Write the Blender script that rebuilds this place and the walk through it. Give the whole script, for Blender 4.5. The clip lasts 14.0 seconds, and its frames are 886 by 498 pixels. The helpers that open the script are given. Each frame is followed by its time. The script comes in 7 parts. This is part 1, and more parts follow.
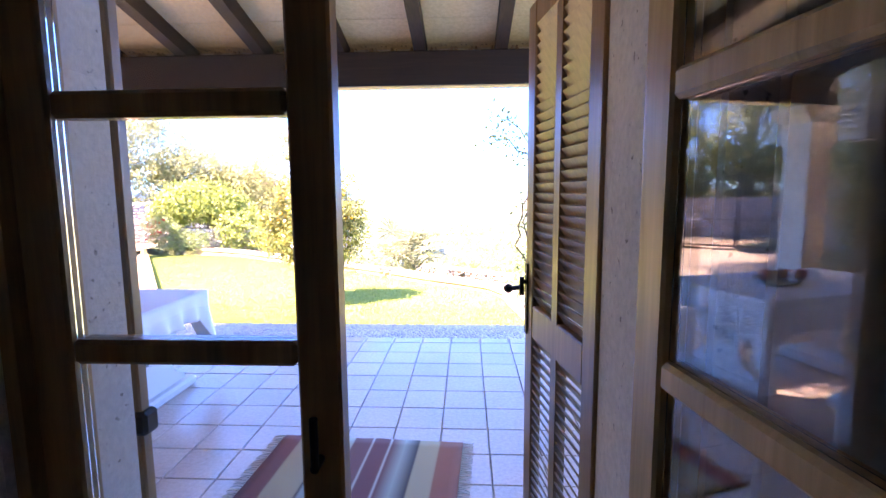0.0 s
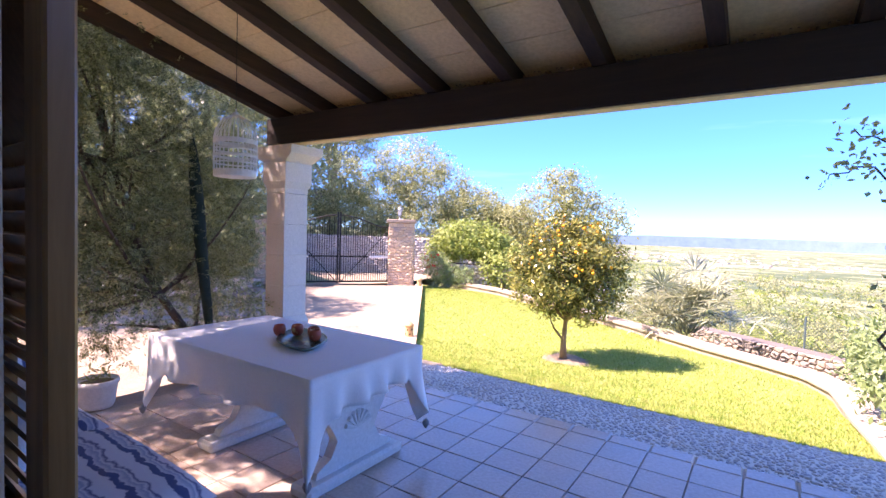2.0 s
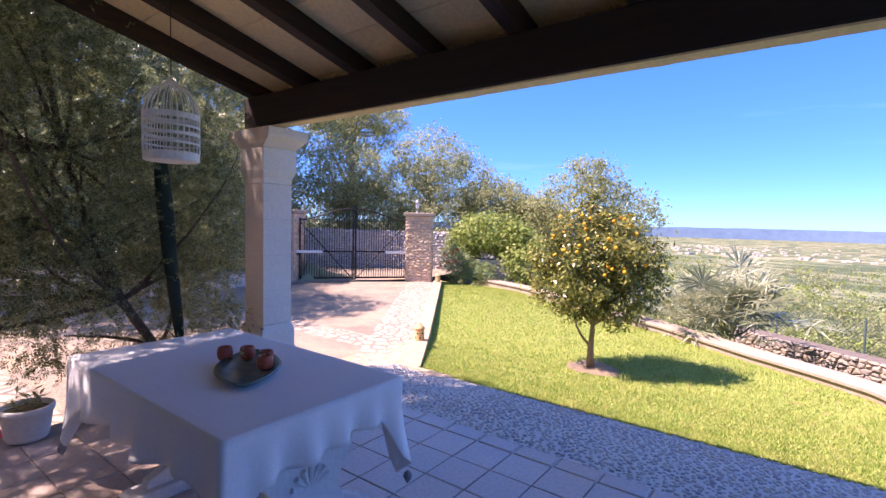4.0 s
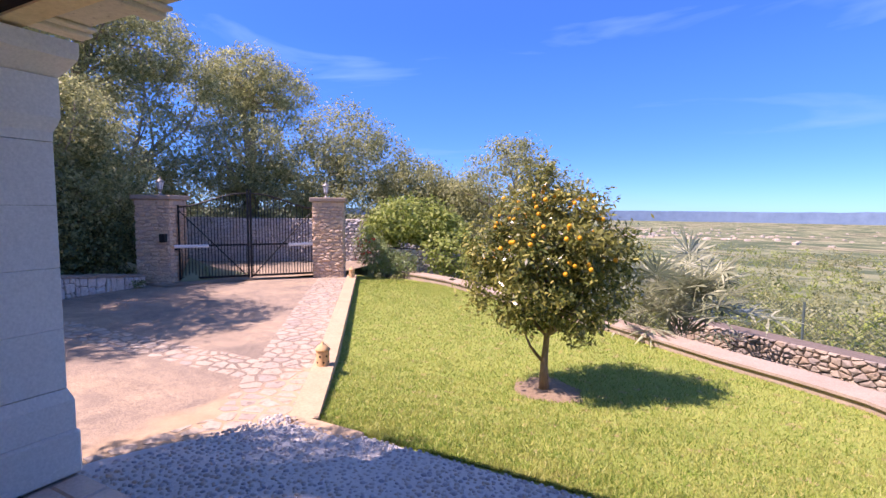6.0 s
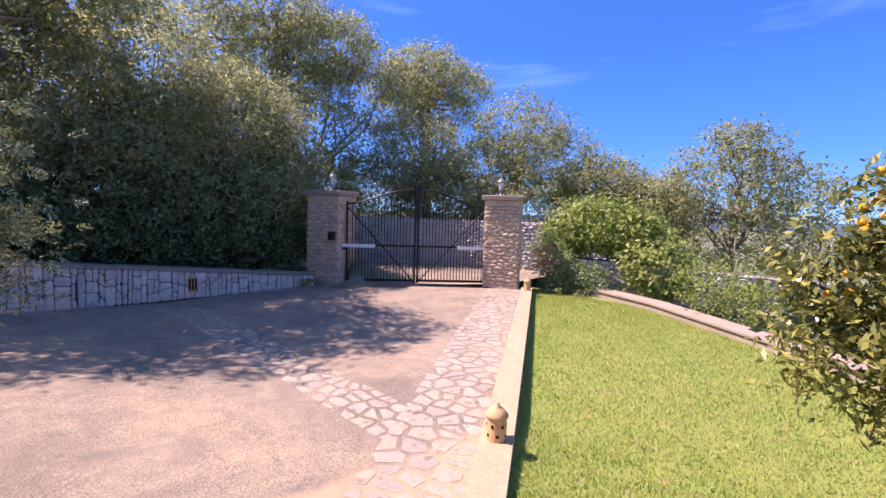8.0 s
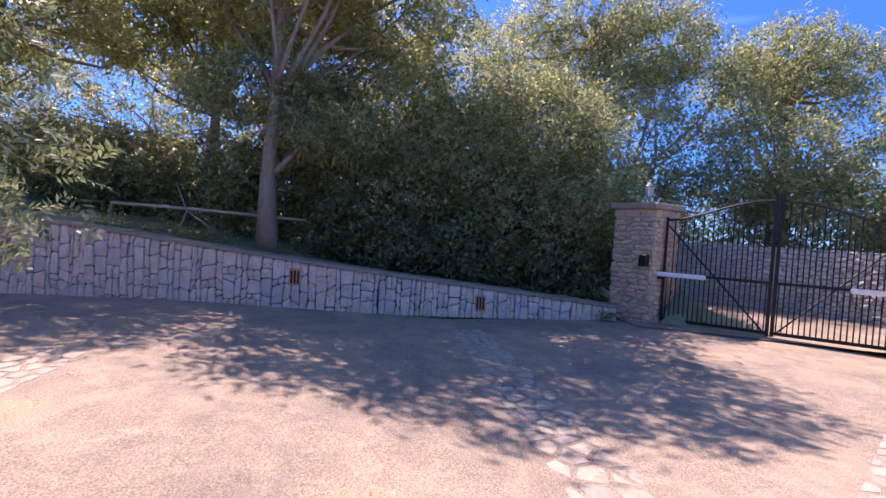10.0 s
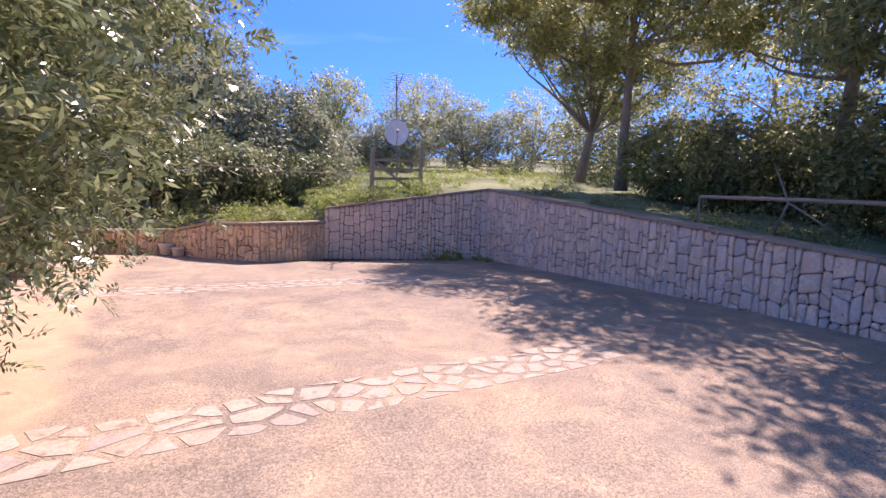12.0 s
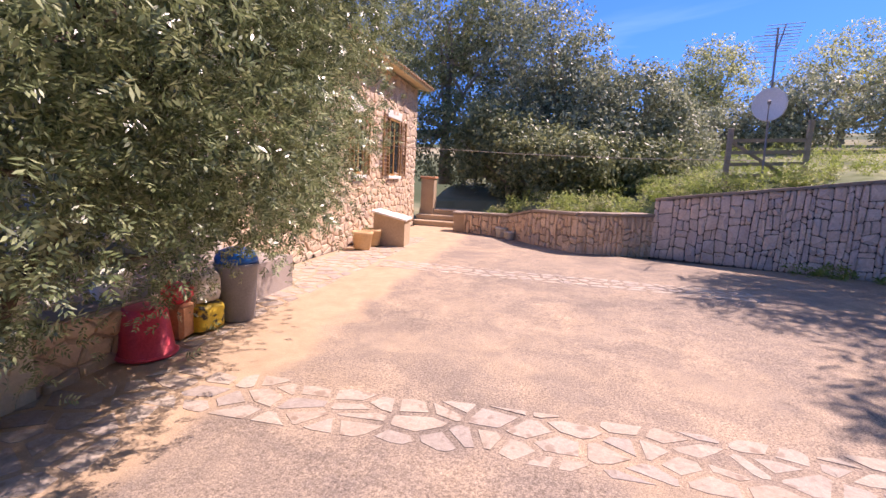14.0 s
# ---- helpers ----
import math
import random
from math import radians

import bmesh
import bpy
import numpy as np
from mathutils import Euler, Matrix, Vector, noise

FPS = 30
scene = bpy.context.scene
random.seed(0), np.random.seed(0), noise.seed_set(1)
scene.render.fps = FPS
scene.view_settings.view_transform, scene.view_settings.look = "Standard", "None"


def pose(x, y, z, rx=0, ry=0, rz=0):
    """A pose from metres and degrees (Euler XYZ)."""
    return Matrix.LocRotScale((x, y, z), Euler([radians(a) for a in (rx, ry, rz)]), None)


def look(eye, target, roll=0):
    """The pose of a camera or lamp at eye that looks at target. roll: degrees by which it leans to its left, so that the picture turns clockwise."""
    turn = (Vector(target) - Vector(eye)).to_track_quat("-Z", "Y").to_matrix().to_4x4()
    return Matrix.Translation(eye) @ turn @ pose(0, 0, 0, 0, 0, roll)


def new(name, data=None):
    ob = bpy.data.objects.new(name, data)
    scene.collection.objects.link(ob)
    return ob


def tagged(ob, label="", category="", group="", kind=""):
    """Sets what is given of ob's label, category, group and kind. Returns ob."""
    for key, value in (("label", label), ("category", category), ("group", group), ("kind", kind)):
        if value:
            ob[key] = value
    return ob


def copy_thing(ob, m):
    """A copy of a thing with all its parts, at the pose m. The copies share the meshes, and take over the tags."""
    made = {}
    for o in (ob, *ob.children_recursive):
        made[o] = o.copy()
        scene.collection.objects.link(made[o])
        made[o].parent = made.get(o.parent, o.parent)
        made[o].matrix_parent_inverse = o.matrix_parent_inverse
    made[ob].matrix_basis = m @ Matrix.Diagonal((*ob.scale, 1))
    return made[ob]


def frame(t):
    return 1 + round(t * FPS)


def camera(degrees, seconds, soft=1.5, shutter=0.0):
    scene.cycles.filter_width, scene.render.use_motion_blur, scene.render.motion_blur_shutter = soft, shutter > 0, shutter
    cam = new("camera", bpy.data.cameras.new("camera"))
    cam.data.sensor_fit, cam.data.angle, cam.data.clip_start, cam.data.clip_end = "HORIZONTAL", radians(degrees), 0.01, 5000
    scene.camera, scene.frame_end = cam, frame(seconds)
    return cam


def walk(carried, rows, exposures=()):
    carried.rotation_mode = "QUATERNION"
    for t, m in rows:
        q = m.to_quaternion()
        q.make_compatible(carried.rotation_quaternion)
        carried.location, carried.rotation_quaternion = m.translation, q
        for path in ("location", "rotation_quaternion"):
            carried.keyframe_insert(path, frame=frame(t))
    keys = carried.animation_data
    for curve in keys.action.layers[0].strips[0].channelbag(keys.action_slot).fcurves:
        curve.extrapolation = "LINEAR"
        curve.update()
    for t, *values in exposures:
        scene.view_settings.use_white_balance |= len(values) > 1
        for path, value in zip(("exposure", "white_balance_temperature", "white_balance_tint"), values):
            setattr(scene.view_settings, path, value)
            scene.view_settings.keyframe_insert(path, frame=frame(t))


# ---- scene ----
cam = camera(85.3, 14.0)
PATH = [
    (0, (0.164, -0.339, 1.543), (0.066, 1.644, 1.306), -0.4),
    (0.5, (0.136, 0.016, 1.535), (0.025, 2.002, 1.323), -0.6),
    (1, (0.132, 0.277, 1.527), (-0.160, 2.246, 1.344), 0.5),
    (1.5, (0.088, 0.488, 1.56), (-0.585, 2.365, 1.397), -0.4),
    (2, (0.047, 0.678, 1.595), (-1.064, 2.339, 1.515), 1.7),
    (2.2, (0.028, 0.73, 1.608), (-1.235, 2.278, 1.507), 1.4),
    (4.3, (-0.326, 1.692, 1.617), (-1.484, 3.318, 1.5), 1.2),
    (4.5, (-0.404, 1.835, 1.644), (-1.433, 3.546, 1.523), 1.2),
    (5, (-0.638, 2.202, 1.638), (-1.535, 3.983, 1.486), 0.8),
    (5.5, (-0.91, 2.674, 1.653), (-1.8, 4.457, 1.486), 0.9),
    (6, (-1.302, 3.134, 1.601), (-2.212, 4.908, 1.437), 0.5),
    (6.5, (-1.657, 3.609, 1.635), (-2.712, 5.3, 1.469), -0.0),
    (7, (-2.061, 4.131, 1.609), (-3.316, 5.684, 1.494), 1.8),
    (7.2, (-2.248, 4.295, 1.576), (-3.551, 5.808, 1.459), 1.9),
    (9.3, (-4.253, 5.687, 1.203), (-6.088, 6.48, 1.16), 2.5),
    (9.5, (-4.449, 5.782, 1.18), (-6.35, 6.404, 1.176), 3.2),
    (10, (-4.922, 6.011, 1.117), (-6.904, 6.265, 1.041), 3.4),
    (10.5, (-5.338, 6.193, 1.07), (-7.319, 5.956, 0.936), 2.4),
    (10.7, (-5.52, 6.283, 1.036), (-7.455, 5.8, 0.888), 2.2),
    (11, (-5.832, 6.283, 0.992), (-7.643, 5.448, 0.848), 1.4),
    (11.5, (-6.308, 6.089, 0.979), (-7.829, 4.8, 0.825), 1.1),
    (12, (-6.678, 5.927, 0.953), (-7.685, 4.208, 0.774), 2.2),
    (12.5, (-6.981, 5.823, 0.964), (-7.333, 3.868, 0.728), 2.5),
    (13, (-7.246, 5.651, 0.97), (-7.26, 3.668, 0.711), 3.7),
    (13.5, (-7.508, 5.486, 1.022), (-7.329, 3.515, 0.731), 2.7),
    (14, (-7.853, 5.41, 1.055), (-7.441, 3.476, 0.755), 2.9),
]
walk(cam, [(t, look(eye, target, roll)) for t, eye, target, roll in PATH], exposures=[(0.0, 4.25, 7200, 44), (1.0, 3.55, 7000, 42), (1.5, 3.1, 6850, 41), (2.2, 2.45, 6700, 40), (4.4, 1.9, 6600, 40), (5.5, 1.6, 6600, 40), (7.0, 1.4, 6550, 39), (9.5, 1.45, 6450, 35), (10.7, 1.75, 6450, 35), (11.5, 1.62, 6450, 36), (12.4, 1.42, 6500, 36), (14.0, 1.38, 6550, 35)])

# ---- sky, sun ----
SUN_DIR = Vector((-0.53, -0.47, 1.0)).normalized()
world = bpy.data.worlds.new("sky")
scene.world = world
world.use_nodes = True
wn = world.node_tree
bg = wn.nodes["Background"]
sky = wn.nodes.new("ShaderNodeTexSky")
sky.sky_type = "NISHITA"
sky.sun_disc = False
sky.sun_elevation = math.asin(SUN_DIR.z)
sky.sun_rotation = math.atan2(SUN_DIR.x, SUN_DIR.y)
sky.air_density, sky.dust_density, sky.ozone_density = 0.7, 0.5, 4.5
sky.altitude = 1200
hsv = wn.nodes.new("ShaderNodeHueSaturation")
hsv.inputs["Saturation"].default_value = 1.25
gam = wn.nodes.new("ShaderNodeGamma")
gam.inputs["Gamma"].default_value = 0.85
wn.links.new(sky.outputs[0], gam.inputs["Color"])
wn.links.new(gam.outputs[0], hsv.inputs["Color"])
sky_co = wn.nodes.new("ShaderNodeTexCoord")
sky_map = wn.nodes.new("ShaderNodeMapping")
sky_map.inputs["Scale"].default_value = (1.6, 2.6, 13.0)
sky_map.inputs["Rotation"].default_value = (0.12, 0.2, 0.5)
wn.links.new(sky_co.outputs["Generated"], sky_map.inputs["Vector"])
cirrus = wn.nodes.new("ShaderNodeTexNoise")
cirrus.inputs["Scale"].default_value, cirrus.inputs["Detail"].default_value, cirrus.inputs["Distortion"].default_value = 1.3, 6.0, 0.5
wn.links.new(sky_map.outputs[0], cirrus.inputs["Vector"])
veil = wn.nodes.new("ShaderNodeValToRGB")
veil.color_ramp.elements[0].position, veil.color_ramp.elements[1].position = 0.56, 0.80
veil.color_ramp.elements[1].color = (0.45, 0.45, 0.45, 1)
wn.links.new(cirrus.outputs["Fac"], veil.inputs[0])
cloudy = wn.nodes.new("ShaderNodeMix")
cloudy.data_type = "RGBA"
cloudy.inputs[7].default_value = (3.2, 3.5, 3.9, 1)
wn.links.new(veil.outputs[0], cloudy.inputs[0])
wn.links.new(hsv.outputs[0], cloudy.inputs[6])
# the air deepens to blue haze towards the horizon, all round
sky_sep = wn.nodes.new("ShaderNodeSeparateXYZ")
wn.links.new(sky_co.outputs["Generated"], sky_sep.inputs[0])
deep = wn.nodes.new("ShaderNodeValToRGB")
deep.color_ramp.interpolation = "EASE"
deep.color_ramp.elements[0].position, deep.color_ramp.elements[0].color = 0.0, (0.28, 0.48, 0.72, 1)
deep.color_ramp.elements[1].position, deep.color_ramp.elements[1].color = 0.72, (1, 1, 1, 1)
mid_air = deep.color_ramp.elements.new(0.3)
mid_air.color = (0.39, 0.63, 0.89, 1)
wn.links.new(sky_sep.outputs[2], deep.inputs[0])
haze = wn.nodes.new("ShaderNodeMix")
haze.data_type, haze.blend_type = "RGBA", "MULTIPLY"
haze.inputs[0].default_value = 1.0
wn.links.new(cloudy.outputs[2], haze.inputs[6])
wn.links.new(deep.outputs[0], haze.inputs[7])
wn.links.new(haze.outputs[2], bg.inputs[0])
bg.inputs[1].default_value = 0.15
sun_data = bpy.data.lights.new("sun", "SUN")
sun_data.energy, sun_data.angle, sun_data.color = 3.5, radians(0.53), (1.0, 0.90, 0.77)
sun = new("sun", sun_data)
sun.matrix_world = look(SUN_DIR * 60, (0, 0, 0))


# ---- helpers for building ----
def mesh_from(name, verts, faces, mats=(), smooth=False):
    me = bpy.data.meshes.new(name)
    me.from_pydata([tuple(v) for v in verts], [], faces)
    for m in mats:
        me.materials.append(m)
    if smooth:
        me.polygons.foreach_set("use_smooth", [True] * len(me.polygons))
    me.update()
    return me


def holder(name, label="", category="", at=(0, 0, 0), rz=0, group="", kind=""):
    ob = new(name)
    ob.empty_display_size = 0.1
    ob.matrix_world = pose(at[0], at[1], at[2], 0, 0, rz)
    return tagged(ob, label, category, group, kind)


def part(name, bm, mat, parent=None, label="", smooth=False):
    me = bpy.data.meshes.new(name)
    bm.to_mesh(me)
    bm.free()
    me.materials.append(mat)
    if smooth:
        me.polygons.foreach_set("use_smooth", [True] * len(me.polygons))
    ob = new(name, me)
    if parent is not None:
        ob.parent = parent
    return tagged(ob, label)


def part_me(name, me, parent=None, label=""):
    ob = new(name, me)
    if parent is not None:
        ob.parent = parent
    return tagged(ob, label)


def box(bm, x0, x1, y0, y1, z0, z1, bevel=0.0, m=None):
    mat = Matrix.Translation(((x0 + x1) / 2, (y0 + y1) / 2, (z0 + z1) / 2)) @ Matrix.Diagonal((x1 - x0, y1 - y0, z1 - z0, 1))
    if m is not None:
        mat = m @ mat
    r = bmesh.ops.create_cube(bm, size=1, matrix=mat)
    if bevel:
        es = list({e for v in r["verts"] for e in v.link_edges})
        bmesh.ops.bevel(bm, geom=es, offset=bevel, segments=1, affect="EDGES")
    return bm


def boxbm(*a, **k):
    return box(bmesh.new(), *a, **k)


def cyl(bm, p, q, r0, r1=None, seg=10, caps=True):
    p, q = Vector(p), Vector(q)
    d = q - p
    m = Matrix.Translation((p + q) / 2) @ d.to_track_quat("Z", "Y").to_matrix().to_4x4()
    bmesh.ops.create_cone(bm, cap_ends=caps, segments=seg, radius1=r0, radius2=r0 if r1 is None else r1, depth=d.length, matrix=m)
    return bm


def lathe(bm, profile, seg=20, m=None):
    rings = []
    for r, z in profile:
        ring = []
        for i in range(seg):
            a = 2 * math.pi * i / seg
            v = Vector((r * math.cos(a), r * math.sin(a), z))
            ring.append(bm.verts.new(m @ v if m is not None else v))
        rings.append(ring)
    for a, b in zip(rings, rings[1:]):
        for i in range(seg):
            bm.faces.new((a[i], a[(i + 1) % seg], b[(i + 1) % seg], b[i]))
    bm.faces.new(list(reversed(rings[0])))
    bm.faces.new(rings[-1])
    return bm


def tube(points, radii, seg=8):
    """A tapered tube along points, as vertices and faces."""
    vs, fs = [], []
    pts = [Vector(p) for p in points]
    for i, p in enumerate(pts):
        d = (pts[min(i + 1, len(pts) - 1)] - pts[max(i - 1, 0)]).normalized()
        u = d.orthogonal().normalized() if i == 0 else (u - d * u.dot(d)).normalized()
        w = d.cross(u)
        for k in range(seg):
            a = 2 * math.pi * k / seg
            vs.append(p + (u * math.cos(a) + w * math.sin(a)) * radii[i])
    for i in range(len(pts) - 1):
        for k in range(seg):
            a, b = i * seg + k, i * seg + (k + 1) % seg
            fs.append((a, b, b + seg, a + seg))
    fs.append(tuple(range(seg))[::-1])
    fs.append(tuple(range((len(pts) - 1) * seg, len(pts) * seg)))
    return vs, fs


def join_vf(groups):
    vs, fs = [], []
    for v, f in groups:
        o = len(vs)
        vs.extend(v)
        fs.extend(tuple(i + o for i in face) for face in f)
    return vs, fs


# ---- materials ----
def node_mat(name):
    m = bpy.data.materials.new(name)
    m.use_nodes = True
    nt = m.node_tree
    return m, nt, nt.nodes["Principled BSDF"]


def ramp(nt, fac, stops):
    r = nt.nodes.new("ShaderNodeValToRGB")
    els = r.color_ramp.elements
    while len(els) < len(stops):
        els.new(0.5)
    for e, (p, c) in zip(els, stops):
        e.position, e.color = p, (*c, 1)
    nt.links.new(fac, r.inputs[0])
    return r.outputs[0]


def noise_tex(nt, scale, detail=5.0, rough=0.6, coord=None, distort=0.0):
    n = nt.nodes.new("ShaderNodeTexNoise")
    n.inputs["Scale"].default_value, n.inputs["Detail"].default_value, n.inputs["Roughness"].default_value = scale, detail, rough
    n.inputs["Distortion"].default_value = distort
    if coord is not None:
        nt.links.new(coord, n.inputs["Vector"])
    return n.outputs["Fac"]


def world_coord(nt, scale=(1, 1, 1)):
    g = nt.nodes.new("ShaderNodeNewGeometry")
    mp = nt.nodes.new("ShaderNodeMapping")
    mp.inputs["Scale"].default_value = scale
    nt.links.new(g.outputs["Position"], mp.inputs["Vector"])
    return mp.outputs[0]


def mix(nt, fac, a, b, mode="MIX"):
    n = nt.nodes.new("ShaderNodeMix")
    n.data_type, n.blend_type = "RGBA", mode
    for sock, val in ((n.inputs[0], fac), (n.inputs[6], a), (n.inputs[7], b)):
        if hasattr(val, "is_linked"):
            nt.links.new(val, sock)
        elif isinstance(val, (int, float)):
            sock.default_value = val
        else:
            sock.default_value = (*val, 1)
    return n.outputs[2]


def bump(nt, bsdf, height, strength=0.3, dist=0.01):
    b = nt.nodes.new("ShaderNodeBump")
    b.inputs["Strength"].default_value, b.inputs["Distance"].default_value = strength, dist
    nt.links.new(height, b.inputs["Height"])
    nt.links.new(b.outputs[0], bsdf.inputs["Normal"])


def surface(name, c1, c2, big=0.8, fine=25.0, rough=0.8, relief=0.3, dist=0.01, spots=None, stretch=(1, 1, 1), per_object=0.0, per_island=0.0, metal=0.0, spec=0.3):
    """Two-scale mottled surface: large stains between c1 and c2, fine grain, optional spots, random tint per piece."""
    m, nt, b = node_mat(name)
    co = world_coord(nt, stretch)
    a = noise_tex(nt, big, 6, 0.65, co, 0.4)
    f = noise_tex(nt, fine, 5, 0.7, co)
    col = ramp(nt, a, [(0.32, c1), (0.68, c2)])
    dark = tuple(x * 0.72 for x in c1)
    lite = tuple(min(1, x * 1.15) for x in c2)
    grain = ramp(nt, f, [(0.3, dark), (0.7, lite)])
    col = mix(nt, 0.45, col, grain)
    if spots:
        s = ramp(nt, noise_tex(nt, spots[1], 3, 0.5, co), [(spots[2], (0, 0, 0)), (spots[2] + 0.06, (1, 1, 1))])
        col = mix(nt, s, col, spots[0])
    for amount, kind in ((per_object, 0), (per_island, 1)):
        if amount:
            if kind == 0:
                rnd = nt.nodes.new("ShaderNodeObjectInfo").outputs["Random"]
            else:
                rnd = nt.nodes.new("ShaderNodeNewGeometry").outputs["Random Per Island"]
            tint = ramp(nt, rnd, [(0.0, (1 - amount, 1 - amount, 1 - amount * 0.8)), (0.5, (1, 0.99, 0.97)), (1.0, (1 - amount * 0.3, 1 - amount * 0.55, 1 - amount * 0.8))])
            col = mix(nt, 1.0, col, tint, "MULTIPLY")
    nt.links.new(col, b.inputs["Base Color"])
    b.inputs["Roughness"].default_value = rough
    b.inputs["Metallic"].default_value = metal
    b.inputs["Specular IOR Level"].default_value = spec
    bump(nt, b, f, relief, dist)
    return m


def leaf_mat(name, dark, mid, light, rough=0.5, trans=0.35, patch=0.9, spread=0.45, spec=0.28):
    m, nt, b = node_mat(name)
    rnd = nt.nodes.new("ShaderNodeNewGeometry").outputs["Random Per Island"]
    col = ramp(nt, rnd, [(0.0, dark), (0.55, mid), (1.0, light)])
    big = noise_tex(nt, patch, 3, 0.6, world_coord(nt))
    col = mix(nt, ramp(nt, big, [(0.35, (0.0, 0.0, 0.0)), (0.7, (spread, spread, spread))]), col, light)
    nt.links.new(col, b.inputs["Base Color"])
    b.inputs["Roughness"].default_value = rough
    b.inputs["Specular IOR Level"].default_value = spec
    t = nt.nodes.new("ShaderNodeBsdfTranslucent")
    nt.links.new(col, t.inputs[0])
    ms = nt.nodes.new("ShaderNodeMixShader")
    ms.inputs[0].default_value = trans
    nt.links.new(b.outputs[0], ms.inputs[1])
    nt.links.new(t.outputs[0], ms.inputs[2])
    nt.links.new(ms.outputs[0], nt.nodes["Material Output"].inputs[0])
    return m


def wood_mat(name, c1, c2, axis=2, rough=0.45):
    m, nt, b = node_mat(name)
    st = [28, 28, 28]
    st[axis] = 1.6
    co = world_coord(nt, tuple(st))
    n = noise_tex(nt, 1.0, 6, 0.6, co, 0.6)
    col = ramp(nt, n, [(0.3, c1), (0.7, c2)])
    nt.links.new(col, b.inputs["Base Color"])
    b.inputs["Roughness"].default_value = rough
    bump(nt, b, n, 0.15, 0.004)
    return m


def plain_mat():
    """Scrub near by, a patchwork of fields and dark woods far off."""
    m, nt, b = node_mat("scrub_ground")
    co = world_coord(nt)
    col = ramp(nt, noise_tex(nt, 0.02, 6, 0.65, co, 0.4), [(0.32, (0.15, 0.185, 0.09)), (0.68, (0.34, 0.33, 0.20))])
    col = mix(nt, ramp(nt, noise_tex(nt, 0.9, 4, 0.6, co), [(0.53, (0, 0, 0)), (0.60, (0.8, 0.8, 0.8))]), col, (0.12, 0.15, 0.05))
    field = noise_tex(nt, 0.0042, 3, 0.6, world_coord(nt, (1, 1.6, 1)))
    col = mix(nt, ramp(nt, field, [(0.53, (0, 0, 0)), (0.58, (0.6, 0.6, 0.6))]), col, (0.38, 0.31, 0.20))
    wood = noise_tex(nt, 0.011, 6, 0.7, co, 0.8)
    col = mix(nt, ramp(nt, wood, [(0.47, (0, 0, 0)), (0.53, (0.85, 0.85, 0.85))]), col, (0.06, 0.09, 0.045))
    nt.links.new(col, b.inputs["Base Color"])
    b.inputs["Roughness"].default_value = 0.95
    b.inputs["Specular IOR Level"].default_value = 0.1
    bump(nt, b, noise_tex(nt, 1.2, 5, 0.7, co), 0.6, 0.05)
    return m


def drive_mat():
    """Washed gravel concrete: pale and dark grit, worn grey and sandy patches, an ochre dusty apron along the house."""
    m, nt, b = node_mat("pink_gravel_concrete")
    co = world_coord(nt)
    col = ramp(nt, noise_tex(nt, 0.55, 7, 0.68, co, 0.6), [(0.34, (0.248, 0.204, 0.164)), (0.52, (0.336, 0.268, 0.204)), (0.70, (0.400, 0.308, 0.216))])
    worn = ramp(nt, noise_tex(nt, 2.3, 6, 0.7, co, 0.8), [(0.40, (0.84, 0.84, 0.86)), (0.64, (1.16, 1.13, 1.08))])
    col = mix(nt, 1.0, col, worn, "MULTIPLY")
    grit = noise_tex(nt, 55, 3, 0.75, co)
    fine = noise_tex(nt, 130, 2, 0.6, co)
    smooth_part = ramp(nt, noise_tex(nt, 1.1, 4, 0.6, co, 0.4), [(0.50, (1, 1, 1)), (0.68, (0.25, 0.25, 0.25))])
    sep = nt.nodes.new("ShaderNodeSeparateXYZ")
    nt.links.new(co, sep.inputs[0])
    edge = nt.nodes.new("ShaderNodeMath")
    edge.operation = "MULTIPLY_ADD"
    nt.links.new(noise_tex(nt, 1.6, 5, 0.6, co), edge.inputs[0])
    edge.inputs[1].default_value = 0.9
    nt.links.new(sep.outputs[0], edge.inputs[2])
    place = nt.nodes.new("ShaderNodeMapRange")
    place.inputs["From Min"].default_value, place.inputs["From Max"].default_value = -5.62, -5.38
    nt.links.new(edge.outputs[0], place.inputs["Value"])
    speck = ramp(nt, grit, [(0.34, (0.52, 0.50, 0.49)), (0.50, (1, 1, 1)), (0.66, (1.42, 1.40, 1.36))])
    speck = mix(nt, smooth_part, (1, 1, 1), speck)
    col = mix(nt, 0.9, col, speck, "MULTIPLY")
    col = mix(nt, 0.9, col, ramp(nt, fine, [(0.36, (0.66, 0.65, 0.64)), (0.64, (1.26, 1.26, 1.26))]), "MULTIPLY")
    ochre = ramp(nt, noise_tex(nt, 3.0, 6, 0.7, co, 0.5), [(0.35, (0.40, 0.29, 0.185)), (0.65, (0.485, 0.36, 0.235))])
    ochre = mix(nt, 0.5, ochre, ramp(nt, fine, [(0.36, (0.8, 0.8, 0.8)), (0.64, (1.12, 1.12, 1.12))]), "MULTIPLY")
    col = mix(nt, place.outputs[0], col, ochre)
    nt.links.new(col, b.inputs["Base Color"])
    b.inputs["Roughness"].default_value = 0.93
    b.inputs["Specular IOR Level"].default_value = 0.2
    bump(nt, b, grit, 0.5, 0.012)
    return m


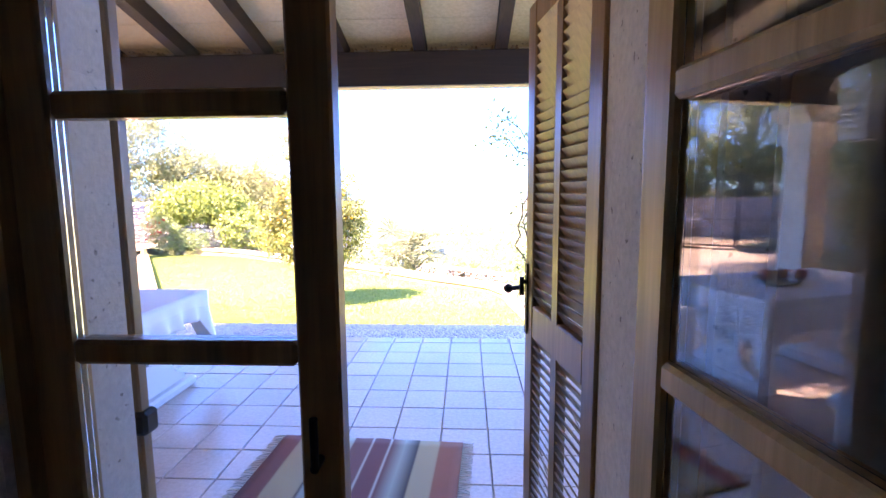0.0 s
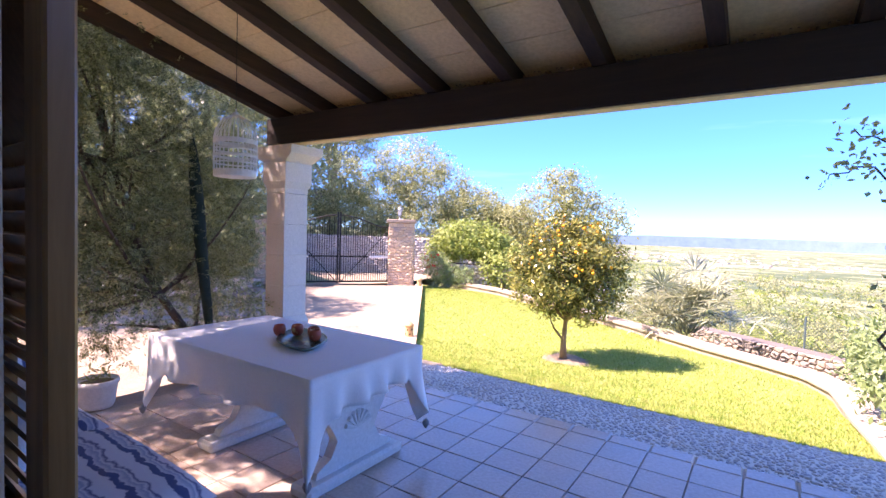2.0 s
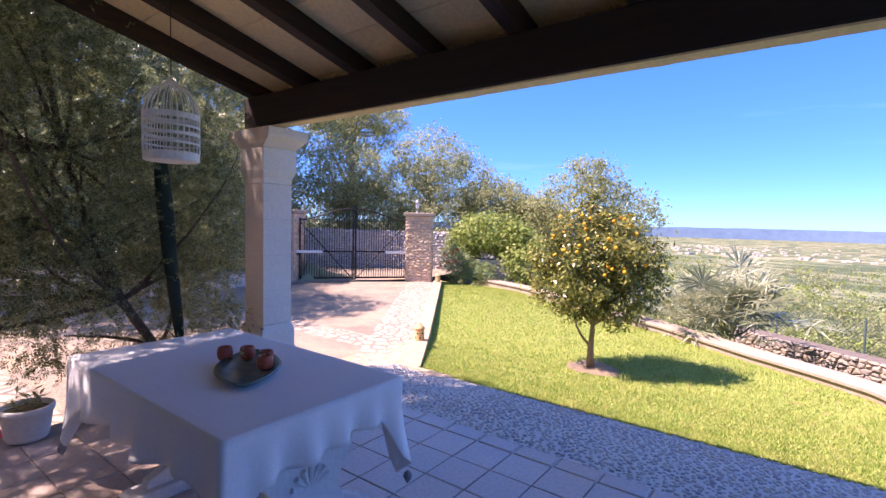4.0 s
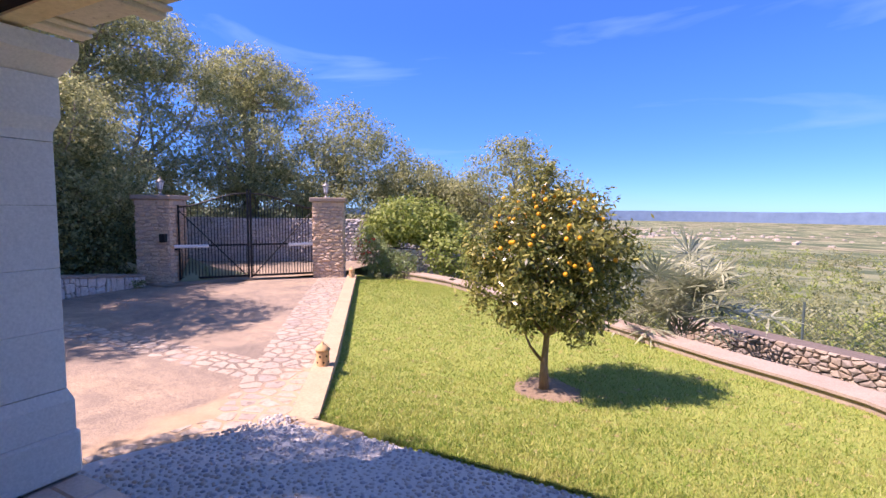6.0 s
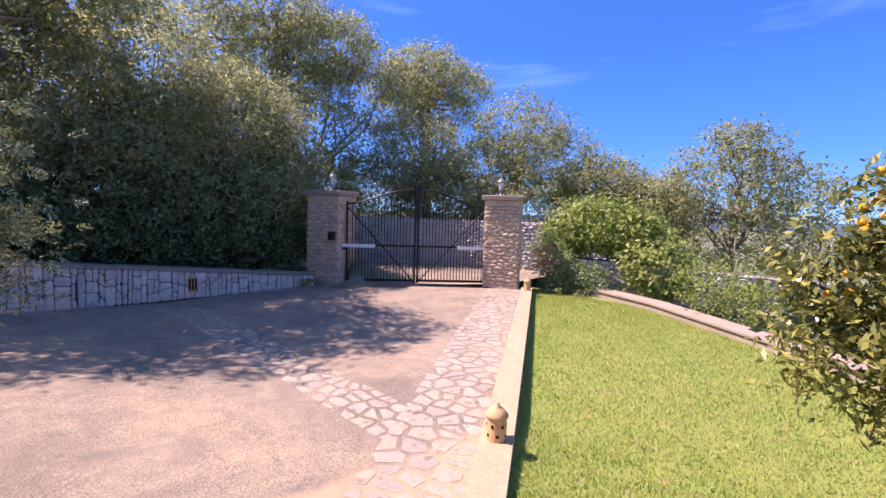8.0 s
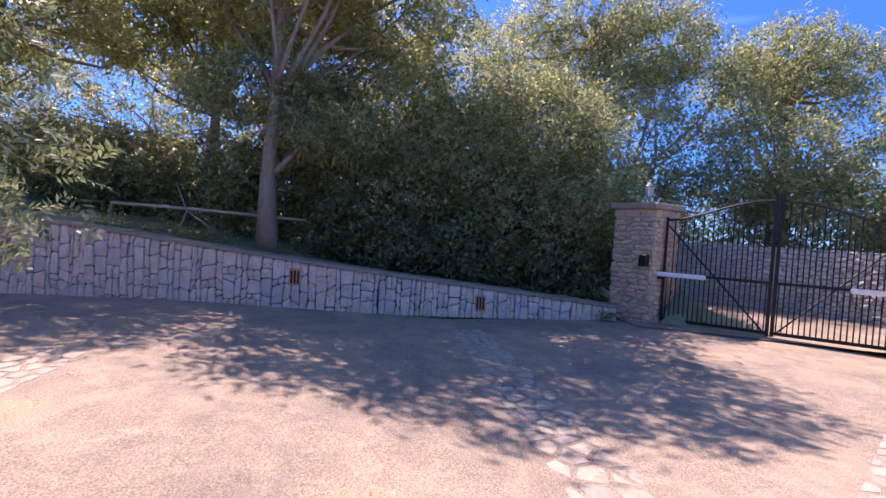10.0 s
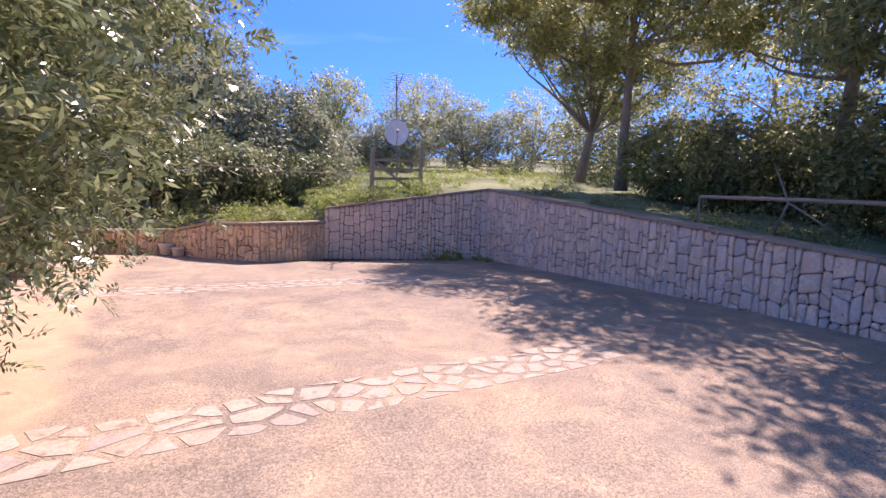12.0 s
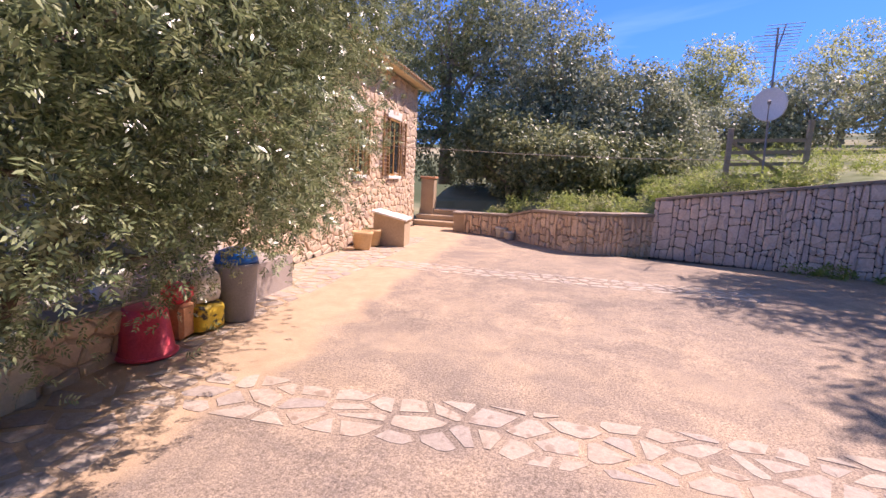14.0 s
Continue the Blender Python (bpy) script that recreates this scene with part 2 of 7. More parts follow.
M_TILE = surface("terracotta_tile", (0.58, 0.45, 0.38), (0.68, 0.54, 0.46), 1.5, 40, 0.22, 0.08, 0.003, per_object=0.12, spec=0.75)
M_GROUT = surface("grout", (0.30, 0.25, 0.22), (0.40, 0.34, 0.30), 3, 60, 0.9)
M_PLASTER = surface("cream_plaster", (0.62, 0.55, 0.42), (0.72, 0.65, 0.52), 1.2, 30, 0.9, 0.35, 0.006, spots=((0.45, 0.38, 0.28), 22, 0.64))
M_INNER = surface("inner_plaster", (0.70, 0.66, 0.58), (0.76, 0.72, 0.64), 1.0, 25, 0.9, 0.15)
M_MARES = surface("pale_sandstone", (0.74, 0.68, 0.60), (0.83, 0.78, 0.71), 2.5, 60, 0.85, 0.2, 0.004, per_object=0.05)
M_PITTED = surface("pitted_stone", (0.55, 0.50, 0.43), (0.68, 0.62, 0.54), 2.0, 50, 0.9, 0.5, 0.008, spots=((0.22, 0.19, 0.16), 45, 0.66))
M_BEAM = wood_mat("dark_beam", (0.012, 0.007, 0.006), (0.030, 0.016, 0.012), 0, 0.7)
M_RAFTER = wood_mat("dark_rafter", (0.018, 0.010, 0.006), (0.05, 0.027, 0.016), 1, 0.7)
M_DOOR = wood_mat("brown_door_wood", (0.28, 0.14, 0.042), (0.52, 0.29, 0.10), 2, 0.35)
# the same door wood, lighter: daylight on the open leaf put into the colour
M_DOOR_LIT = wood_mat("door_wood_lit", (0.46, 0.28, 0.105), (0.70, 0.47, 0.21), 2, 0.35)
M_SHUTTER = wood_mat("shutter_wood", (0.19, 0.10, 0.038), (0.36, 0.21, 0.088), 2, 0.35)
M_CEIL = surface("pale_roof_boards", (0.78, 0.60, 0.31), (0.86, 0.71, 0.43), 1.0, 30, 0.8, 0.15)
M_ROOFTILE = surface("clay_roof_tile", (0.42, 0.26, 0.16), (0.58, 0.42, 0.28), 3, 25, 0.85, 0.3, 0.006, per_object=0.2, per_island=0.25)
M_DRIVE = drive_mat()
M_PAVE = surface("pale_paving_stone", (0.35, 0.29, 0.23), (0.50, 0.43, 0.35), 5, 35, 0.85, 0.5, 0.01, spots=((0.31, 0.24, 0.185), 9, 0.60), per_object=0.2)
M_COBBASE = surface("pebble_mortar", (0.54, 0.51, 0.48), (0.64, 0.61, 0.57), 2, 60, 0.95, 0.5)
M_PEBBLE = surface("grey_pebble", (0.42, 0.41, 0.40), (0.64, 0.61, 0.58), 5, 40, 0.7, 0.2, 0.004, per_island=0.4)
M_WALLSTONE = surface("pinkish_wall_stone", (0.68, 0.54, 0.455), (0.88, 0.77, 0.68), 6, 26, 0.9, 0.9, 0.02, spots=((0.48, 0.35, 0.27), 14, 0.65), per_object=0.22, per_island=0.12)
M_JOINT = surface("dark_joint", (0.10, 0.08, 0.066), (0.22, 0.18, 0.15), 9, 40, 0.95)
M_CAP = surface("brown_capping", (0.26, 0.20, 0.15), (0.40, 0.32, 0.25), 2, 30, 0.9, 0.5)
M_GATESTONE = surface("honey_gate_stone", (0.58, 0.43, 0.31), (0.77, 0.62, 0.46), 4, 25, 0.9, 0.7, 0.016, spots=((0.38, 0.25, 0.17), 11, 0.64), per_object=0.24, per_island=0.10)
M_GATEJOINT = surface("honey_mortar", (0.38, 0.28, 0.21), (0.56, 0.44, 0.34), 5, 40, 0.95, 0.5)
M_KERB = surface("sandy_kerb", (0.42, 0.30, 0.185), (0.55, 0.41, 0.27), 2, 35, 0.9, 0.3)
M_LAWNWALL = surface("pale_cement_cap", (0.31, 0.24, 0.185), (0.43, 0.35, 0.28), 2, 35, 0.9, 0.3)
M_RUBBLE = surface("grey_rubble", (0.60, 0.56, 0.51), (0.84, 0.80, 0.74), 3, 25, 0.9, 0.6, 0.015, per_object=0.15, per_island=0.2)
M_FIELDSTONE = surface("brown_field_stone", (0.30, 0.26, 0.215), (0.46, 0.41, 0.345), 3, 25, 0.9, 0.5, 0.012, per_object=0.2, per_island=0.3)
M_SOIL = surface("dry_soil", (0.20, 0.14, 0.09), (0.32, 0.24, 0.16), 1.5, 30, 0.95, 0.6)
M_IRON = surface("black_iron", (0.012, 0.012, 0.013), (0.03, 0.03, 0.03), 5, 60, 0.45, 0.1, metal=0.3)
M_WHITE = surface("white_paint", (0.74, 0.73, 0.70), (0.80, 0.79, 0.77), 3, 40, 0.5, 0.08)
M_CLOTH = surface("white_linen", (0.84, 0.84, 0.85), (0.88, 0.88, 0.88), 4, 160, 0.9, 0.15, 0.002)
M_LAWNBASE = surface("lawn_turf", (0.189, 0.267, 0.047), (0.361, 0.396, 0.099), 1.6, 60, 0.95, 0.8, 0.02, spots=((0.361, 0.301, 0.129), 6, 0.60))
M_GRASS = leaf_mat("grass_blade", (0.11, 0.215, 0.026), (0.31, 0.43, 0.08), (0.56, 0.52, 0.18), 0.45, 0.4, 3.6, spread=0.5)
M_LEAF_BUSH = leaf_mat("lentisk_leaf", (0.05, 0.07, 0.026), (0.17, 0.22, 0.095), (0.42, 0.46, 0.24), 0.3, 0.3, spread=0.22, spec=0.5)
# M_LEAF_BUSH taken darker, so the wood's shade sits in the leaf colour
M_LEAF_HEDGE = leaf_mat("shade_darkened_leaf", (0.04, 0.055, 0.022), (0.12, 0.155, 0.06), (0.30, 0.33, 0.14), 0.4, 0.3, spread=0.25)
M_LEAF_OAK = leaf_mat("olive_leaf", (0.10, 0.12, 0.045), (0.29, 0.315, 0.13), (0.54, 0.53, 0.26), 0.4, 0.58, spread=0.35)
M_LEAF_SILVER = leaf_mat("wild_olive_leaf", (0.12, 0.14, 0.055), (0.355, 0.385, 0.17), (0.56, 0.56, 0.29), 0.45, 0.55, spread=0.3)
M_LEAF_HOLM = leaf_mat("holm_oak_leaf", (0.06, 0.075, 0.032), (0.20, 0.23, 0.105), (0.42, 0.44, 0.22), 0.45, 0.3, spread=0.3)
M_LEAF_GREYOLIVE = leaf_mat("grey_olive_leaf", (0.10, 0.12, 0.065), (0.29, 0.32, 0.19), (0.50, 0.52, 0.34), 0.5, 0.32, spread=0.3)
M_LEAF_PINE = leaf_mat("pine_needles", (0.13, 0.15, 0.06), (0.34, 0.37, 0.16), (0.62, 0.61, 0.30), 0.45, 0.62, spread=0.4)
M_LEAF_LIME = leaf_mat("fresh_green_leaf", (0.135, 0.189, 0.036), (0.288, 0.369, 0.081), (0.432, 0.477, 0.153), 0.5, 0.45)
M_LEAF_ORANGE = leaf_mat("citrus_leaf", (0.03, 0.05, 0.014), (0.14, 0.18, 0.046), (0.52, 0.47, 0.13), 0.26, 0.3, 1.6, spread=0.4, spec=0.5)
M_LEAF_PALM = leaf_mat("fan_palm_leaf", (0.16, 0.19, 0.11), (0.33, 0.36, 0.22), (0.52, 0.53, 0.36), 0.4, 0.3)
M_FRUIT = surface("orange_peel", (0.80, 0.33, 0.015), (0.88, 0.45, 0.02), 6, 120, 0.45, 0.15, 0.003)
M_BARK = surface("grey_bark", (0.20, 0.16, 0.125), (0.37, 0.31, 0.25), 4, 30, 0.95, 0.8, 0.03, stretch=(1, 1, 0.3))
M_BARKDARK = surface("dark_brown_bark", (0.07, 0.05, 0.037), (0.16, 0.12, 0.09), 5, 35, 0.95, 0.8, 0.02, stretch=(1, 1, 0.3))
M_BARKWARM = surface("warm_bark", (0.20, 0.14, 0.09), (0.34, 0.26, 0.18), 5, 40, 0.95, 0.7, 0.02, stretch=(1, 1, 0.3))
M_TERRAIN = plain_mat()
M_TERRA = surface("terracotta_pot", (0.52, 0.24, 0.12), (0.64, 0.34, 0.19), 4, 40, 0.85, 0.2)


# ---- ground ----
def lerp_tab(v, xs, ys):
    return float(np.interp(v, xs, ys))


def drive_z(x, y):
    return lerp_tab(y, (-40, 0.5, 2.5, 4.5, 7.3, 11.6, 16, 60), (-0.41, -0.41, -0.42, -0.49, -0.605, -0.51, -0.55, -0.55))


def west_x(y):
    """Front face of the long retaining wall."""
    return lerp_tab(y, (-4.4, 0, 5, 10.8), (-14.05, -14.12, -14.15, -14.32))


def west_top(y):
    return lerp_tab(y, (-4.4, 3.2, 5.2, 10.8), (1.39, 0.52, 0.29, -0.26))


SOUTH = ((-14.05, -4.4, 1.39), (-10.06, -5.55, 0.76))
LOW = ((-10.06, -5.55, 0.42), (-9.3, -5.1, 0.41), (-8.5, -5.0, 0.39), (-7.54, -5.9, 0.34), (-6.9, -6.85, 0.12), (-5.7, -7.3, 0.08))
KERB_A, KERB_B = Vector((-4.42, 6.42)), Vector((-10.75, 15.3))
KERB_DIR = (KERB_B - KERB_A).normalized()


def kerb_x(y):
    """Drive side edge of the kerb between drive and lawn."""
    return KERB_A.x + (y - KERB_A.y) * (KERB_B.x - KERB_A.x) / (KERB_B.y - KERB_A.y) - 0.16


LW_Y = (6.3, 7.2, 8.75, 9.37, 10.03, 10.54, 11.1, 12.36, 15.63, 16.45)
LW_X = (1.10, 1.08, 0.98, 0.94, 0.66, 0.0, -0.88, -2.51, -7.63, -9.8)


def lawn_right(y):
    return lerp_tab(y, LW_Y, LW_X)


def lawn_z(x, y):
    return lerp_tab(y, (6.3, 7.2, 8.8, 16), (-0.39, -0.50, -0.665, -0.64))


def south_y(x):
    return lerp_tab(x, (-14.05, -10.06, -9.3, -8.5, -7.54, -6.9, -5.7), (-4.4, -5.55, -5.1, -5.0, -5.9, -6.85, -7.3))


def south_top(x):
    return lerp_tab(x, (-14.05, -10.06, -10.05, -7.54, -6.9, -5.7), (1.39, 0.76, 0.42, 0.34, 0.12, 0.08))


GATE_L, GATE_R = Vector((-14.06, 11.72)), Vector((-11.72, 14.62))


def smooth(a, b, v):
    t = max(0.0, min(1.0, (v - a) / (b - a)))
    return t * t * (3 - 2 * t)


def terrain_z(x, y):
    """The lie of the land outside and under the paved court."""
    bumps = 0.12 * noise.noise(Vector((x * 0.35, y * 0.35, 3.0))) + 0.05 * noise.noise(Vector((x * 1.1, y * 1.1, 7.0)))
    # the court, the lawn, the porch and house
    if -3.9 < x < 14 and -30 < y < 4.3:
        return -0.7
    inside = False
    if y > 2 and x > -14.9:
        gate_line = (x - GATE_L.x) * (GATE_R.y - GATE_L.y) - (y - GATE_L.y) * (GATE_R.x - GATE_L.x)
        if y < 11 or gate_line > 0:
            if x < lawn_right(y) + 0.1 and y < 16.4 and x > west_x(min(y, 10.8)) - 0.4:
                inside = True
    elif x > west_x(y) - 0.4 and y > south_y(x) - 0.4 and x < 2:
        inside = True
    if inside:
        return min(drive_z(x, y), -0.45) - 0.3
    # the steps beside the house
    if -5.7 < x < -3.9 and -9.6 < y < -6.9:
        return -0.55
    # hill to the west and south
    west = max(0.0, -14.5 - x)
    south = max(0.0, south_y(max(-14.05, min(-5.7, x))) - 0.4 - y)
    if (x < -14 and y < 14) or y < 2:
        base = west_top(max(-4.4, min(10.8, y))) if x < -14.1 else south_top(x)
        if x < -14.1 and y < -4.4:
            base = 1.39
        hill = base - 0.05 + 0.055 * min(west, 60) + 0.10 * min(south, 60)
        if y > 9:
            hill = hill * (1 - smooth(9, 14, y)) + (-0.45 + 0.02 * min(west, 40)) * smooth(9, 14, y)
        return hill + bumps * smooth(0.3, 3, max(west, south))
    # lane behind the gate, then the slope down to the plain
    d = max(0.0, (x + 7.5) * 0.56 + (y - 15.6) * 0.83)
    down = -0.95 - 0.9 * smooth(0, 3, d) - 0.075 * min(d, 500) - 0.028 * max(0.0, min(d, 1800) - 500) + bumps * 1.5
    west_side = smooth(1.5, -4, (x + 10) * 0.76 + (y - 16) * 0.65)
    lane = -0.55 + bumps * 0.5 + 0.0 * d
    far = smooth(40, 160, math.hypot(x, y))
    return lane * west_side * (1 - far * 0.0) + down * (1 - west_side)


def grid_axis(lo, hi, step, far):
    inner = list(np.arange(lo, hi + 1e-6, step))
    out, s, v = [], step, hi
    while v < far:
        s *= 1.28
        v += s
        out.append(v)
    back, s, v = [], step, lo
    while v > -far:
        s *= 1.28
        v -= s
        back.append(v)
    return back[::-1] + inner + out


def build_ground():
    xs, ys = grid_axis(-24, 8, 0.4, 4300), grid_axis(-16, 24, 0.4, 4300)
    vs = [(x, y, terrain_z(x, y)) for y in ys for x in xs]
    n = len(xs)
    fs = [(j * n + i, j * n + i + 1, (j + 1) * n + i + 1, (j + 1) * n + i) for j in range(len(ys) - 1) for i in range(n - 1)]
    return tagged(part_me("ground", mesh_from("ground", vs, fs, [M_TERRAIN], True)), "dry scrubby hillside falling to a wide green plain", "ground", kind="stuff")


def strip_mesh(name, ys, left, right, zf, cols, mat, jitter=0.0):
    vs, fs = [], []
    for y in ys:
        a, b = left(y), right(y)
        for i in range(cols + 1):
            x = a + (b - a) * i / cols
            vs.append((x, y, zf(x, y) + jitter * noise.noise(Vector((x * 1.7, y * 1.7, 0)))))
    n = cols + 1
    for j in range(len(ys) - 1):
        for i in range(cols):
            fs.append((j * n + i, j * n + i + 1, (j + 1) * n + i + 1, (j + 1) * n + i))
    return mesh_from(name, vs, fs, [mat], True)


def drive_right(y):
    return lerp_tab(y, (-9, 4.6, 4.61, 6.42), (-4.1, -4.1, -4.55, -4.55)) if y <= 6.42 else kerb_x(y) + 0.05


def drive_left(y):
    if y < -4.4:
        return lerp_tab(y, (-7.4, -6.85, -5.9, -5.0, -4.4), (-5.6, -6.9, -7.54, -9.0, -14.0))
    if y < 11.4:
        return west_x(y) - 0.1
    return lerp_tab(y, (11.4, 15.4), (-14.2, -10.95))


build_ground()
driveway = part_me("driveway", strip_mesh("driveway", list(np.arange(-9, 15.41, 0.2)), drive_left, drive_right, drive_z, 60, M_DRIVE, 0.003))
tagged(driveway, "sunlit pinkish gravel concrete driveway with fine loose grit", "driveway", kind="structure")
lane = part_me("road", strip_mesh("road", list(np.arange(11.0, 21, 0.5)), lambda y: -26, lambda y: lerp_tab(y, (11, 15.4, 21), (-13.6, -11.5, -12.4)), lambda x, y: -0.49, 20, M_DRIVE, 0.02))
tagged(lane, "pale dirt lane behind the iron gate", "road", kind="structure")
lawn = part_me("lawn", strip_mesh("lawn", list(np.arange(6.42, 16.3, 0.2)), lambda y: kerb_x(y) + 0.15, lambda y: lawn_right(y) + 0.05, lawn_z, 50, M_LAWNBASE, 0.006))
tagged(lawn, "bright green and yellowing mown garden lawn", "lawn", kind="structure")


# ---- cut stones: cells of an uneven tiling ----
def clip_poly(poly, a, n):
    """Keep the part of poly where (p - a) . n <= 0."""
    out = []
    for i, p in enumerate(poly):
        q = poly[(i + 1) % len(poly)]
        dp, dq = (p[0] - a[0]) * n[0] + (p[1] - a[1]) * n[1], (q[0] - a[0]) * n[0] + (q[1] - a[1]) * n[1]
        if dp <= 0:
            out.append(p)
        if (dp < 0 < dq) or (dq < 0 < dp):
            t = dp / (dp - dq)
            out.append((p[0] + (q[0] - p[0]) * t, p[1] + (q[1] - p[1]) * t))
    return out


def cells(outline, du, dv, rng, jit=0.32, gap=0.012, brick=0.5):
    """Uneven stones that fill a convex-ish outline (u, v): polygons shrunk by the joint. du, dv: mean size."""
    us, vs = [p[0] for p in outline], [p[1] for p in outline]
    seeds = []
    rows = int((max(vs) - min(vs)) / dv) + 3
    colsn = int((max(us) - min(us)) / du) + 3
    for j in range(-1, rows):
        off = rng.uniform(0, 1) * brick * 2
        for i in range(-1, colsn):
            seeds.append((min(us) + (i + off + rng.uniform(-jit, jit)) * du, min(vs) + (j + 0.5 + rng.uniform(-jit, jit)) * dv))
    arr = np.array(seeds)
    k = dv / du
    out = []
    for s in seeds:
        d = np.hypot((arr[:, 0] - s[0]) * k, arr[:, 1] - s[1])
        order = np.argsort(d)[1:14]
        poly = [(s[0] - 2 * du, s[1] - 2 * dv), (s[0] + 2 * du, s[1] - 2 * dv), (s[0] + 2 * du, s[1] + 2 * dv), (s[0] - 2 * du, s[1] + 2 * dv)]
        for o in order:
            q = arr[o]
            mid = ((s[0] + q[0]) / 2, (s[1] + q[1]) / 2)
            nn = ((q[0] - s[0]) * k * k, q[1] - s[1])
            ln = math.hypot(*nn)
            nn = (nn[0] / ln, nn[1] / ln)
            poly = clip_poly(poly, (mid[0] - nn[0] * gap / 2, mid[1] - nn[1] * gap / 2), nn)
            if len(poly) < 3:
                break
        if len(poly) < 3:
            continue
        m = len(outline)
        for i in range(m):
            a, b = outline[i], outline[(i + 1) % m]
            nn = (b[1] - a[1], a[0] - b[0])
            ln = math.hypot(*nn)
            poly = clip_poly(poly, a, (nn[0] / ln, nn[1] / ln))
            if len(poly) < 3:
                break
        if len(poly) < 3:
            continue
        area = abs(sum(p[0] * q[1] - q[0] * p[1] for p, q in zip(poly, poly[1:] + poly[:1]))) / 2
        if area > du * dv * 0.12:
            out.append(poly)
    return out


def stone_vf(poly, to3, depth, rng, bev=0.02, rough=0.008):
    """A stone on a surface: sides, rounded rim and a slightly uneven face. to3(u, v, out) gives the place."""
    c = (sum(p[0] for p in poly) / len(poly), sum(p[1] for p in poly) / len(poly))
    n = len(poly)
    vs = [to3(p[0], p[1], -0.01) for p in poly]
    d = depth * rng.uniform(0.6, 1.3)
    vs += [to3(p[0], p[1], d * 0.55) for p in poly]
    for p in poly:
        e = math.hypot(c[0] - p[0], c[1] - p[1]) + 1e-6
        s = min(0.4, bev / e)
        vs.append(to3(p[0] + (c[0] - p[0]) * s, p[1] + (c[1] - p[1]) * s, d + rng.uniform(-rough, rough)))
    vs.append(to3(c[0], c[1], d + rng.uniform(0, rough * 1.5)))
    fs = []
    for r in range(2):
        for i in range(n):
            a, b = r * n + i, r * n + (i + 1) % n
            fs.append((a, b, b + n, a + n))
    for i in range(n):
        fs.append((2 * n + i, 2 * n + (i + 1) % n, 3 * n))
    return vs, fs


def lay_stones(parent, polys, to3, depth, mat, rng, name="stone", bev=0.02, rough=0.008, limit=290, near=None):
    """Stones as parts of their wall or path; past the limit the rest is one joined part."""
    if near is not None:
        polys = sorted(polys, key=near)
    for poly in polys[:limit]:
        v, f = stone_vf(poly, to3, depth, rng, bev, rough)
        part_me(name, mesh_from(name, v, f, [mat]), parent)
    if len(polys) > limit:
        v, f = join_vf([stone_vf(p, to3, depth, rng, bev, rough) for p in polys[limit:]])
        tagged(part_me("stonework", mesh_from("stonework", v, f, [mat]), parent), kind="stuff")




def upright(length, bot, top_a, top_b, rng, w=(0.08, 0.2), h=(0.13, 0.36), gap=0.012):
    """Upright stones between wavering joints, as polygons (u, v) below the sloping top."""
    edges, u = [], 0.0
    high = max(top_a, top_b) - bot + 0.3
    while u < length:
        still = u == 0.0
        edges.append((u, [0.0 if still else rng.uniform(-0.3, 0.3) * w[0] for _ in range(8)]))
        u += rng.uniform(*w) if rng.random() < 0.75 else rng.uniform(w[0], w[0] * 1.3)
    if length - edges[-1][0] < w[0] * 0.7 and len(edges) > 1:
        edges.pop()
    edges.append((length, [0.0] * 8))

    def side(k, v):
        f = max(0.0, min(6.999, (v - bot) / high * 7))
        return edges[k][0] + edges[k][1][int(f)] + (edges[k][1][int(f) + 1] - edges[k][1][int(f)]) * (f - int(f))
    out = []
    for k in range(len(edges) - 1):
        mid = (edges[k][0] + edges[k + 1][0]) / 2
        wide = edges[k + 1][0] - edges[k][0]
        top = top_a + (top_b - top_a) * mid / length
        v, cut0, cut1 = bot, 0.0, 0.0
        while v < top - 0.01:
            e = v + rng.uniform(*h) * (0.75 if wide > (w[0] + w[1]) * 0.62 else 1.0)
            last = e > top - h[0] * 0.7
            e = top if last else e
            n0, n1 = (0, 0) if last else (rng.uniform(-0.05, 0.05), rng.uniform(-0.05, 0.05))
            a0, a1, b0, b1 = side(k, v), side(k, e), side(k + 1, v), side(k + 1, e)
            quads = [((a0, v + cut0), (b0, v + cut1), (b1, e + n1), (a1, e + n0))]
            if wide > (w[0] + w[1]) * 0.6 and rng.random() < 0.45:
                f = rng.uniform(0.38, 0.62)
                g = min(0.7, max(0.3, f + rng.uniform(-0.12, 0.12)))
                m0, m1 = (a0 + (b0 - a0) * f, v + cut0 + (cut1 - cut0) * f), (a1 + (b1 - a1) * g, e + n0 + (n1 - n0) * g)
                quads = [(quads[0][0], m0, m1, quads[0][3]), (m0, quads[0][1], quads[0][2], m1)]
            for q in quads:
                cx, cy = sum(p[0] for p in q) / 4, sum(p[1] for p in q) / 4
                q = [(p[0] - math.copysign(gap / 2, p[0] - cx), p[1] - math.copysign(gap / 2, p[1] - cy)) for p in q]
                poly = []
                for i in range(4):
                    p, a, b = q[i], q[i - 1], q[(i + 1) % 4]
                    for o in (a, b):
                        d = math.hypot(o[0] - p[0], o[1] - p[1]) + 1e-6
                        t = min(0.3, rng.uniform(0.008, 0.04) / d)
                        poly.append((p[0] + (o[0] - p[0]) * t, p[1] + (o[1] - p[1]) * t))
                out.append(poly)
            v, cut0, cut1 = e, n0, n1
    return out


# ---- porch and house ----
def wall_box(name, x0, x1, y0, y1, z0, z1, mat, label="plain rendered house wall"):
    return tagged(part(name, boxbm(x0, x1, y0, y1, z0, z1), mat), label, "wall", kind="structure")


TILE = 0.30
EDGE_Y, PORCH_L, PORCH_R = 4.62, -4.78, 1.95
OUT_Y, IN_Y = 0.87, 0.50
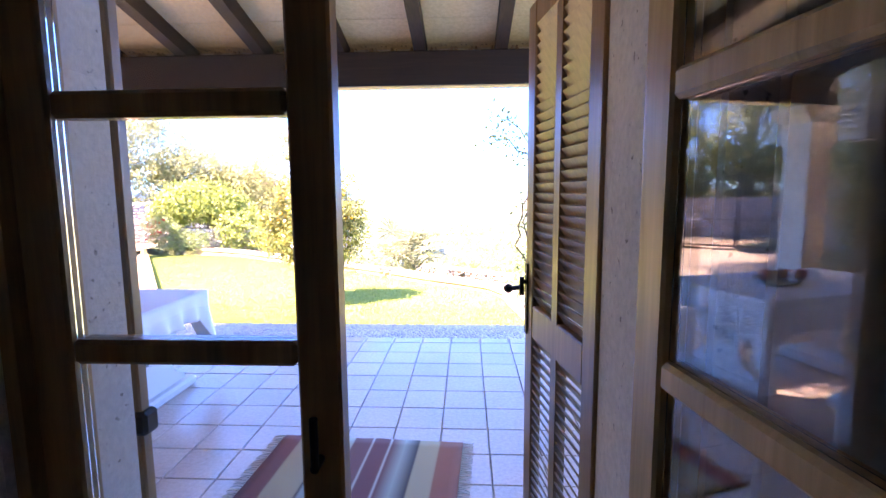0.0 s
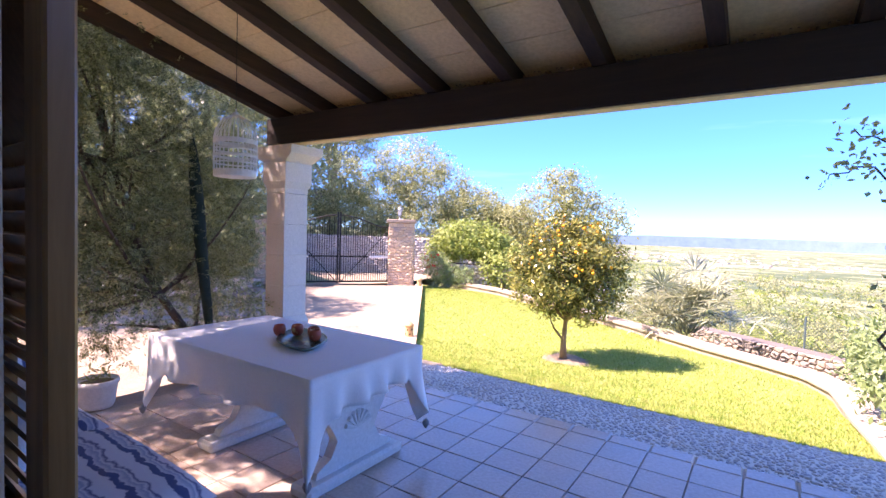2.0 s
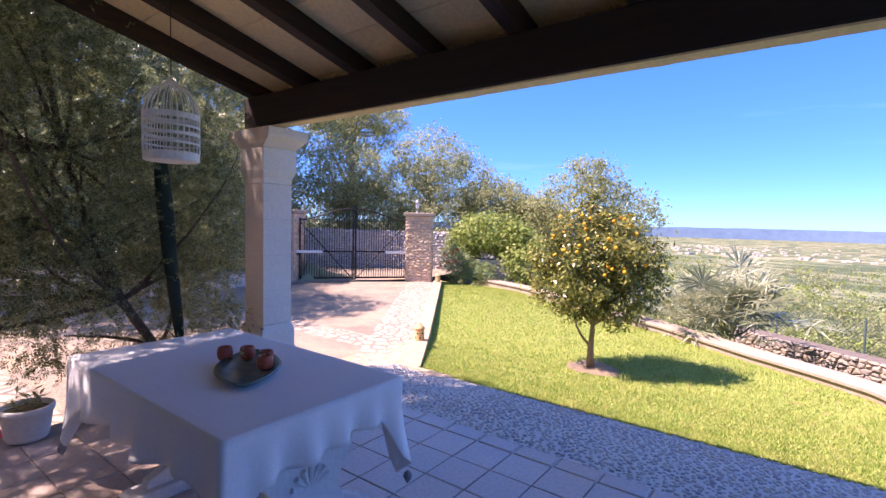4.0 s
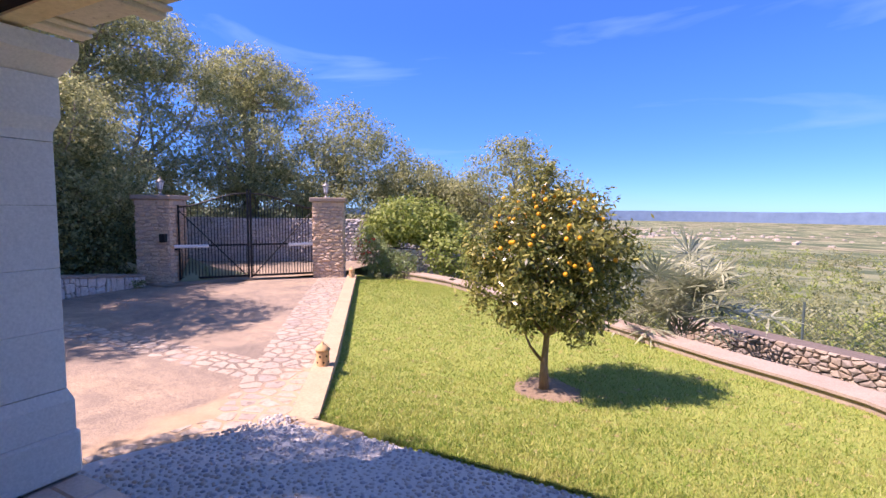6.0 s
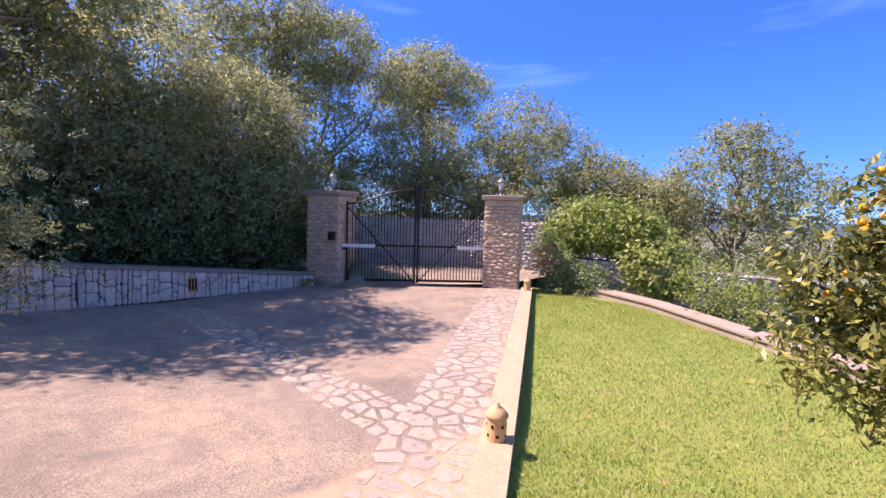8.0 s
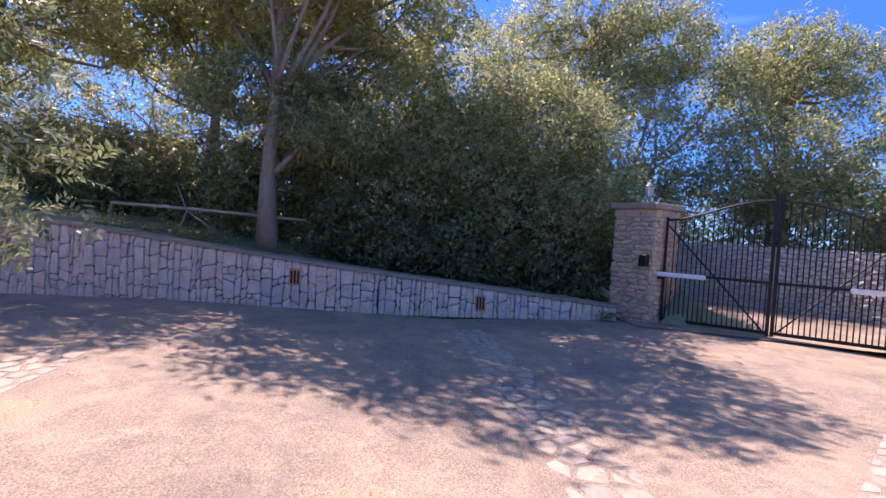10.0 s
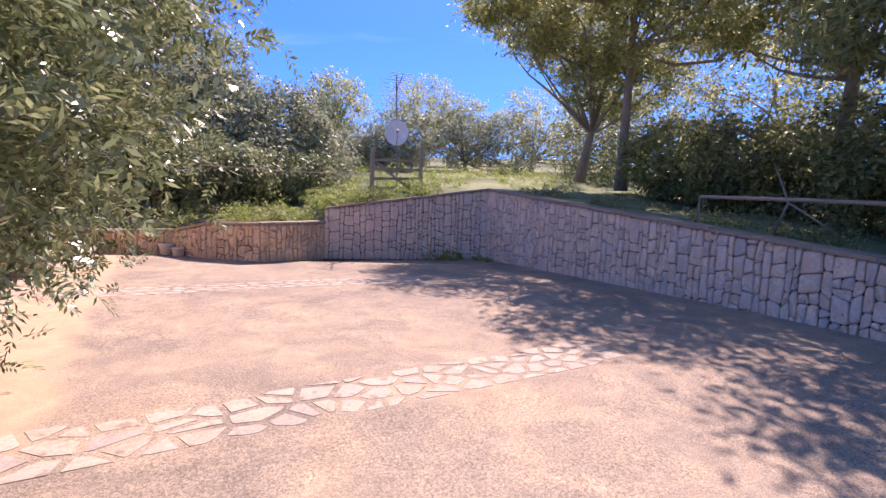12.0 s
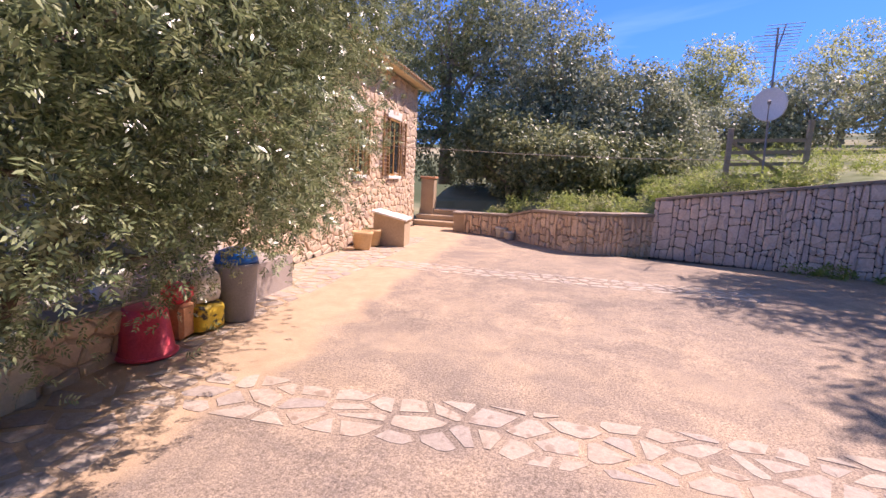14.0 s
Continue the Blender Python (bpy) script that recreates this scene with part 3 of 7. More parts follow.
DOOR_L, DOOR_R, DOOR_H = -0.74, 0.60, 2.24

porch_floor = tagged(part("floor_porch", boxbm(PORCH_L, PORCH_R, -0.0, EDGE_Y - 0.01, -0.55, -0.012), M_GROUT), "terracotta tiled porch floor with narrow joints", "floor", kind="structure")
room_floor = tagged(part("floor_room", boxbm(-3.7, 3.6, -5.0, 0.0, -0.2, 0.0), M_TILE), "terracotta floor of the dark room behind", "floor", kind="structure")
# the gap between these pieces is an added, unseen opening that lights the room
for wn_, x0_, x1_, z0_, z1_ in (("a", -4.15, -3.0, -0.6, 3.9), ("b", -1.7, DOOR_L, -0.6, 3.9), ("c", -2.999, -1.701, -0.6, 0.95), ("d", -2.999, -1.701, 2.15, 3.9)):
    wall_box("wall_front_west_" + wn_, x0_, x1_, IN_Y, OUT_Y, z0_, z1_, M_PITTED, "pitted pale stone front wall of the house")
wall_box("wall_front_reveal", 0.506, DOOR_R - 0.001, 0.612, OUT_Y + 0.012, 0.0, DOOR_H, M_PITTED, "pitted stone reveal beside the glazed door")
wall_box("wall_front_east", DOOR_R, 4.0, IN_Y, OUT_Y, -0.6, 3.9, M_PITTED, "pitted pale stone front wall of the house")
wall_box("wall_front_lintel", DOOR_L, DOOR_R, IN_Y, OUT_Y, DOOR_H + 0.03, 3.9, M_PITTED, "stone wall above the glazed door")
wall_box("wall_room_west", -3.7, -3.55, -5.0, IN_Y - 0.003, 0, 2.7, M_INNER)
wall_box("wall_room_east", 3.45, 3.6, -5.0, IN_Y - 0.003, 0, 2.7, M_INNER)
wall_box("wall_room_back", -3.55, 3.45, -5.0, -4.85, 0, 2.7, M_INNER)
wall_box("wall_room_front_west", -1.6, DOOR_L - 0.08, IN_Y - 0.03, IN_Y - 0.002, 0.002, 2.7, M_INNER, "cream plaster beside the glazed door")
wall_box("wall_room_front_east", DOOR_R + 0.08, 3.45, IN_Y - 0.03, IN_Y - 0.002, 0.002, 2.7, M_INNER, "cream plaster beside the glazed door")
tagged(part("ceiling_room", boxbm(-3.7, 3.6, -5.0, IN_Y - 0.004, 2.7, 2.9), M_INNER), "white room ceiling", "ceiling", kind="structure")

# roof over the porch: rises towards the house
SLOPE = 0.24
RAFT_Z = 2.84


def roof_z(y):
    """Underside of the rafters."""
    return RAFT_Z + (4.33 - y) * SLOPE


ROOF_L, ROOF_R = -4.98, 2.3
beam = holder("roof_beam", "dark stained timber beam over the porch front", "beam", kind="structure")
part("beam_body", boxbm(ROOF_L + 0.03, ROOF_R, 4.29, 4.42, 2.535, 2.845, bevel=0.012), M_BEAM, beam)
part("bearing_board", boxbm(ROOF_L + 0.05, ROOF_R, 4.30, 4.425, 2.52, 2.532), M_CEIL, beam, "pale board under the beam")
raft = None
for k in range(10):
    x = 1.25 + 0.76 - 0.76 * k
    bmr = bmesh.new()
    y0, y1 = OUT_Y, 4.54
    w = 0.055
    vv = [bmr.verts.new((sx, y, roof_z(y) + dz)) for sx in (-w, w) for y in (y0, y1) for dz in (0, 0.15)]
    for f in ((0, 2, 3, 1), (4, 5, 7, 6), (0, 1, 5, 4), (2, 6, 7, 3), (0, 4, 6, 2), (1, 3, 7, 5)):
        bmr.faces.new([vv[i] for i in f])
    if raft is None:
        raft = part("rafter", bmr, M_RAFTER)
        raft.location.x = x
        tagged(raft, "dark stained sloping roof rafter of the porch", "rafter", "porch rafters", "structure")
    else:
        bmr.free()
        copy_thing(raft, pose(x, 0, 0))
# boards above the rafters, each course a plank with a fine joint
bmc = bmesh.new()
yb = OUT_Y
while yb < 4.56:
    ye = min(yb + 0.40, 4.57)
    a, b = roof_z(yb + 0.004) + 0.152, roof_z(ye - 0.004) + 0.152
    vv = [bmc.verts.new(p) for p in ((ROOF_L, yb + 0.004, a), (ROOF_R, yb + 0.004, a), (ROOF_R, ye - 0.004, b), (ROOF_L, ye - 0.004, b), (ROOF_L, yb + 0.004, a + 0.03), (ROOF_R, yb + 0.004, a + 0.03), (ROOF_R, ye - 0.004, b + 0.03), (ROOF_L, ye - 0.004, b + 0.03))]
    for f in ((0, 1, 2, 3), (7, 6, 5, 4), (0, 4, 5, 1), (3, 2, 6, 7), (0, 3, 7, 4), (1, 5, 6, 2)):
        bmc.faces.new([vv[i] for i in f])
    yb += 0.40
tagged(part("ceiling_porch", bmc, M_CEIL), "pale boards between the dark porch rafters", "ceiling", kind="structure")
# cornice under the eaves, pale render
cornice = tagged(part("trim_cornice", boxbm(ROOF_L - 0.02, ROOF_R, 4.423, 4.90, 2.725, 2.765), M_PLASTER), "pale plastered cornice under the roof tiles", "trim", kind="structure")
part("fascia", boxbm(ROOF_L - 0.02, ROOF_R, 4.566, 4.62, 2.767, 2.98), M_PLASTER, cornice)
for k in range(10):
    x = 2.01 - 0.76 * k
    if x > ROOF_L:
        cb = part("corbel", boxbm(x - 0.075, x + 0.055, 4.60, 4.945, 2.675, 2.723, bevel=0.008), M_PLASTER, cornice)
        part("corbel_step", boxbm(x + 0.0551, x + 0.13, 4.62, 4.935, 2.70, 2.722, bevel=0.006), M_PLASTER, cb)
# roof of curved clay tiles
porch_roof = holder("porch_roof", "lean-to porch roof of curved clay tiles", "roof", kind="structure")
bmr = bmesh.new()
for x0, x1, y0, y1 in ((ROOF_L - 0.03, ROOF_R, OUT_Y - 0.1, 4.6),):
    vv = [bmr.verts.new((x, y, roof_z(y) + 0.19 + dz)) for x in (x0, x1) for y in (y0, y1) for dz in (0, 0.04)]
    for f in ((0, 2, 3, 1), (4, 5, 7, 6), (0, 1, 5, 4), (2, 6, 7, 3), (0, 4, 6, 2), (1, 3, 7, 5)):
        bmr.faces.new([vv[i] for i in f])
part("roof_deck", bmr, M_CEIL, porch_roof)


def tile_mesh(up):
    vs, fs = [], []
    for j, (y, r) in enumerate(((0.0, 0.085), (0.46, 0.105))):
        for i in range(9):
            a = math.pi * i / 8
            s = 1 if up else -1
            for q in (r, r - 0.014):
                vs.append((q * math.cos(a), y, s * q * math.sin(a) * 0.75))
    n = 18
    for i in range(8):
        a = 2 * i
        fs += [(a, a + 2, a + 2 + n, a + n), (a + 1, a + 1 + n, a + 3 + n, a + 3), (a + n, a + 2 + n, a + 3 + n, a + 1 + n), (a, a + 1, a + 3, a + 2)]
    return mesh_from("roof_tile", vs, fs, [M_ROOFTILE], True)


TILE_UP, TILE_DN = tile_mesh(True), tile_mesh(False)
ang = -math.degrees(math.atan(SLOPE))
for i in range(37):
    for row in range(3):
        x = ROOF_L + 0.05 + i * 0.195
        y = 4.50 - row * 0.36
        for me, dz, dx in ((TILE_DN, 0.275, 0.0), (TILE_UP, 0.285, 0.0975)):
            if row and me is TILE_DN:
                continue
            ob = part_me("roof_tile", me, porch_roof)
            ob.matrix_basis = pose(x + dx, y, roof_z(y) + dz - 0.02 - (0.12 if row == 0 else 0.0), ang * (0.6 if row == 0 else 1), 0, 0)


def pillar(x, y, name_label):
    p = holder("porch_pillar", name_label, "pillar", (x, y, 0), kind="structure", group="porch pillars")
    part("plinth", boxbm(-0.215, 0.215, -0.215, 0.205, 0.0, 0.27, bevel=0.015), M_MARES, p)
    bm2 = bmesh.new()
    # splay from the plinth to the shaft
    lo, hi = 0.19, 0.165
    vv = [bm2.verts.new((sx * w, sy * w, z)) for z, w in ((0.272, lo), (0.45, lo), (0.52, hi)) for sx, sy in ((-1, -1), (1, -1), (1, 1), (-1, 1))]
    for r in range(2):
        for i in range(4):
            bm2.faces.new((vv[r * 4 + i], vv[r * 4 + (i + 1) % 4], vv[r * 4 + 4 + (i + 1) % 4], vv[r * 4 + 4 + i]))
    bm2.faces.new(vv[:4][::-1])
    bm2.faces.new(vv[8:])
    part("base_block", bm2, M_MARES, p)
    z = 0.524
    for h in (0.36, 0.36, 0.36, 0.36):
        part("shaft_block", boxbm(-0.165, 0.165, -0.165, 0.165, z, z + h - 0.0015, bevel=0.0035), M_MARES, p)
        z += h
    # flare and bracket capital
    bm2 = bmesh.new()
    rings = ((1.966, 0.165, 0.165), (2.02, 0.168, 0.165), (2.06, 0.19, 0.18), (2.10, 0.205, 0.19), (2.32, 0.205, 0.19))
    vv = [bm2.verts.new((sx * a, sy * b, zz)) for zz, a, b in rings for sx, sy in ((-1, -1), (1, -1), (1, 1), (-1, 1))]
    for r in range(len(rings) - 1):
        for i in range(4):
            bm2.faces.new((vv[r * 4 + i], vv[r * 4 + (i + 1) % 4], vv[r * 4 + 4 + (i + 1) % 4], vv[r * 4 + 4 + i]))
    bm2.faces.new(vv[:4][::-1])
    bm2.faces.new(vv[-4:])
    part("capital_block", bm2, M_MARES, p)
    bm2 = bmesh.new()
    rings = ((2.324, 0.20, 0.19), (2.36, 0.26, 0.21), (2.41, 0.34, 0.225), (2.44, 0.35, 0.23), (2.503, 0.35, 0.23))
    vv = [bm2.verts.new((sx * a, sy * b, zz)) for zz, a, b in rings for sx, sy in ((-1, -1), (1, -1), (1, 1), (-1, 1))]
    for r in range(len(rings) - 1):
        for i in range(4):
            bm2.faces.new((vv[r * 4 + i], vv[r * 4 + (i + 1) % 4], vv[r * 4 + 4 + (i + 1) % 4], vv[r * 4 + 4 + i]))
    bm2.faces.new(vv[:4][::-1])
    bm2.faces.new(vv[-4:])
    part("bracket_capital", bm2, M_MARES, p)
    return p


pillar(-4.725, 4.43, "pale cut sandstone porch pillar with a flared capital")
pillar(1.19, 4.43, "pale cut sandstone porch pillar with a flared capital")
wall_box("wall_porch_end", -4.86, -4.60, 3.2, 4.21, -0.5, 0.24, M_PLASTER, "low cracked white garden wall beside the pillar")
wall_box("wall_porch_east", 1.75, 1.95, OUT_Y + 0.002, 4.2, -0.5, 0.3, M_PLASTER, "low rendered wall at the porch end")


# ---- glazed door and shutters ----
def glass_mat():
    m, nt, b = node_mat("window_glass")
    b.inputs["Base Color"].default_value = (1, 1, 1, 1)
    b.inputs["Roughness"].default_value = 0.0
    b.inputs["Transmission Weight"].default_value = 1.0
    b.inputs["IOR"].default_value = 1.5
    return m


M_GLASS = glass_mat()


def door_leaf(x0, x1, name, label, wood=None):
    """A glazed leaf in its own x, from x0 to x1, thickness in y."""
    th = 0.028
    leaf = holder(name, label, "door", kind="structure")
    sw = 0.085
    for a, b in ((x0, x0 + sw), (x1 - sw, x1)):
        part("stile", boxbm(a, b, -th, th, 0.012, 2.22, bevel=0.006), wood or M_DOOR, leaf)
    rails = ((0.012, 0.22), (0.71, 0.76), (1.205, 1.255), (1.685, 1.735), (2.13, 2.22))
    for a, b in rails:
        part("rail", boxbm(x0 + sw + 0.001, x1 - sw - 0.001, -th, th, a, b, bevel=0.008), wood or M_DOOR, leaf)
    for (a, b), (c, d) in zip(rails, rails[1:]):
        for off in (-0.009, 0.009):
            g = part("pane", boxbm(x0 + sw + 0.001, x1 - sw - 0.001, off - 0.002, off + 0.002, b + 0.001, c - 0.001), M_GLASS, leaf)
            g.visible_shadow = False
    return leaf


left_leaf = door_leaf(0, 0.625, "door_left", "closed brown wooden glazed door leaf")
left_leaf.matrix_world = pose(-0.705, 0.575, 0)
bmh = cyl(bmesh.new(), (0.58, -0.03, 1.02), (0.58, -0.07, 1.02), 0.009)
cyl(bmh, (0.58, -0.066, 1.02), (0.58, -0.066, 1.12), 0.008)
part("handle", bmh, M_IRON, left_leaf, "black iron handle")
right_leaf = door_leaf(0, 0.66, "door_right", "opened glazed door leaf in the lit tone of the door wood", M_DOOR_LIT)
right_leaf.matrix_world = pose(0.505, 0.556, 0, 0, 0, -81.2)
door_frame = holder("door_frame", "brown wooden door frame in the stone opening", "door frame", kind="structure")
part("jamb", boxbm(DOOR_L + 0.002, DOOR_L + 0.032, 0.52, 0.61, 0, DOOR_H), M_DOOR, door_frame)
part("jamb", boxbm(DOOR_R - 0.10, DOOR_R - 0.002, 0.52, 0.61, 0, DOOR_H), M_DOOR, door_frame)
part("head", boxbm(DOOR_L + 0.033, DOOR_R - 0.101, 0.52, 0.61, DOOR_H - 0.01, DOOR_H + 0.025), M_DOOR, door_frame)


def shutter(width, label, handle=True):
    s = holder("shutter", label, "shutter", kind="structure")
    for a, b in ((0.0, 0.085), (width - 0.085, width)):
        part("stile", boxbm(a, b, -0.02, 0.02, 0.02, 2.2, bevel=0.005), M_SHUTTER, s)
    part("mullion", boxbm(width / 2 - 0.025, width / 2 + 0.025, -0.018, 0.018, 0.13, 2.11), M_SHUTTER, s)
    for a, b in ((0.02, 0.128), (1.0, 1.12), (2.112, 2.2)):
        part("rail", boxbm(0.086, width - 0.086, -0.0185, 0.0185, a, b, bevel=0.004), M_SHUTTER, s)
    slat_me = None
    for x0, x1 in ((0.087, width / 2 - 0.026), (width / 2 + 0.026, width - 0.087)):
        for z0, z1 in ((0.13, 0.998), (1.122, 2.11)):
            n = int((z1 - z0) / 0.034)
            for i in range(n):
                z = z0 + (i + 0.5) * (z1 - z0) / n
                if slat_me is None:
                    bms = boxbm(-(x1 - x0) / 2, (x1 - x0) / 2, -0.026, 0.026, -0.003, 0.003)
                    slat_me = bpy.data.meshes.new("slat")
                    bms.to_mesh(slat_me)
                    bms.free()
                    slat_me.materials.append(M_SHUTTER)
                ob = part_me("slat", slat_me, s)
                ob.matrix_basis = pose((x0 + x1) / 2, 0, z, 58)
    return s


sh_r = shutter(0.63, "opened brown louvred wooden shutter with a black bolt")
sh_r.matrix_world = pose(0.515, 0.885, 0, 0, 0, 99.5)
bmh = cyl(bmesh.new(), (0.605, 0.02, 1.20), (0.605, 0.045, 1.20), 0.010)
cyl(bmh, (0.605, 0.042, 1.15), (0.605, 0.042, 1.22), 0.010)
cyl(bmh, (0.605, 0.04, 1.18), (0.655, 0.075, 1.165), 0.010)
lathe(bmh, ((0.006, -0.018), (0.017, -0.01), (0.02, 0.0), (0.017, 0.01), (0.006, 0.018)), 10, pose(0.66, 0.08, 1.165))
box(bmh, 0.592, 0.618, 0.021, 0.027, 1.0, 1.27)
part("shutter_bolt", bmh, M_IRON, sh_r, "black wrought iron shutter bolt")
sh_l = shutter(0.63, "brown louvred shutter folded back on the wall")
sh_l.matrix_world = pose(-0.755, 0.935, 0, 0, 0, 178)
bmh = boxbm(-0.02, 0.05, -0.03, 0.03, 0.86, 0.93, bevel=0.01)
part("hinge", bmh, M_IRON, sh_l, "black iron hinge")


# ---- retaining walls of upright stones ----
def ret_wall(name, label, a, b, bot, top_a, top_b, du=0.15, dv=0.27, seed=1, thick=0.42, cap=True, near=None, mat=None, depth=0.045, joint=None, capmat=None, limit=290):
    """Straight wall from a to b (plan), its front face on the left of a->b. Stones are its parts."""
    mat, joint, capmat = mat or M_WALLSTONE, joint or M_JOINT, capmat or M_CAP
    a, b = Vector(a), Vector(b)
    d = (b - a).normalized()
    n = Vector((-d.y, d.x))
    length = (b - a).length
    rng = random.Random(seed)
    w = holder(name, label, "wall", kind="structure")

    def at(u, v, out):
        p = a + d * u + n * out
        return (p.x, p.y, v)
    core = [at(u, z, o) for o in (-0.02, -thick) for u, z in ((0, bot - 0.2), (length, bot - 0.2), (length, top_b), (0, top_a))]
    fs = [(0, 1, 2, 3), (7, 6, 5, 4), (0, 4, 5, 1), (1, 5, 6, 2), (2, 6, 7, 3), (3, 7, 4, 0)]
    part_me("core", mesh_from("core", core, fs, [joint]), w)
    if mat in (M_RUBBLE, M_FIELDSTONE):
        polys = cells([(0, bot - 0.03), (length, bot - 0.03), (length, top_b), (0, top_a)], du, dv, rng, jit=0.42, gap=0.014)
    else:
        polys = upright(length, bot - 0.03, top_a, top_b, rng, (du * 0.55, du * 1.6), (dv * 0.5, dv * 1.5), 0.009)
    lay_stones(w, polys, at, depth, mat, rng, bev=0.02, rough=0.016, near=near, limit=limit)
    if cap:
        u = 0.0
        while u < length - 0.02:
            e = min(length, u + rng.uniform(0.45, 0.8))
            z0, z1 = top_a + (top_b - top_a) * u / length, top_a + (top_b - top_a) * e / length
            h = 0.05 + rng.uniform(0, 0.012)
            vs = [at(q, z + dz, o) for q, z in ((u + 0.004, z0), (e - 0.004, z1)) for o in (0.07, -thick - 0.03) for dz in (0.002, h)]
            part_me("capstone", mesh_from("capstone", vs, [(0, 1, 3, 2), (4, 6, 7, 5), (0, 4, 5, 1), (2, 3, 7, 6), (1, 5, 7, 3), (0, 2, 6, 4)], [capmat]), w)
            u = e
    return w


WALL_LABEL = "retaining wall of upright pinkish grey stones with a brown coping"
pts = [(-4.4, 1.39), (0.6, 0.82), (5.2, 0.29), (10.9, -0.27)]
for i, ((y0, t0), (y1, t1)) in enumerate(zip(pts, pts[1:])):
    ret_wall("wall_west_%d" % (i + 1), WALL_LABEL, (west_x(y1), y1), (west_x(y0), y0), min(drive_z(0, y0), drive_z(0, y1)) - 0.02, t1, t0, seed=11 + i)
ret_wall("wall_south", WALL_LABEL, SOUTH[0][:2], SOUTH[1][:2], -0.42, 1.39, 0.76, seed=21, du=0.16)
for i, (p, q) in enumerate(zip(LOW, LOW[1:])):
    ret_wall("wall_low_%d" % (i + 1), "low curved wall of upright honey-coloured stones", p[:2], q[:2], -0.42, p[2], q[2], seed=31 + i, du=0.13, dv=0.24, thick=0.3, mat=M_GATESTONE, joint=M_GATEJOINT)


# ---- gate with its pillars ----
GD = (GATE_R - GATE_L).normalized()
GN = Vector((GD.y, -GD.x))
GATE_ANG = math.degrees(math.atan2(GD.y, GD.x))


def gate_pillar(cx, cy, rz, z0, label, seed):
    p = holder("gate_pillar", label, "gate pillar", (cx, cy, 0), rz, "gate pillars", "structure")
    h = 0.47
    top = 1.80
    part("core", boxbm(-h + 0.03, h - 0.03, -h + 0.03, h - 0.03, z0 - 0.2, top - 0.002), M_GATEJOINT, p)
    rng = random.Random(seed)
    for face in range(4):
        m = pose(0, 0, 0, 0, 0, face * 90)

        def at(u, v, out, m=m):
            return tuple(m @ Vector((u, -h + 0.028 - out, v)))
        polys = cells([(-h + 0.004, z0 - 0.05), (h - 0.034, z0 - 0.05), (h - 0.034, top - 0.16), (-h + 0.004, top - 0.16)], 0.21, 0.10, rng, jit=0.34, gap=0.016)
        lay_stones(p, polys, at, 0.03, M_GATESTONE, rng, bev=0.014, rough=0.014, limit=140)
        u = -h + 0.004
        while u < h - 0.04:
            e = min(h - 0.034, u + rng.uniform(0.2, 0.34))
            vs = [at(q, v, o) for q in (u, e - 0.008) for v in (top - 0.15, top - 0.01) for o in (-0.02, 0.026 + rng.uniform(0, 0.006))]
            part_me("course", mesh_from("course", vs, [(0, 2, 3, 1), (4, 5, 7, 6), (0, 1, 5, 4), (2, 6, 7, 3), (1, 3, 7, 5), (0, 4, 6, 2)], [M_GATESTONE]), p)
            u = e
    part("coping", boxbm(-h - 0.07, h + 0.07, -h - 0.07, h + 0.07, top, top + 0.13, bevel=0.02), M_CAP, p, "projecting stone coping")
    return p


def pillar_lamp(x, y, z):
    l = holder("pillar_lamp", "small grey metal lantern on the gate pillar coping", "lamp", (x, y, z), group="gate lamps")
    part("foot", lathe(bmesh.new(), ((0.07, 0), (0.07, 0.02), (0.03, 0.05), (0.022, 0.12), (0.05, 0.15), (0.06, 0.17)), 12), M_LAMPMETAL, l, smooth=True)
    part("glass", lathe(bmesh.new(), ((0.055, 0.172), (0.095, 0.36), (0.09, 0.365)), 6), M_LAMPGLASS, l, "clear lantern glass")
    part("hood", lathe(bmesh.new(), ((0.115, 0.367), (0.11, 0.385), (0.05, 0.44), (0.02, 0.46), (0.022, 0.49), (0.005, 0.52)), 12), M_LAMPMETAL, l, smooth=True)
    for k in range(6):
        a = 2 * math.pi * k / 6
        part("rib", cyl(bmesh.new(), (0.058 * math.cos(a), 0.058 * math.sin(a), 0.172), (0.098 * math.cos(a), 0.098 * math.sin(a), 0.366), 0.007, seg=6), M_LAMPMETAL, l)
    return l


M_LAMPMETAL = surface("weathered_lamp_metal", (0.22, 0.21, 0.20), (0.34, 0.33, 0.31), 9, 60, 0.5, 0.1, metal=0.4)
M_LAMPGLASS = surface("milky_glass", (0.62, 0.66, 0.68), (0.70, 0.74, 0.76), 5, 40, 0.15, 0.02, spec=0.6)
pl = Vector(GATE_L) - GD * 0.42 - GN * 0.30
pr = Vector(GATE_R) + GD * 0.50 - GN * 0.10
gate_pillar(pl.x, pl.y, GATE_ANG - 22, -0.5, "rough honey stone gate pillar with a flat coping", 41)
gate_pillar(pr.x, pr.y, GATE_ANG - 16, -0.6, "rough honey stone gate pillar with a flat coping", 42)
pillar_lamp(pl.x, pl.y, 1.93)
pillar_lamp(pr.x - GD.x * 0.1, pr.y - GD.y * 0.1, 1.93)


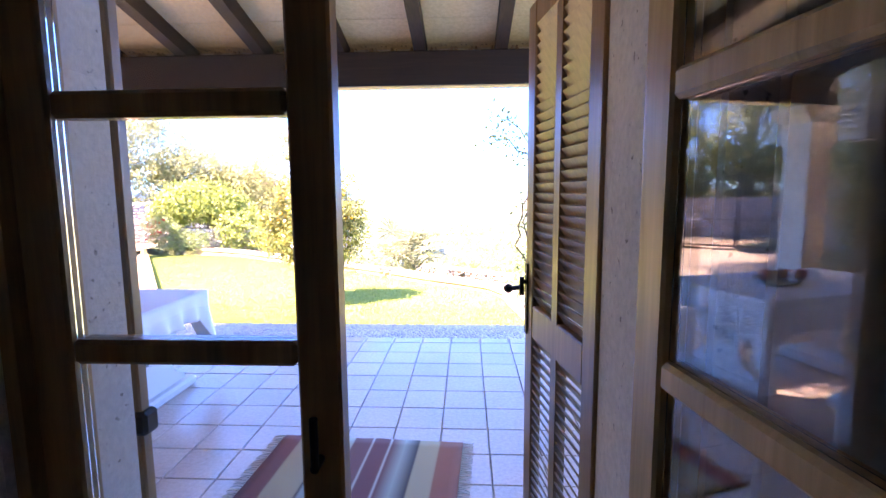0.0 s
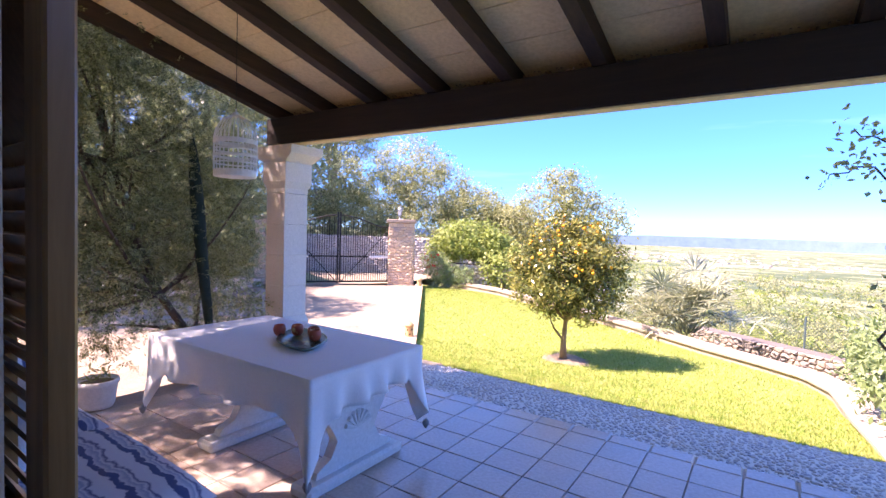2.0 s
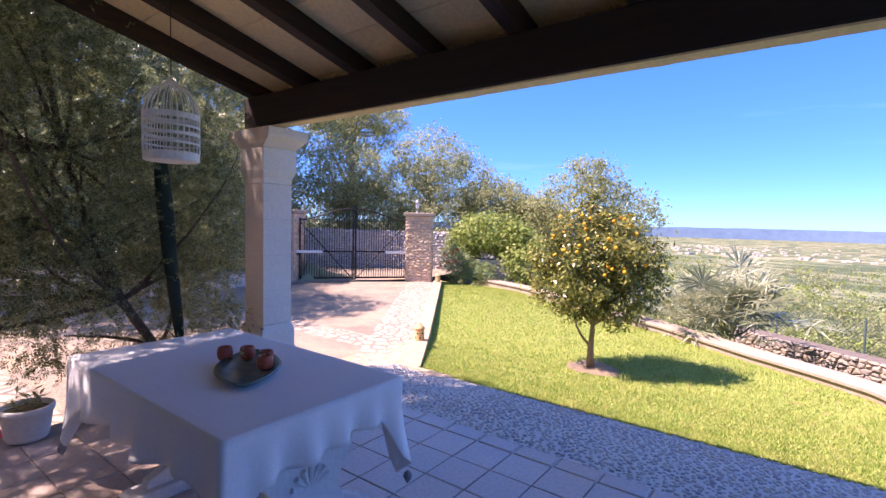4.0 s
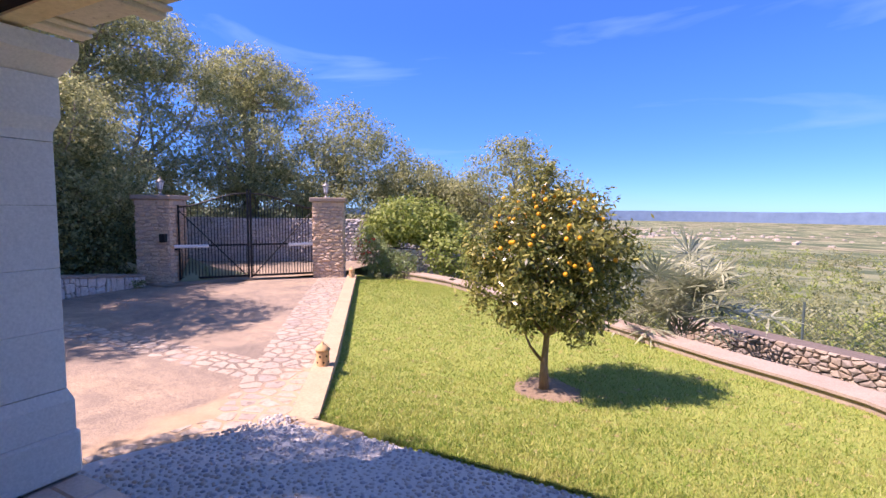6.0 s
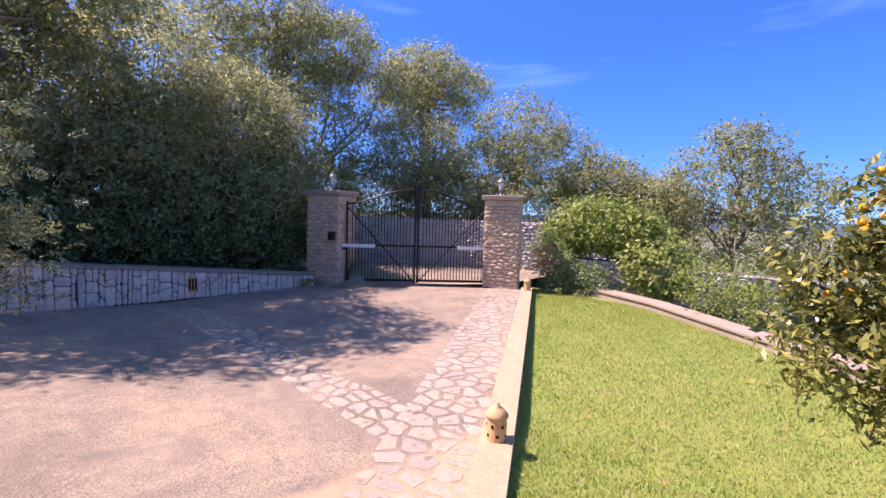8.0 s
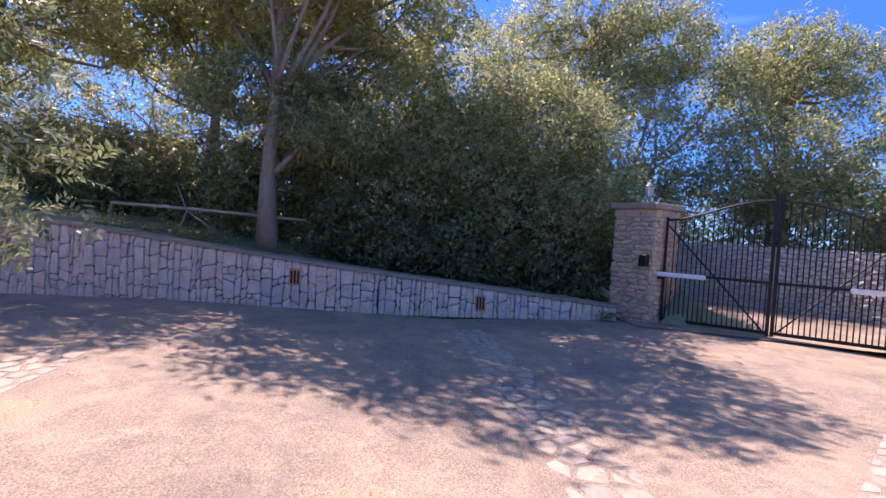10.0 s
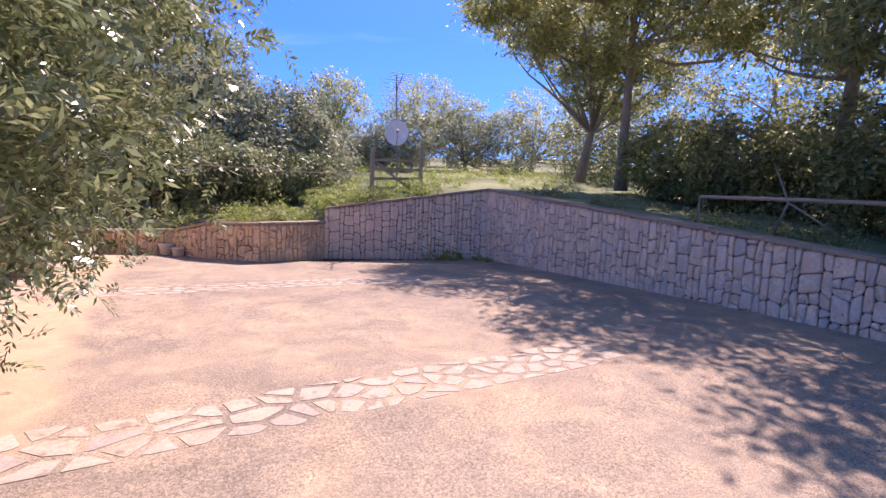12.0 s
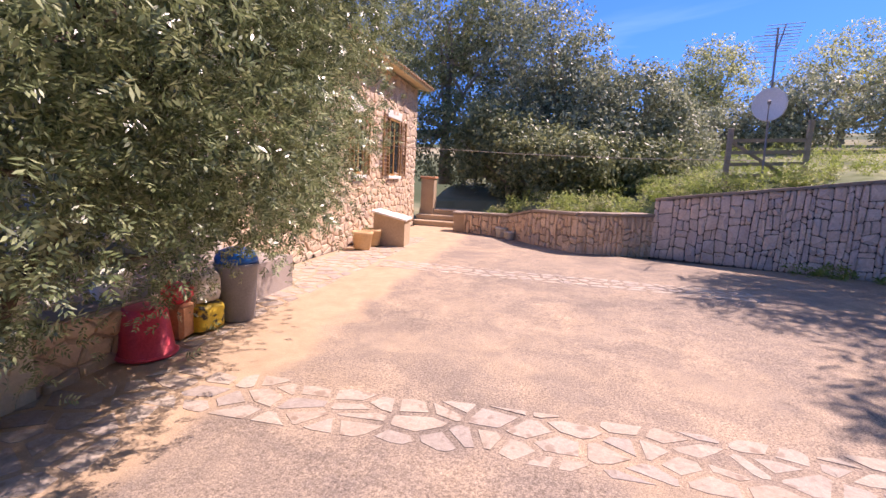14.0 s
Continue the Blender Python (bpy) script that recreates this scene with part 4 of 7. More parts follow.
def gate_leaf(hinge_at, rz, width, flip, label):
    """One leaf in its own x from the hinge; flip mirrors x."""
    s = -1 if flip else 1
    g = holder("iron_gate", label, "gate", (hinge_at.x, hinge_at.y, 0), rz, "driveway gate leaves")
    zb, zm = -0.44, 0.49

    def arch(u):
        t = u / width
        return 1.60 + 0.42 * (0.5 - 0.5 * math.cos(math.pi * min(1.0, t * 1.04))) ** 0.9
    part("hinge_post", boxbm(*sorted((0, s * 0.05)), -0.025, 0.025, zb, arch(0) + 0.06), M_IRON, g)
    part("lock_post", boxbm(*sorted((s * (width - 0.06), s * width)), -0.03, 0.03, zb - 0.03, 2.14), M_IRON, g)
    part("bottom_rail", boxbm(*sorted((s * 0.051, s * (width - 0.061))), -0.02, 0.02, zb, zb + 0.06), M_IRON, g)
    part("middle_rail", boxbm(*sorted((s * 0.051, s * (width - 0.061))), -0.02, 0.02, zm, zm + 0.05), M_IRON, g)
    us = [0.03 + (width - 0.06) * i / 14 for i in range(15)]
    v, f = tube([(s * u, 0, arch(u)) for u in us], [0.024] * 15, 6)
    part_me("arched_rail", mesh_from("arched_rail", v, f, [M_IRON]), g)
    n = 22
    for i in range(1, n):
        u = width * i / n
        part("bar", cyl(bmesh.new(), (s * u, 0, zb + 0.05), (s * u, 0, zm + 0.01), 0.0125, seg=6, caps=False), M_IRON, g)
        if i % 2 == 0:
            part("bar", cyl(bmesh.new(), (s * u, 0, zm + 0.04), (s * u, 0, arch(u)), 0.012, seg=6, caps=False), M_IRON, g)
        elif 2 < i < n - 1:
            bb = cyl(bmesh.new(), (s * u, 0, zm + 0.04), (s * u, 0, arch(u) - 0.42), 0.012, seg=6)
            cyl(bb, (s * u, 0, arch(u) - 0.42), (s * u, 0, arch(u) - 0.30), 0.02, 0.002, seg=6)
            part("spear_bar", bb, M_IRON, g)
    part("brace", cyl(bmesh.new(), (s * 0.04, 0.02, arch(0) - 0.1), (s * (width - 0.1), 0.02, zb + 0.05), 0.016, seg=6), M_IRON, g)
    arm = part("opener_arm", boxbm(*sorted((s * -0.12, s * 0.78)), -0.16, -0.07, 0.46, 0.55, bevel=0.02), M_WHITE, g, "white gate opener arm")
    part("opener_bracket", boxbm(*sorted((s * -0.16, s * 0.0)), -0.12, 0.0, 0.40, 0.46), M_IRON, arm)
    return g


GW = (GATE_R - GATE_L).length / 2 - 0.01
gate_leaf(GATE_L, GATE_ANG, GW, False, "closed black wrought iron gate leaf with an arched top")
gate_leaf(GATE_R, GATE_ANG, GW, True, "closed black wrought iron gate leaf with an arched top")
letterbox = holder("letterbox", "small dark metal letterbox on the gate pillar", "letterbox")
p0 = pl + GN * 0.53
part("box_body", boxbm(-0.09, 0.09, -0.06, 0.06, 0.62, 0.86, bevel=0.02), M_IRON, letterbox)
part("flap", boxbm(-0.07, 0.07, -0.066, -0.0605, 0.78, 0.82), M_IRON, letterbox)
letterbox.matrix_world = pose(p0.x + 0.1, p0.y + 0.03, 0.02, 0, 0, GATE_ANG - 22)

# dry stone walls across the lane
ret_wall("wall_lane_1", "grey dry stone field wall behind the gate", (-10.2, 20.6), (-21.5, 13.6), -0.5, 1.15, 1.25, du=0.19, dv=0.12, seed=51, mat=M_RUBBLE, thick=0.5, cap=False, depth=0.06, limit=40)
ret_wall("wall_lane_2", "grey dry stone field wall beside the gate", (-4.6, 19.4), (-10.6, 16.5), -0.8, 0.0, 0.3, du=0.19, dv=0.12, seed=52, mat=M_RUBBLE, thick=0.5, cap=False, depth=0.06, limit=40)
ret_wall("wall_terrace", "tumbled grey dry stone terrace wall below the garden", (3.6, 12.6), (-1.6, 16.2), -2.0, -1.0, -1.0, du=0.17, dv=0.12, seed=53, mat=M_FIELDSTONE, thick=0.5, cap=False, depth=0.07, limit=60)

# ---- kerb between drive and lawn, curved wall round the lawn ----
kerb = holder("kerb", "sandy cement kerb between driveway and lawn", "kerb", kind="structure")
L = (KERB_B - KERB_A).length
u = 0.0
while u < L:
    e = min(L, u + 1.25)
    pa, pb = KERB_A + KERB_DIR * u, KERB_A + KERB_DIR * e
    nn = Vector((KERB_DIR.y, -KERB_DIR.x))
    vs = []
    for p in (pa, pb):
        zt = lerp_tab(p.y, (6.4, 8.0, 16), (-0.355, -0.475, -0.47))
        for o, z in ((-0.16, -0.75), (0.12, -0.75), (0.12, zt), (-0.16, zt)):
            q = p + nn * o
            vs.append((q.x, q.y, z))
    part_me("kerb_length", mesh_from("kerb_length", vs, [(0, 1, 5, 4), (1, 2, 6, 5), (2, 3, 7, 6), (3, 0, 4, 7), (3, 2, 1, 0), (4, 5, 6, 7)], [M_KERB]), kerb)
    u = e
lawn_wall = holder("wall_lawn", "low pale cement-capped wall curving round the lawn", "wall", kind="structure")
ring = [Vector((lerp_tab(y, LW_Y, LW_X), y)) for y in np.linspace(6.3, 16.45, 60)]
for i in range(0, 59, 2):
    seg = ring[i:i + 3]
    vs = []
    for j, p in enumerate(seg):
        t0, t1 = ring[max(0, i + j - 1)], ring[min(59, i + j + 1)]
        d = (t1 - t0).normalized()
        nn = Vector((d.y, -d.x))
        zt = lerp_tab(p.y, (6.3, 8, 10, 16.4), (-0.36, -0.50, -0.52, -0.44))
        for o, z in ((0.0, -0.95), (0.0, zt - 0.045), (-0.04, zt - 0.04), (-0.04, zt), (0.42, zt + 0.01), (0.42, -1.1)):
            q = p + nn * o
            vs.append((q.x, q.y, z))
    fs = []
    for j in range(len(seg) - 1):
        for k in range(6):
            a, b = j * 6 + k, j * 6 + (k + 1) % 6
            fs.append((a, b, b + 6, a + 6))
    part_me("wall_length", mesh_from("wall_length", vs, fs, [M_LAWNWALL]), lawn_wall)

# ---- pebble strip before the porch ----
def cob_z(x, y):
    return lerp_tab(y, (4.6, 4.9, 6.45), (-0.10, -0.13, -0.375))


cobble = part_me("pavement_pebble", strip_mesh("pavement_pebble", list(np.arange(4.6, 6.46, 0.1)), lambda y: lerp_tab(y, (4.6, 5.4, 6.0, 6.4), (-4.85, -4.75, -4.55, -4.3)), lambda y: 1.9, cob_z, 24, M_COBBASE, 0.008))
tagged(cobble, "washed grey pebble paving sloping from porch to lawn", "pavement", kind="structure")
rng = random.Random(8)
peb = []
for j in range(36):
    for i in range(118):
        x, y = -4.7 + (i + rng.uniform(-0.4, 0.4) + 0.5 * (j % 2)) * 0.052, 4.64 + (j + rng.uniform(-0.35, 0.35)) * 0.05
        if x > 1.35:
            continue
        r, q, a = rng.uniform(0.015, 0.028), rng.uniform(0.6, 1.0), rng.uniform(0, 3.14)
        z = cob_z(x, y)
        ca, sa = math.cos(a), math.sin(a)
        vs = []
        for rr, zz in ((1.0, -0.004), (0.72, r * 0.42)):
            for k in range(6):
                t = math.pi * k / 3
                px, py = r * rr * math.cos(t), r * q * rr * math.sin(t)
                vs.append((x + px * ca - py * sa, y + px * sa + py * ca, z + zz))
        peb.append((vs, [(k, (k + 1) % 6, 6 + (k + 1) % 6, 6 + k) for k in range(6)] + [(6, 7, 8, 9, 10, 11)]))
v, f = join_vf(peb)
tagged(part_me("pebbles", mesh_from("pebbles", v, f, [M_PEBBLE], True), cobble), kind="stuff")
# the paved ends next to the kerb
landing = part("pavement_landing", boxbm(-4.45, -3.75, 6.05, 6.44, -0.5, -0.345, bevel=0.01), M_KERB)
tagged(landing, "sandy cement landing where kerb meets pebble paving", "pavement", kind="structure")

# porch tiles, each a piece of its own
bmt = boxbm(-TILE / 2 + 0.004, TILE / 2 - 0.004, -TILE / 2 + 0.004, TILE / 2 - 0.004, -0.02, 0.0, bevel=0.003)
tile_me = bpy.data.meshes.new("tile")
bmt.to_mesh(tile_me)
bmt.free()
tile_me.materials.append(M_TILE)
rng = random.Random(3)
for j in range(13):
    for i in range(-15, 6):
        y = 4.45 - (j + 0.5) * TILE
        ob = part_me("tile", tile_me, porch_floor)
        ob.location = ((i + 0.5) * TILE, y, rng.uniform(-0.0015, 0.0015))
bmt = boxbm(-TILE / 2 + 0.004, TILE / 2 - 0.004, -0.083, 0.083, -0.03, 0.0, bevel=0.012)
nose_me = bpy.data.meshes.new("nosing")
bmt.to_mesh(nose_me)
bmt.free()
nose_me.materials.append(M_TILE)
for i in range(-15, 6):
    ob = part_me("tile", nose_me, porch_floor)
    ob.location = ((i + 0.5) * TILE, 4.45 + 0.086, 0.0)


# ---- crazy paving bands in the drive ----
def paving(name, label, outline, du, dv, seed, limit=280):
    rng = random.Random(seed)
    w = holder(name, label, "paving", kind="structure")

    def at(u, v, out):
        return (u, v, drive_z(u, v) + 0.002 + out)
    polys = cells(outline, du * 1.12, dv * 1.12, rng, jit=0.5, gap=0.05)
    lay_stones(w, polys, at, 0.002, M_PAVE, rng, "paving_stone", bev=0.03, rough=0.0015, limit=limit)
    return w


PAVE = "crazy paving band of pale irregular flagstones in the driveway"
paving("paving_1", PAVE, [(-10.6, 2.36), (-5.3, 2.5), (-5.1, 3.05), (-10.6, 2.95)], 0.21, 0.155, 61)
paving("paving_2", PAVE, [(-10.8, -2.3), (-5.2, -2.35), (-5.2, -1.7), (-10.8, -1.6)], 0.21, 0.155, 62)
paving("paving_3", PAVE, [(-13.2, 7.3), (-6.2, 7.36), (-6.6, 8.0), (-13.2, 7.9)], 0.21, 0.17, 63)
ks = KERB_A - Vector((KERB_DIR.y, -KERB_DIR.x)) * 0.18
ke = KERB_B - Vector((KERB_DIR.y, -KERB_DIR.x)) * 0.18
off = Vector((KERB_DIR.y, -KERB_DIR.x)) * -0.85
paving("paving_4", "crazy paving band of pale flagstones along the kerb", [tuple(ke), tuple(ke + off), tuple(ks + off), tuple(ks)], 0.21, 0.19, 64)
paving("paving_5", "crazy paving of pale flagstones at the foot of the house", [(-5.15, -5.5), (-4.2, -5.5), (-4.2, 3.1), (-5.15, 2.45)], 0.22, 0.21, 65)
paving("paving_6", "crazy paving of pale flagstones between porch and drive", [(-5.6, 3.0), (-4.35, 3.1), (-4.6, 4.7), (-4.55, 6.3), (-5.6, 6.3), (-5.9, 4.4)], 0.22, 0.2, 66)


# ---- plants ----
def quads_mesh(name, p, mat):
    """A mesh of loose four-cornered leaves; p: array (n, 4, 3)."""
    n = len(p)
    me = bpy.data.meshes.new(name)
    me.vertices.add(4 * n)
    me.vertices.foreach_set("co", p.astype(np.float32).ravel())
    me.loops.add(4 * n)
    me.loops.foreach_set("vertex_index", np.arange(4 * n, dtype=np.int32))
    me.polygons.add(n)
    me.polygons.foreach_set("loop_start", np.arange(0, 4 * n, 4, dtype=np.int32))
    me.update(calc_edges=True)
    me.materials.append(mat)
    return me


def unit(v):
    return v / (np.linalg.norm(v, axis=1, keepdims=True) + 1e-9)


def leaf_quads(c, size, width, rs, out=None, droop=0.0):
    """Leaves whose upper side turns outwards and up, towards the light."""
    n = len(c)
    nrm = unit(rs.normal(size=(n, 3)) * 0.75 + (0 if out is None else out * 0.7) + np.array((0, 0, 0.45)))
    d = unit(np.cross(nrm, rs.normal(size=(n, 3))) + np.array((0, 0, -droop)))
    s = unit(np.cross(d, nrm))
    ln = size * rs.uniform(0.6, 1.35, (n, 1))
    wd = width * rs.uniform(0.7, 1.3, (n, 1))
    mid = c + d * ln * 0.5 + nrm * wd * 0.15
    return np.stack([c, mid + s * wd * 0.5, c + d * ln, mid - s * wd * 0.5], axis=1)


def spray_quads(c, out, size, width, rs, pairs=5):
    """Feathered sprays: pairs of narrow leaves along short twigs that start at c."""
    n = len(c)
    ax = unit(out * 0.8 + rs.normal(size=(n, 3)) * 0.7 + np.array((0, 0, 0.15)))
    nrm = unit(rs.normal(size=(n, 3)) * 0.45 + out * 0.4 + np.array((0, 0, 0.6)))
    side = unit(np.cross(ax, nrm))
    nrm = np.cross(side, ax)
    tw = size * rs.uniform(1.4, 2.6, (n, 1))
    res = []
    for k in range(pairs):
        f = (k + 0.4) / pairs
        for sgn in (1, -1):
            p = c + ax * tw * f
            d = unit(ax * (0.55 + 0.5 * f) + side * sgn + nrm * rs.normal(size=(n, 1)) * 0.35)
            ln = size * rs.uniform(0.65, 1.15, (n, 1)) * (1 - 0.25 * f)
            w = unit(np.cross(d, nrm)) * width * rs.uniform(0.7, 1.2, (n, 1)) * 0.5
            mid = p + d * ln * 0.5 + nrm * width * 0.15
            res.append(np.stack([p, mid + w, p + d * ln, mid - w], axis=1))
    return np.concatenate(res)


def crown_points(lobes, n, rs, clump=0.28, per=26, hollow=0.55):
    """Clumps on and inside a set of lobes, then leaves round each clump: an uneven outline with gaps."""
    lobes = np.array(lobes, float)
    w = (lobes[:, 3] * lobes[:, 4] * lobes[:, 5]) ** (2 / 3)
    m = max(8, n // per)
    pick = rs.choice(len(lobes), m, p=w / w.sum())
    dirs = unit(rs.normal(size=(m, 3)))
    rad = hollow + (1.08 - hollow) * rs.uniform(0, 1, (m, 1)) ** 0.55
    cen = lobes[pick, :3] + dirs * rad * lobes[pick, 3:6]
    size = clump * rs.uniform(0.45, 1.3, (m, 1))
    idx = rs.integers(0, m, n)
    pts = cen[idx] + rs.normal(size=(n, 3)) * size[idx] * np.array((1, 1, 0.75)) * 0.6
    return pts, dirs[idx], cen


def limb(a, b, r0, r1, rs, bend=0.12, n=6):
    a, b = np.array(a, float), np.array(b, float)
    ln = np.linalg.norm(b - a)
    sway, kink = rs.normal(size=3) * bend * ln, rs.normal(size=3) * bend * ln * 0.3
    pts = [a + (b - a) * t + sway * math.sin(math.pi * t) * 0.6 + kink * math.sin(2 * math.pi * t) * 0.6 for t in np.linspace(0, 1, n)]
    return tube(pts, [r0 + (r1 - r0) * t for t in np.linspace(0, 1, n)], 7)


def tree(name, label, category, trunk, r, lobes, n, leaf, mat, seed, bark=None, clump=0.28, per=26, hollow=0.55, limbs=10, group="", droop=0.0, spray=False):
    """trunk: points from the ground; lobes: (x, y, z, rx, ry, rz); leaf: length, width."""
    rs = np.random.default_rng(seed)
    t = holder(name, label, category, trunk[0], group=group)
    o = np.array(trunk[0], float)
    pts, out, cen = crown_points(lobes, n, rs, clump, per, hollow)
    quads = spray_quads(pts - o, out, leaf[0], leaf[1], rs) if spray else leaf_quads(pts - o, leaf[0], leaf[1], rs, out, droop)
    me = quads_mesh("crown", quads, mat)
    tagged(part_me("crown", me, t), kind="stuff")
    tp = [np.array(p, float) - o for p in trunk]
    groups = [tube(tp, [r * (1 - 0.55 * i / (len(tp) - 1)) * (1.35 if i == 0 else 1) for i in range(len(tp))], 10)]
    part_me("trunk", mesh_from("trunk", *groups[0], [bark or M_BARK], True), t)
    ends = [(rs.integers(max(1, len(tp) // 2), len(tp)), c - o, 0.36, 0.07) for c in cen[rs.choice(len(cen), min(limbs, len(cen)), replace=False)]]
    ends += [(max(1, int(np.argmin([np.linalg.norm(q + (0, 0, 0.5) - np.array(c[:3]) + o) for q in tp]))), np.array(c[:3]) - o, 0.45, 0.12) for c in lobes]
    for k, end, q0, q1 in ends:
        part_me("limb", mesh_from("limb", *limb(tp[k], end, r * q0, r * q1, rs), [bark or M_BARK], True), t)
    return t


# the large evergreen beside the porch
tree("evergreen_tree", "large dense dark evergreen tree with narrow leaves beside the porch", "tree",
     [(-4.99, 3.62, -0.48), (-5.04, 3.6, -0.1), (-5.15, 3.5, 0.35), (-5.4, 3.3, 0.8), (-5.5, 3.15, 1.3), (-5.7, 2.95, 2.2), (-5.9, 2.8, 3.6)], 0.055,
     [(-6.0, 2.9, 2.9, 0.95, 1.2, 1.5), (-6.05, 2.6, 4.2, 0.9, 1.0, 1.0), (-5.75, 2.9, 1.35, 0.8, 1.0, 0.8), (-6.15, 3.3, 1.5, 0.75, 0.75, 0.9), (-5.6, 2.0, 1.6, 0.65, 0.8, 1.0),
      (-5.65, 3.9, 1.5, 0.6, 0.6, 0.95), (-5.75, 1.5, 2.6, 0.7, 0.9, 1.2), (-5.8, 3.9, 3.0, 0.7, 0.7, 1.2), (-6.0, 4.5, 1.9, 0.5, 0.5, 1.1), (-5.75, 2.2, 0.95, 0.55, 0.7, 0.42), (-5.3, 1.2, 3.7, 0.7, 0.9, 0.8), (-5.5, 0.6, 1.9, 0.6, 0.8, 1.1), (-5.4, 0.2, 3.0, 0.6, 0.8, 0.9), (-6.35, 4.75, 1.4, 0.28, 0.3, 0.5), (-6.15, 4.25, 1.0, 0.33, 0.35, 0.4), (-6.5, 4.3, 1.8, 0.4, 0.45, 0.5), (-5.45, 3.75, 0.42, 0.35, 0.35, 0.42), (-5.5, 1.2, 0.9, 0.5, 0.6, 0.55),
      (-5.75, 4.0, 0.8, 0.5, 0.5, 0.42), (-6.2, 3.4, 1.1, 0.5, 0.5, 0.42), (-6.3, 2.2, 3.4, 0.7, 0.8, 1.0), (-5.7, 4.3, 2.6, 0.5, 0.5, 1.4), (-5.25, 0.8, 4.3, 0.6, 0.9, 0.7), (-5.2, 1.9, 4.0, 0.5, 0.8, 0.6), (-5.3, 2.8, 3.7, 0.5, 0.8, 0.7), (-5.35, 3.0, 2.1, 0.4, 0.6, 0.9), (-5.3, 1.7, 2.3, 0.4, 0.7, 0.9), (-5.3, 2.5, 3.1, 0.4, 0.8, 0.7), (-5.4, 2.7, 1.2, 0.4, 0.6, 0.5), (-5.6, 2.9, 0.5, 0.35, 0.5, 0.35)],
     43000, (0.044, 0.0118), M_LEAF_BUSH, 1, bark=M_BARKDARK, clump=0.2, per=10, limbs=14, hollow=0.35, spray=True)
# orange tree on the lawn
otree = tree("orange_tree", "round orange tree with yellowing leaves and ripe fruit on the lawn", "tree",
             [(-2.84, 8.94, -0.68), (-2.85, 8.95, -0.3), (-2.82, 8.93, 0.05), (-2.84, 8.95, 0.5)], 0.055,
             [(-2.84, 8.94, 0.95, 0.62, 0.62, 0.62), (-3.52, 8.78, 1.1, 0.3, 0.32, 0.36), (-2.1, 9.02, 1.05, 0.34, 0.32, 0.34), (-2.95, 8.95, 1.86, 0.28, 0.3, 0.3), (-2.5, 9.05, 1.62, 0.36, 0.36, 0.28), (-3.1, 8.85, 1.45, 0.45, 0.48, 0.4), (-3.36, 8.7, 0.66, 0.42, 0.42, 0.38), (-2.3, 9.15, 0.62, 0.46, 0.42, 0.38), (-2.35, 8.9, 1.3, 0.4, 0.42, 0.34), (-3.1, 8.9, 0.3, 0.38, 0.38, 0.2), (-2.4, 8.8, 0.34, 0.34, 0.38, 0.22), (-2.75, 8.5, 0.8, 0.42, 0.32, 0.4), (-3.0, 9.4, 0.9, 0.4, 0.32, 0.45)],
             19000, (0.078, 0.030), M_LEAF_ORANGE, 2, bark=M_BARKWARM, clump=0.14, per=30, limbs=24, hollow=0.35)
rs = np.random.default_rng(77)
fr_me = bpy.data.meshes.new("orange")
bmf = bmesh.new()
bmesh.ops.create_icosphere(bmf, subdivisions=2, radius=0.027)
bmf.to_mesh(fr_me)
bmf.free()
fr_me.materials.append(M_FRUIT)
for i in range(95):
    d = rs.normal(size=3)
    d /= np.linalg.norm(d)
    if d[2] < -0.3:
        d[2] *= -1
    c = np.array((0.0, 0.0, 1.72)) + d * np.array((0.86, 0.84, 0.92)) * rs.uniform(0.74, 1.0)
    ob = part_me("orange", fr_me, otree)
    ob.location = c
# bare soil round the trunk
bms = bmesh.new()
rng = random.Random(4)
ringv = []
cz = lawn_z(0, 8.94) + 0.03
cv = bms.verts.new((-2.8, 8.95, cz + 0.02))
for k in range(22):
    a = 2 * math.pi * k / 22
    rr = rng.uniform(0.38, 0.55)
    ringv.append(bms.verts.new((-2.8 + rr * math.cos(a), 8.95 + rr * math.sin(a), cz - 0.02)))
for k in range(22):
    bms.faces.new((cv, ringv[k], ringv[(k + 1) % 22]))
tagged(part("soil_patch", bms, M_SOIL), "bare dry soil under the orange tree", "soil", kind="structure")

# trees round the gate and lane
tree("lime_green_shrub", "fresh light green shrubby tree behind the lawn wall", "tree", [(-9.6, 17.4, -0.9), (-9.6, 17.4, -0.1), (-9.7, 17.5, 0.6)], 0.06,
     [(-9.9, 17.5, 1.25, 1.35, 1.2, 0.75), (-9.2, 17.9, 0.9, 1.0, 0.9, 0.6), (-10.7, 17.2, 0.9, 0.8, 0.8, 0.6), (-8.2, 17.3, 0.2, 0.9, 0.9, 0.7)], 10000, (0.15, 0.08), M_LEAF_LIME, 3, clump=0.25, per=18)
tree("wild_olive", "airy grey-green wild olive behind the garden", "tree", [(-8.2, 23.4, -1.6), (-8.3, 23.4, 0.3), (-8.1, 23.3, 1.6)], 0.13,
     [(-8.4, 23.3, 2.7, 2.2, 1.8, 1.5), (-6.8, 23.9, 2.2, 1.6, 1.5, 1.2), (-10.0, 22.8, 2.2, 1.3, 1.3, 1.1), (-8.2, 23.3, 3.9, 1.3, 1.3, 0.8), (-8.0, 23.3, 0.7, 2.4, 1.6, 1.0)], 17000, (0.15, 0.06), M_LEAF_SILVER, 4, clump=0.3, per=20, limbs=30)
WOODS = "dense grey-green evergreen oak at the edge of the wood"
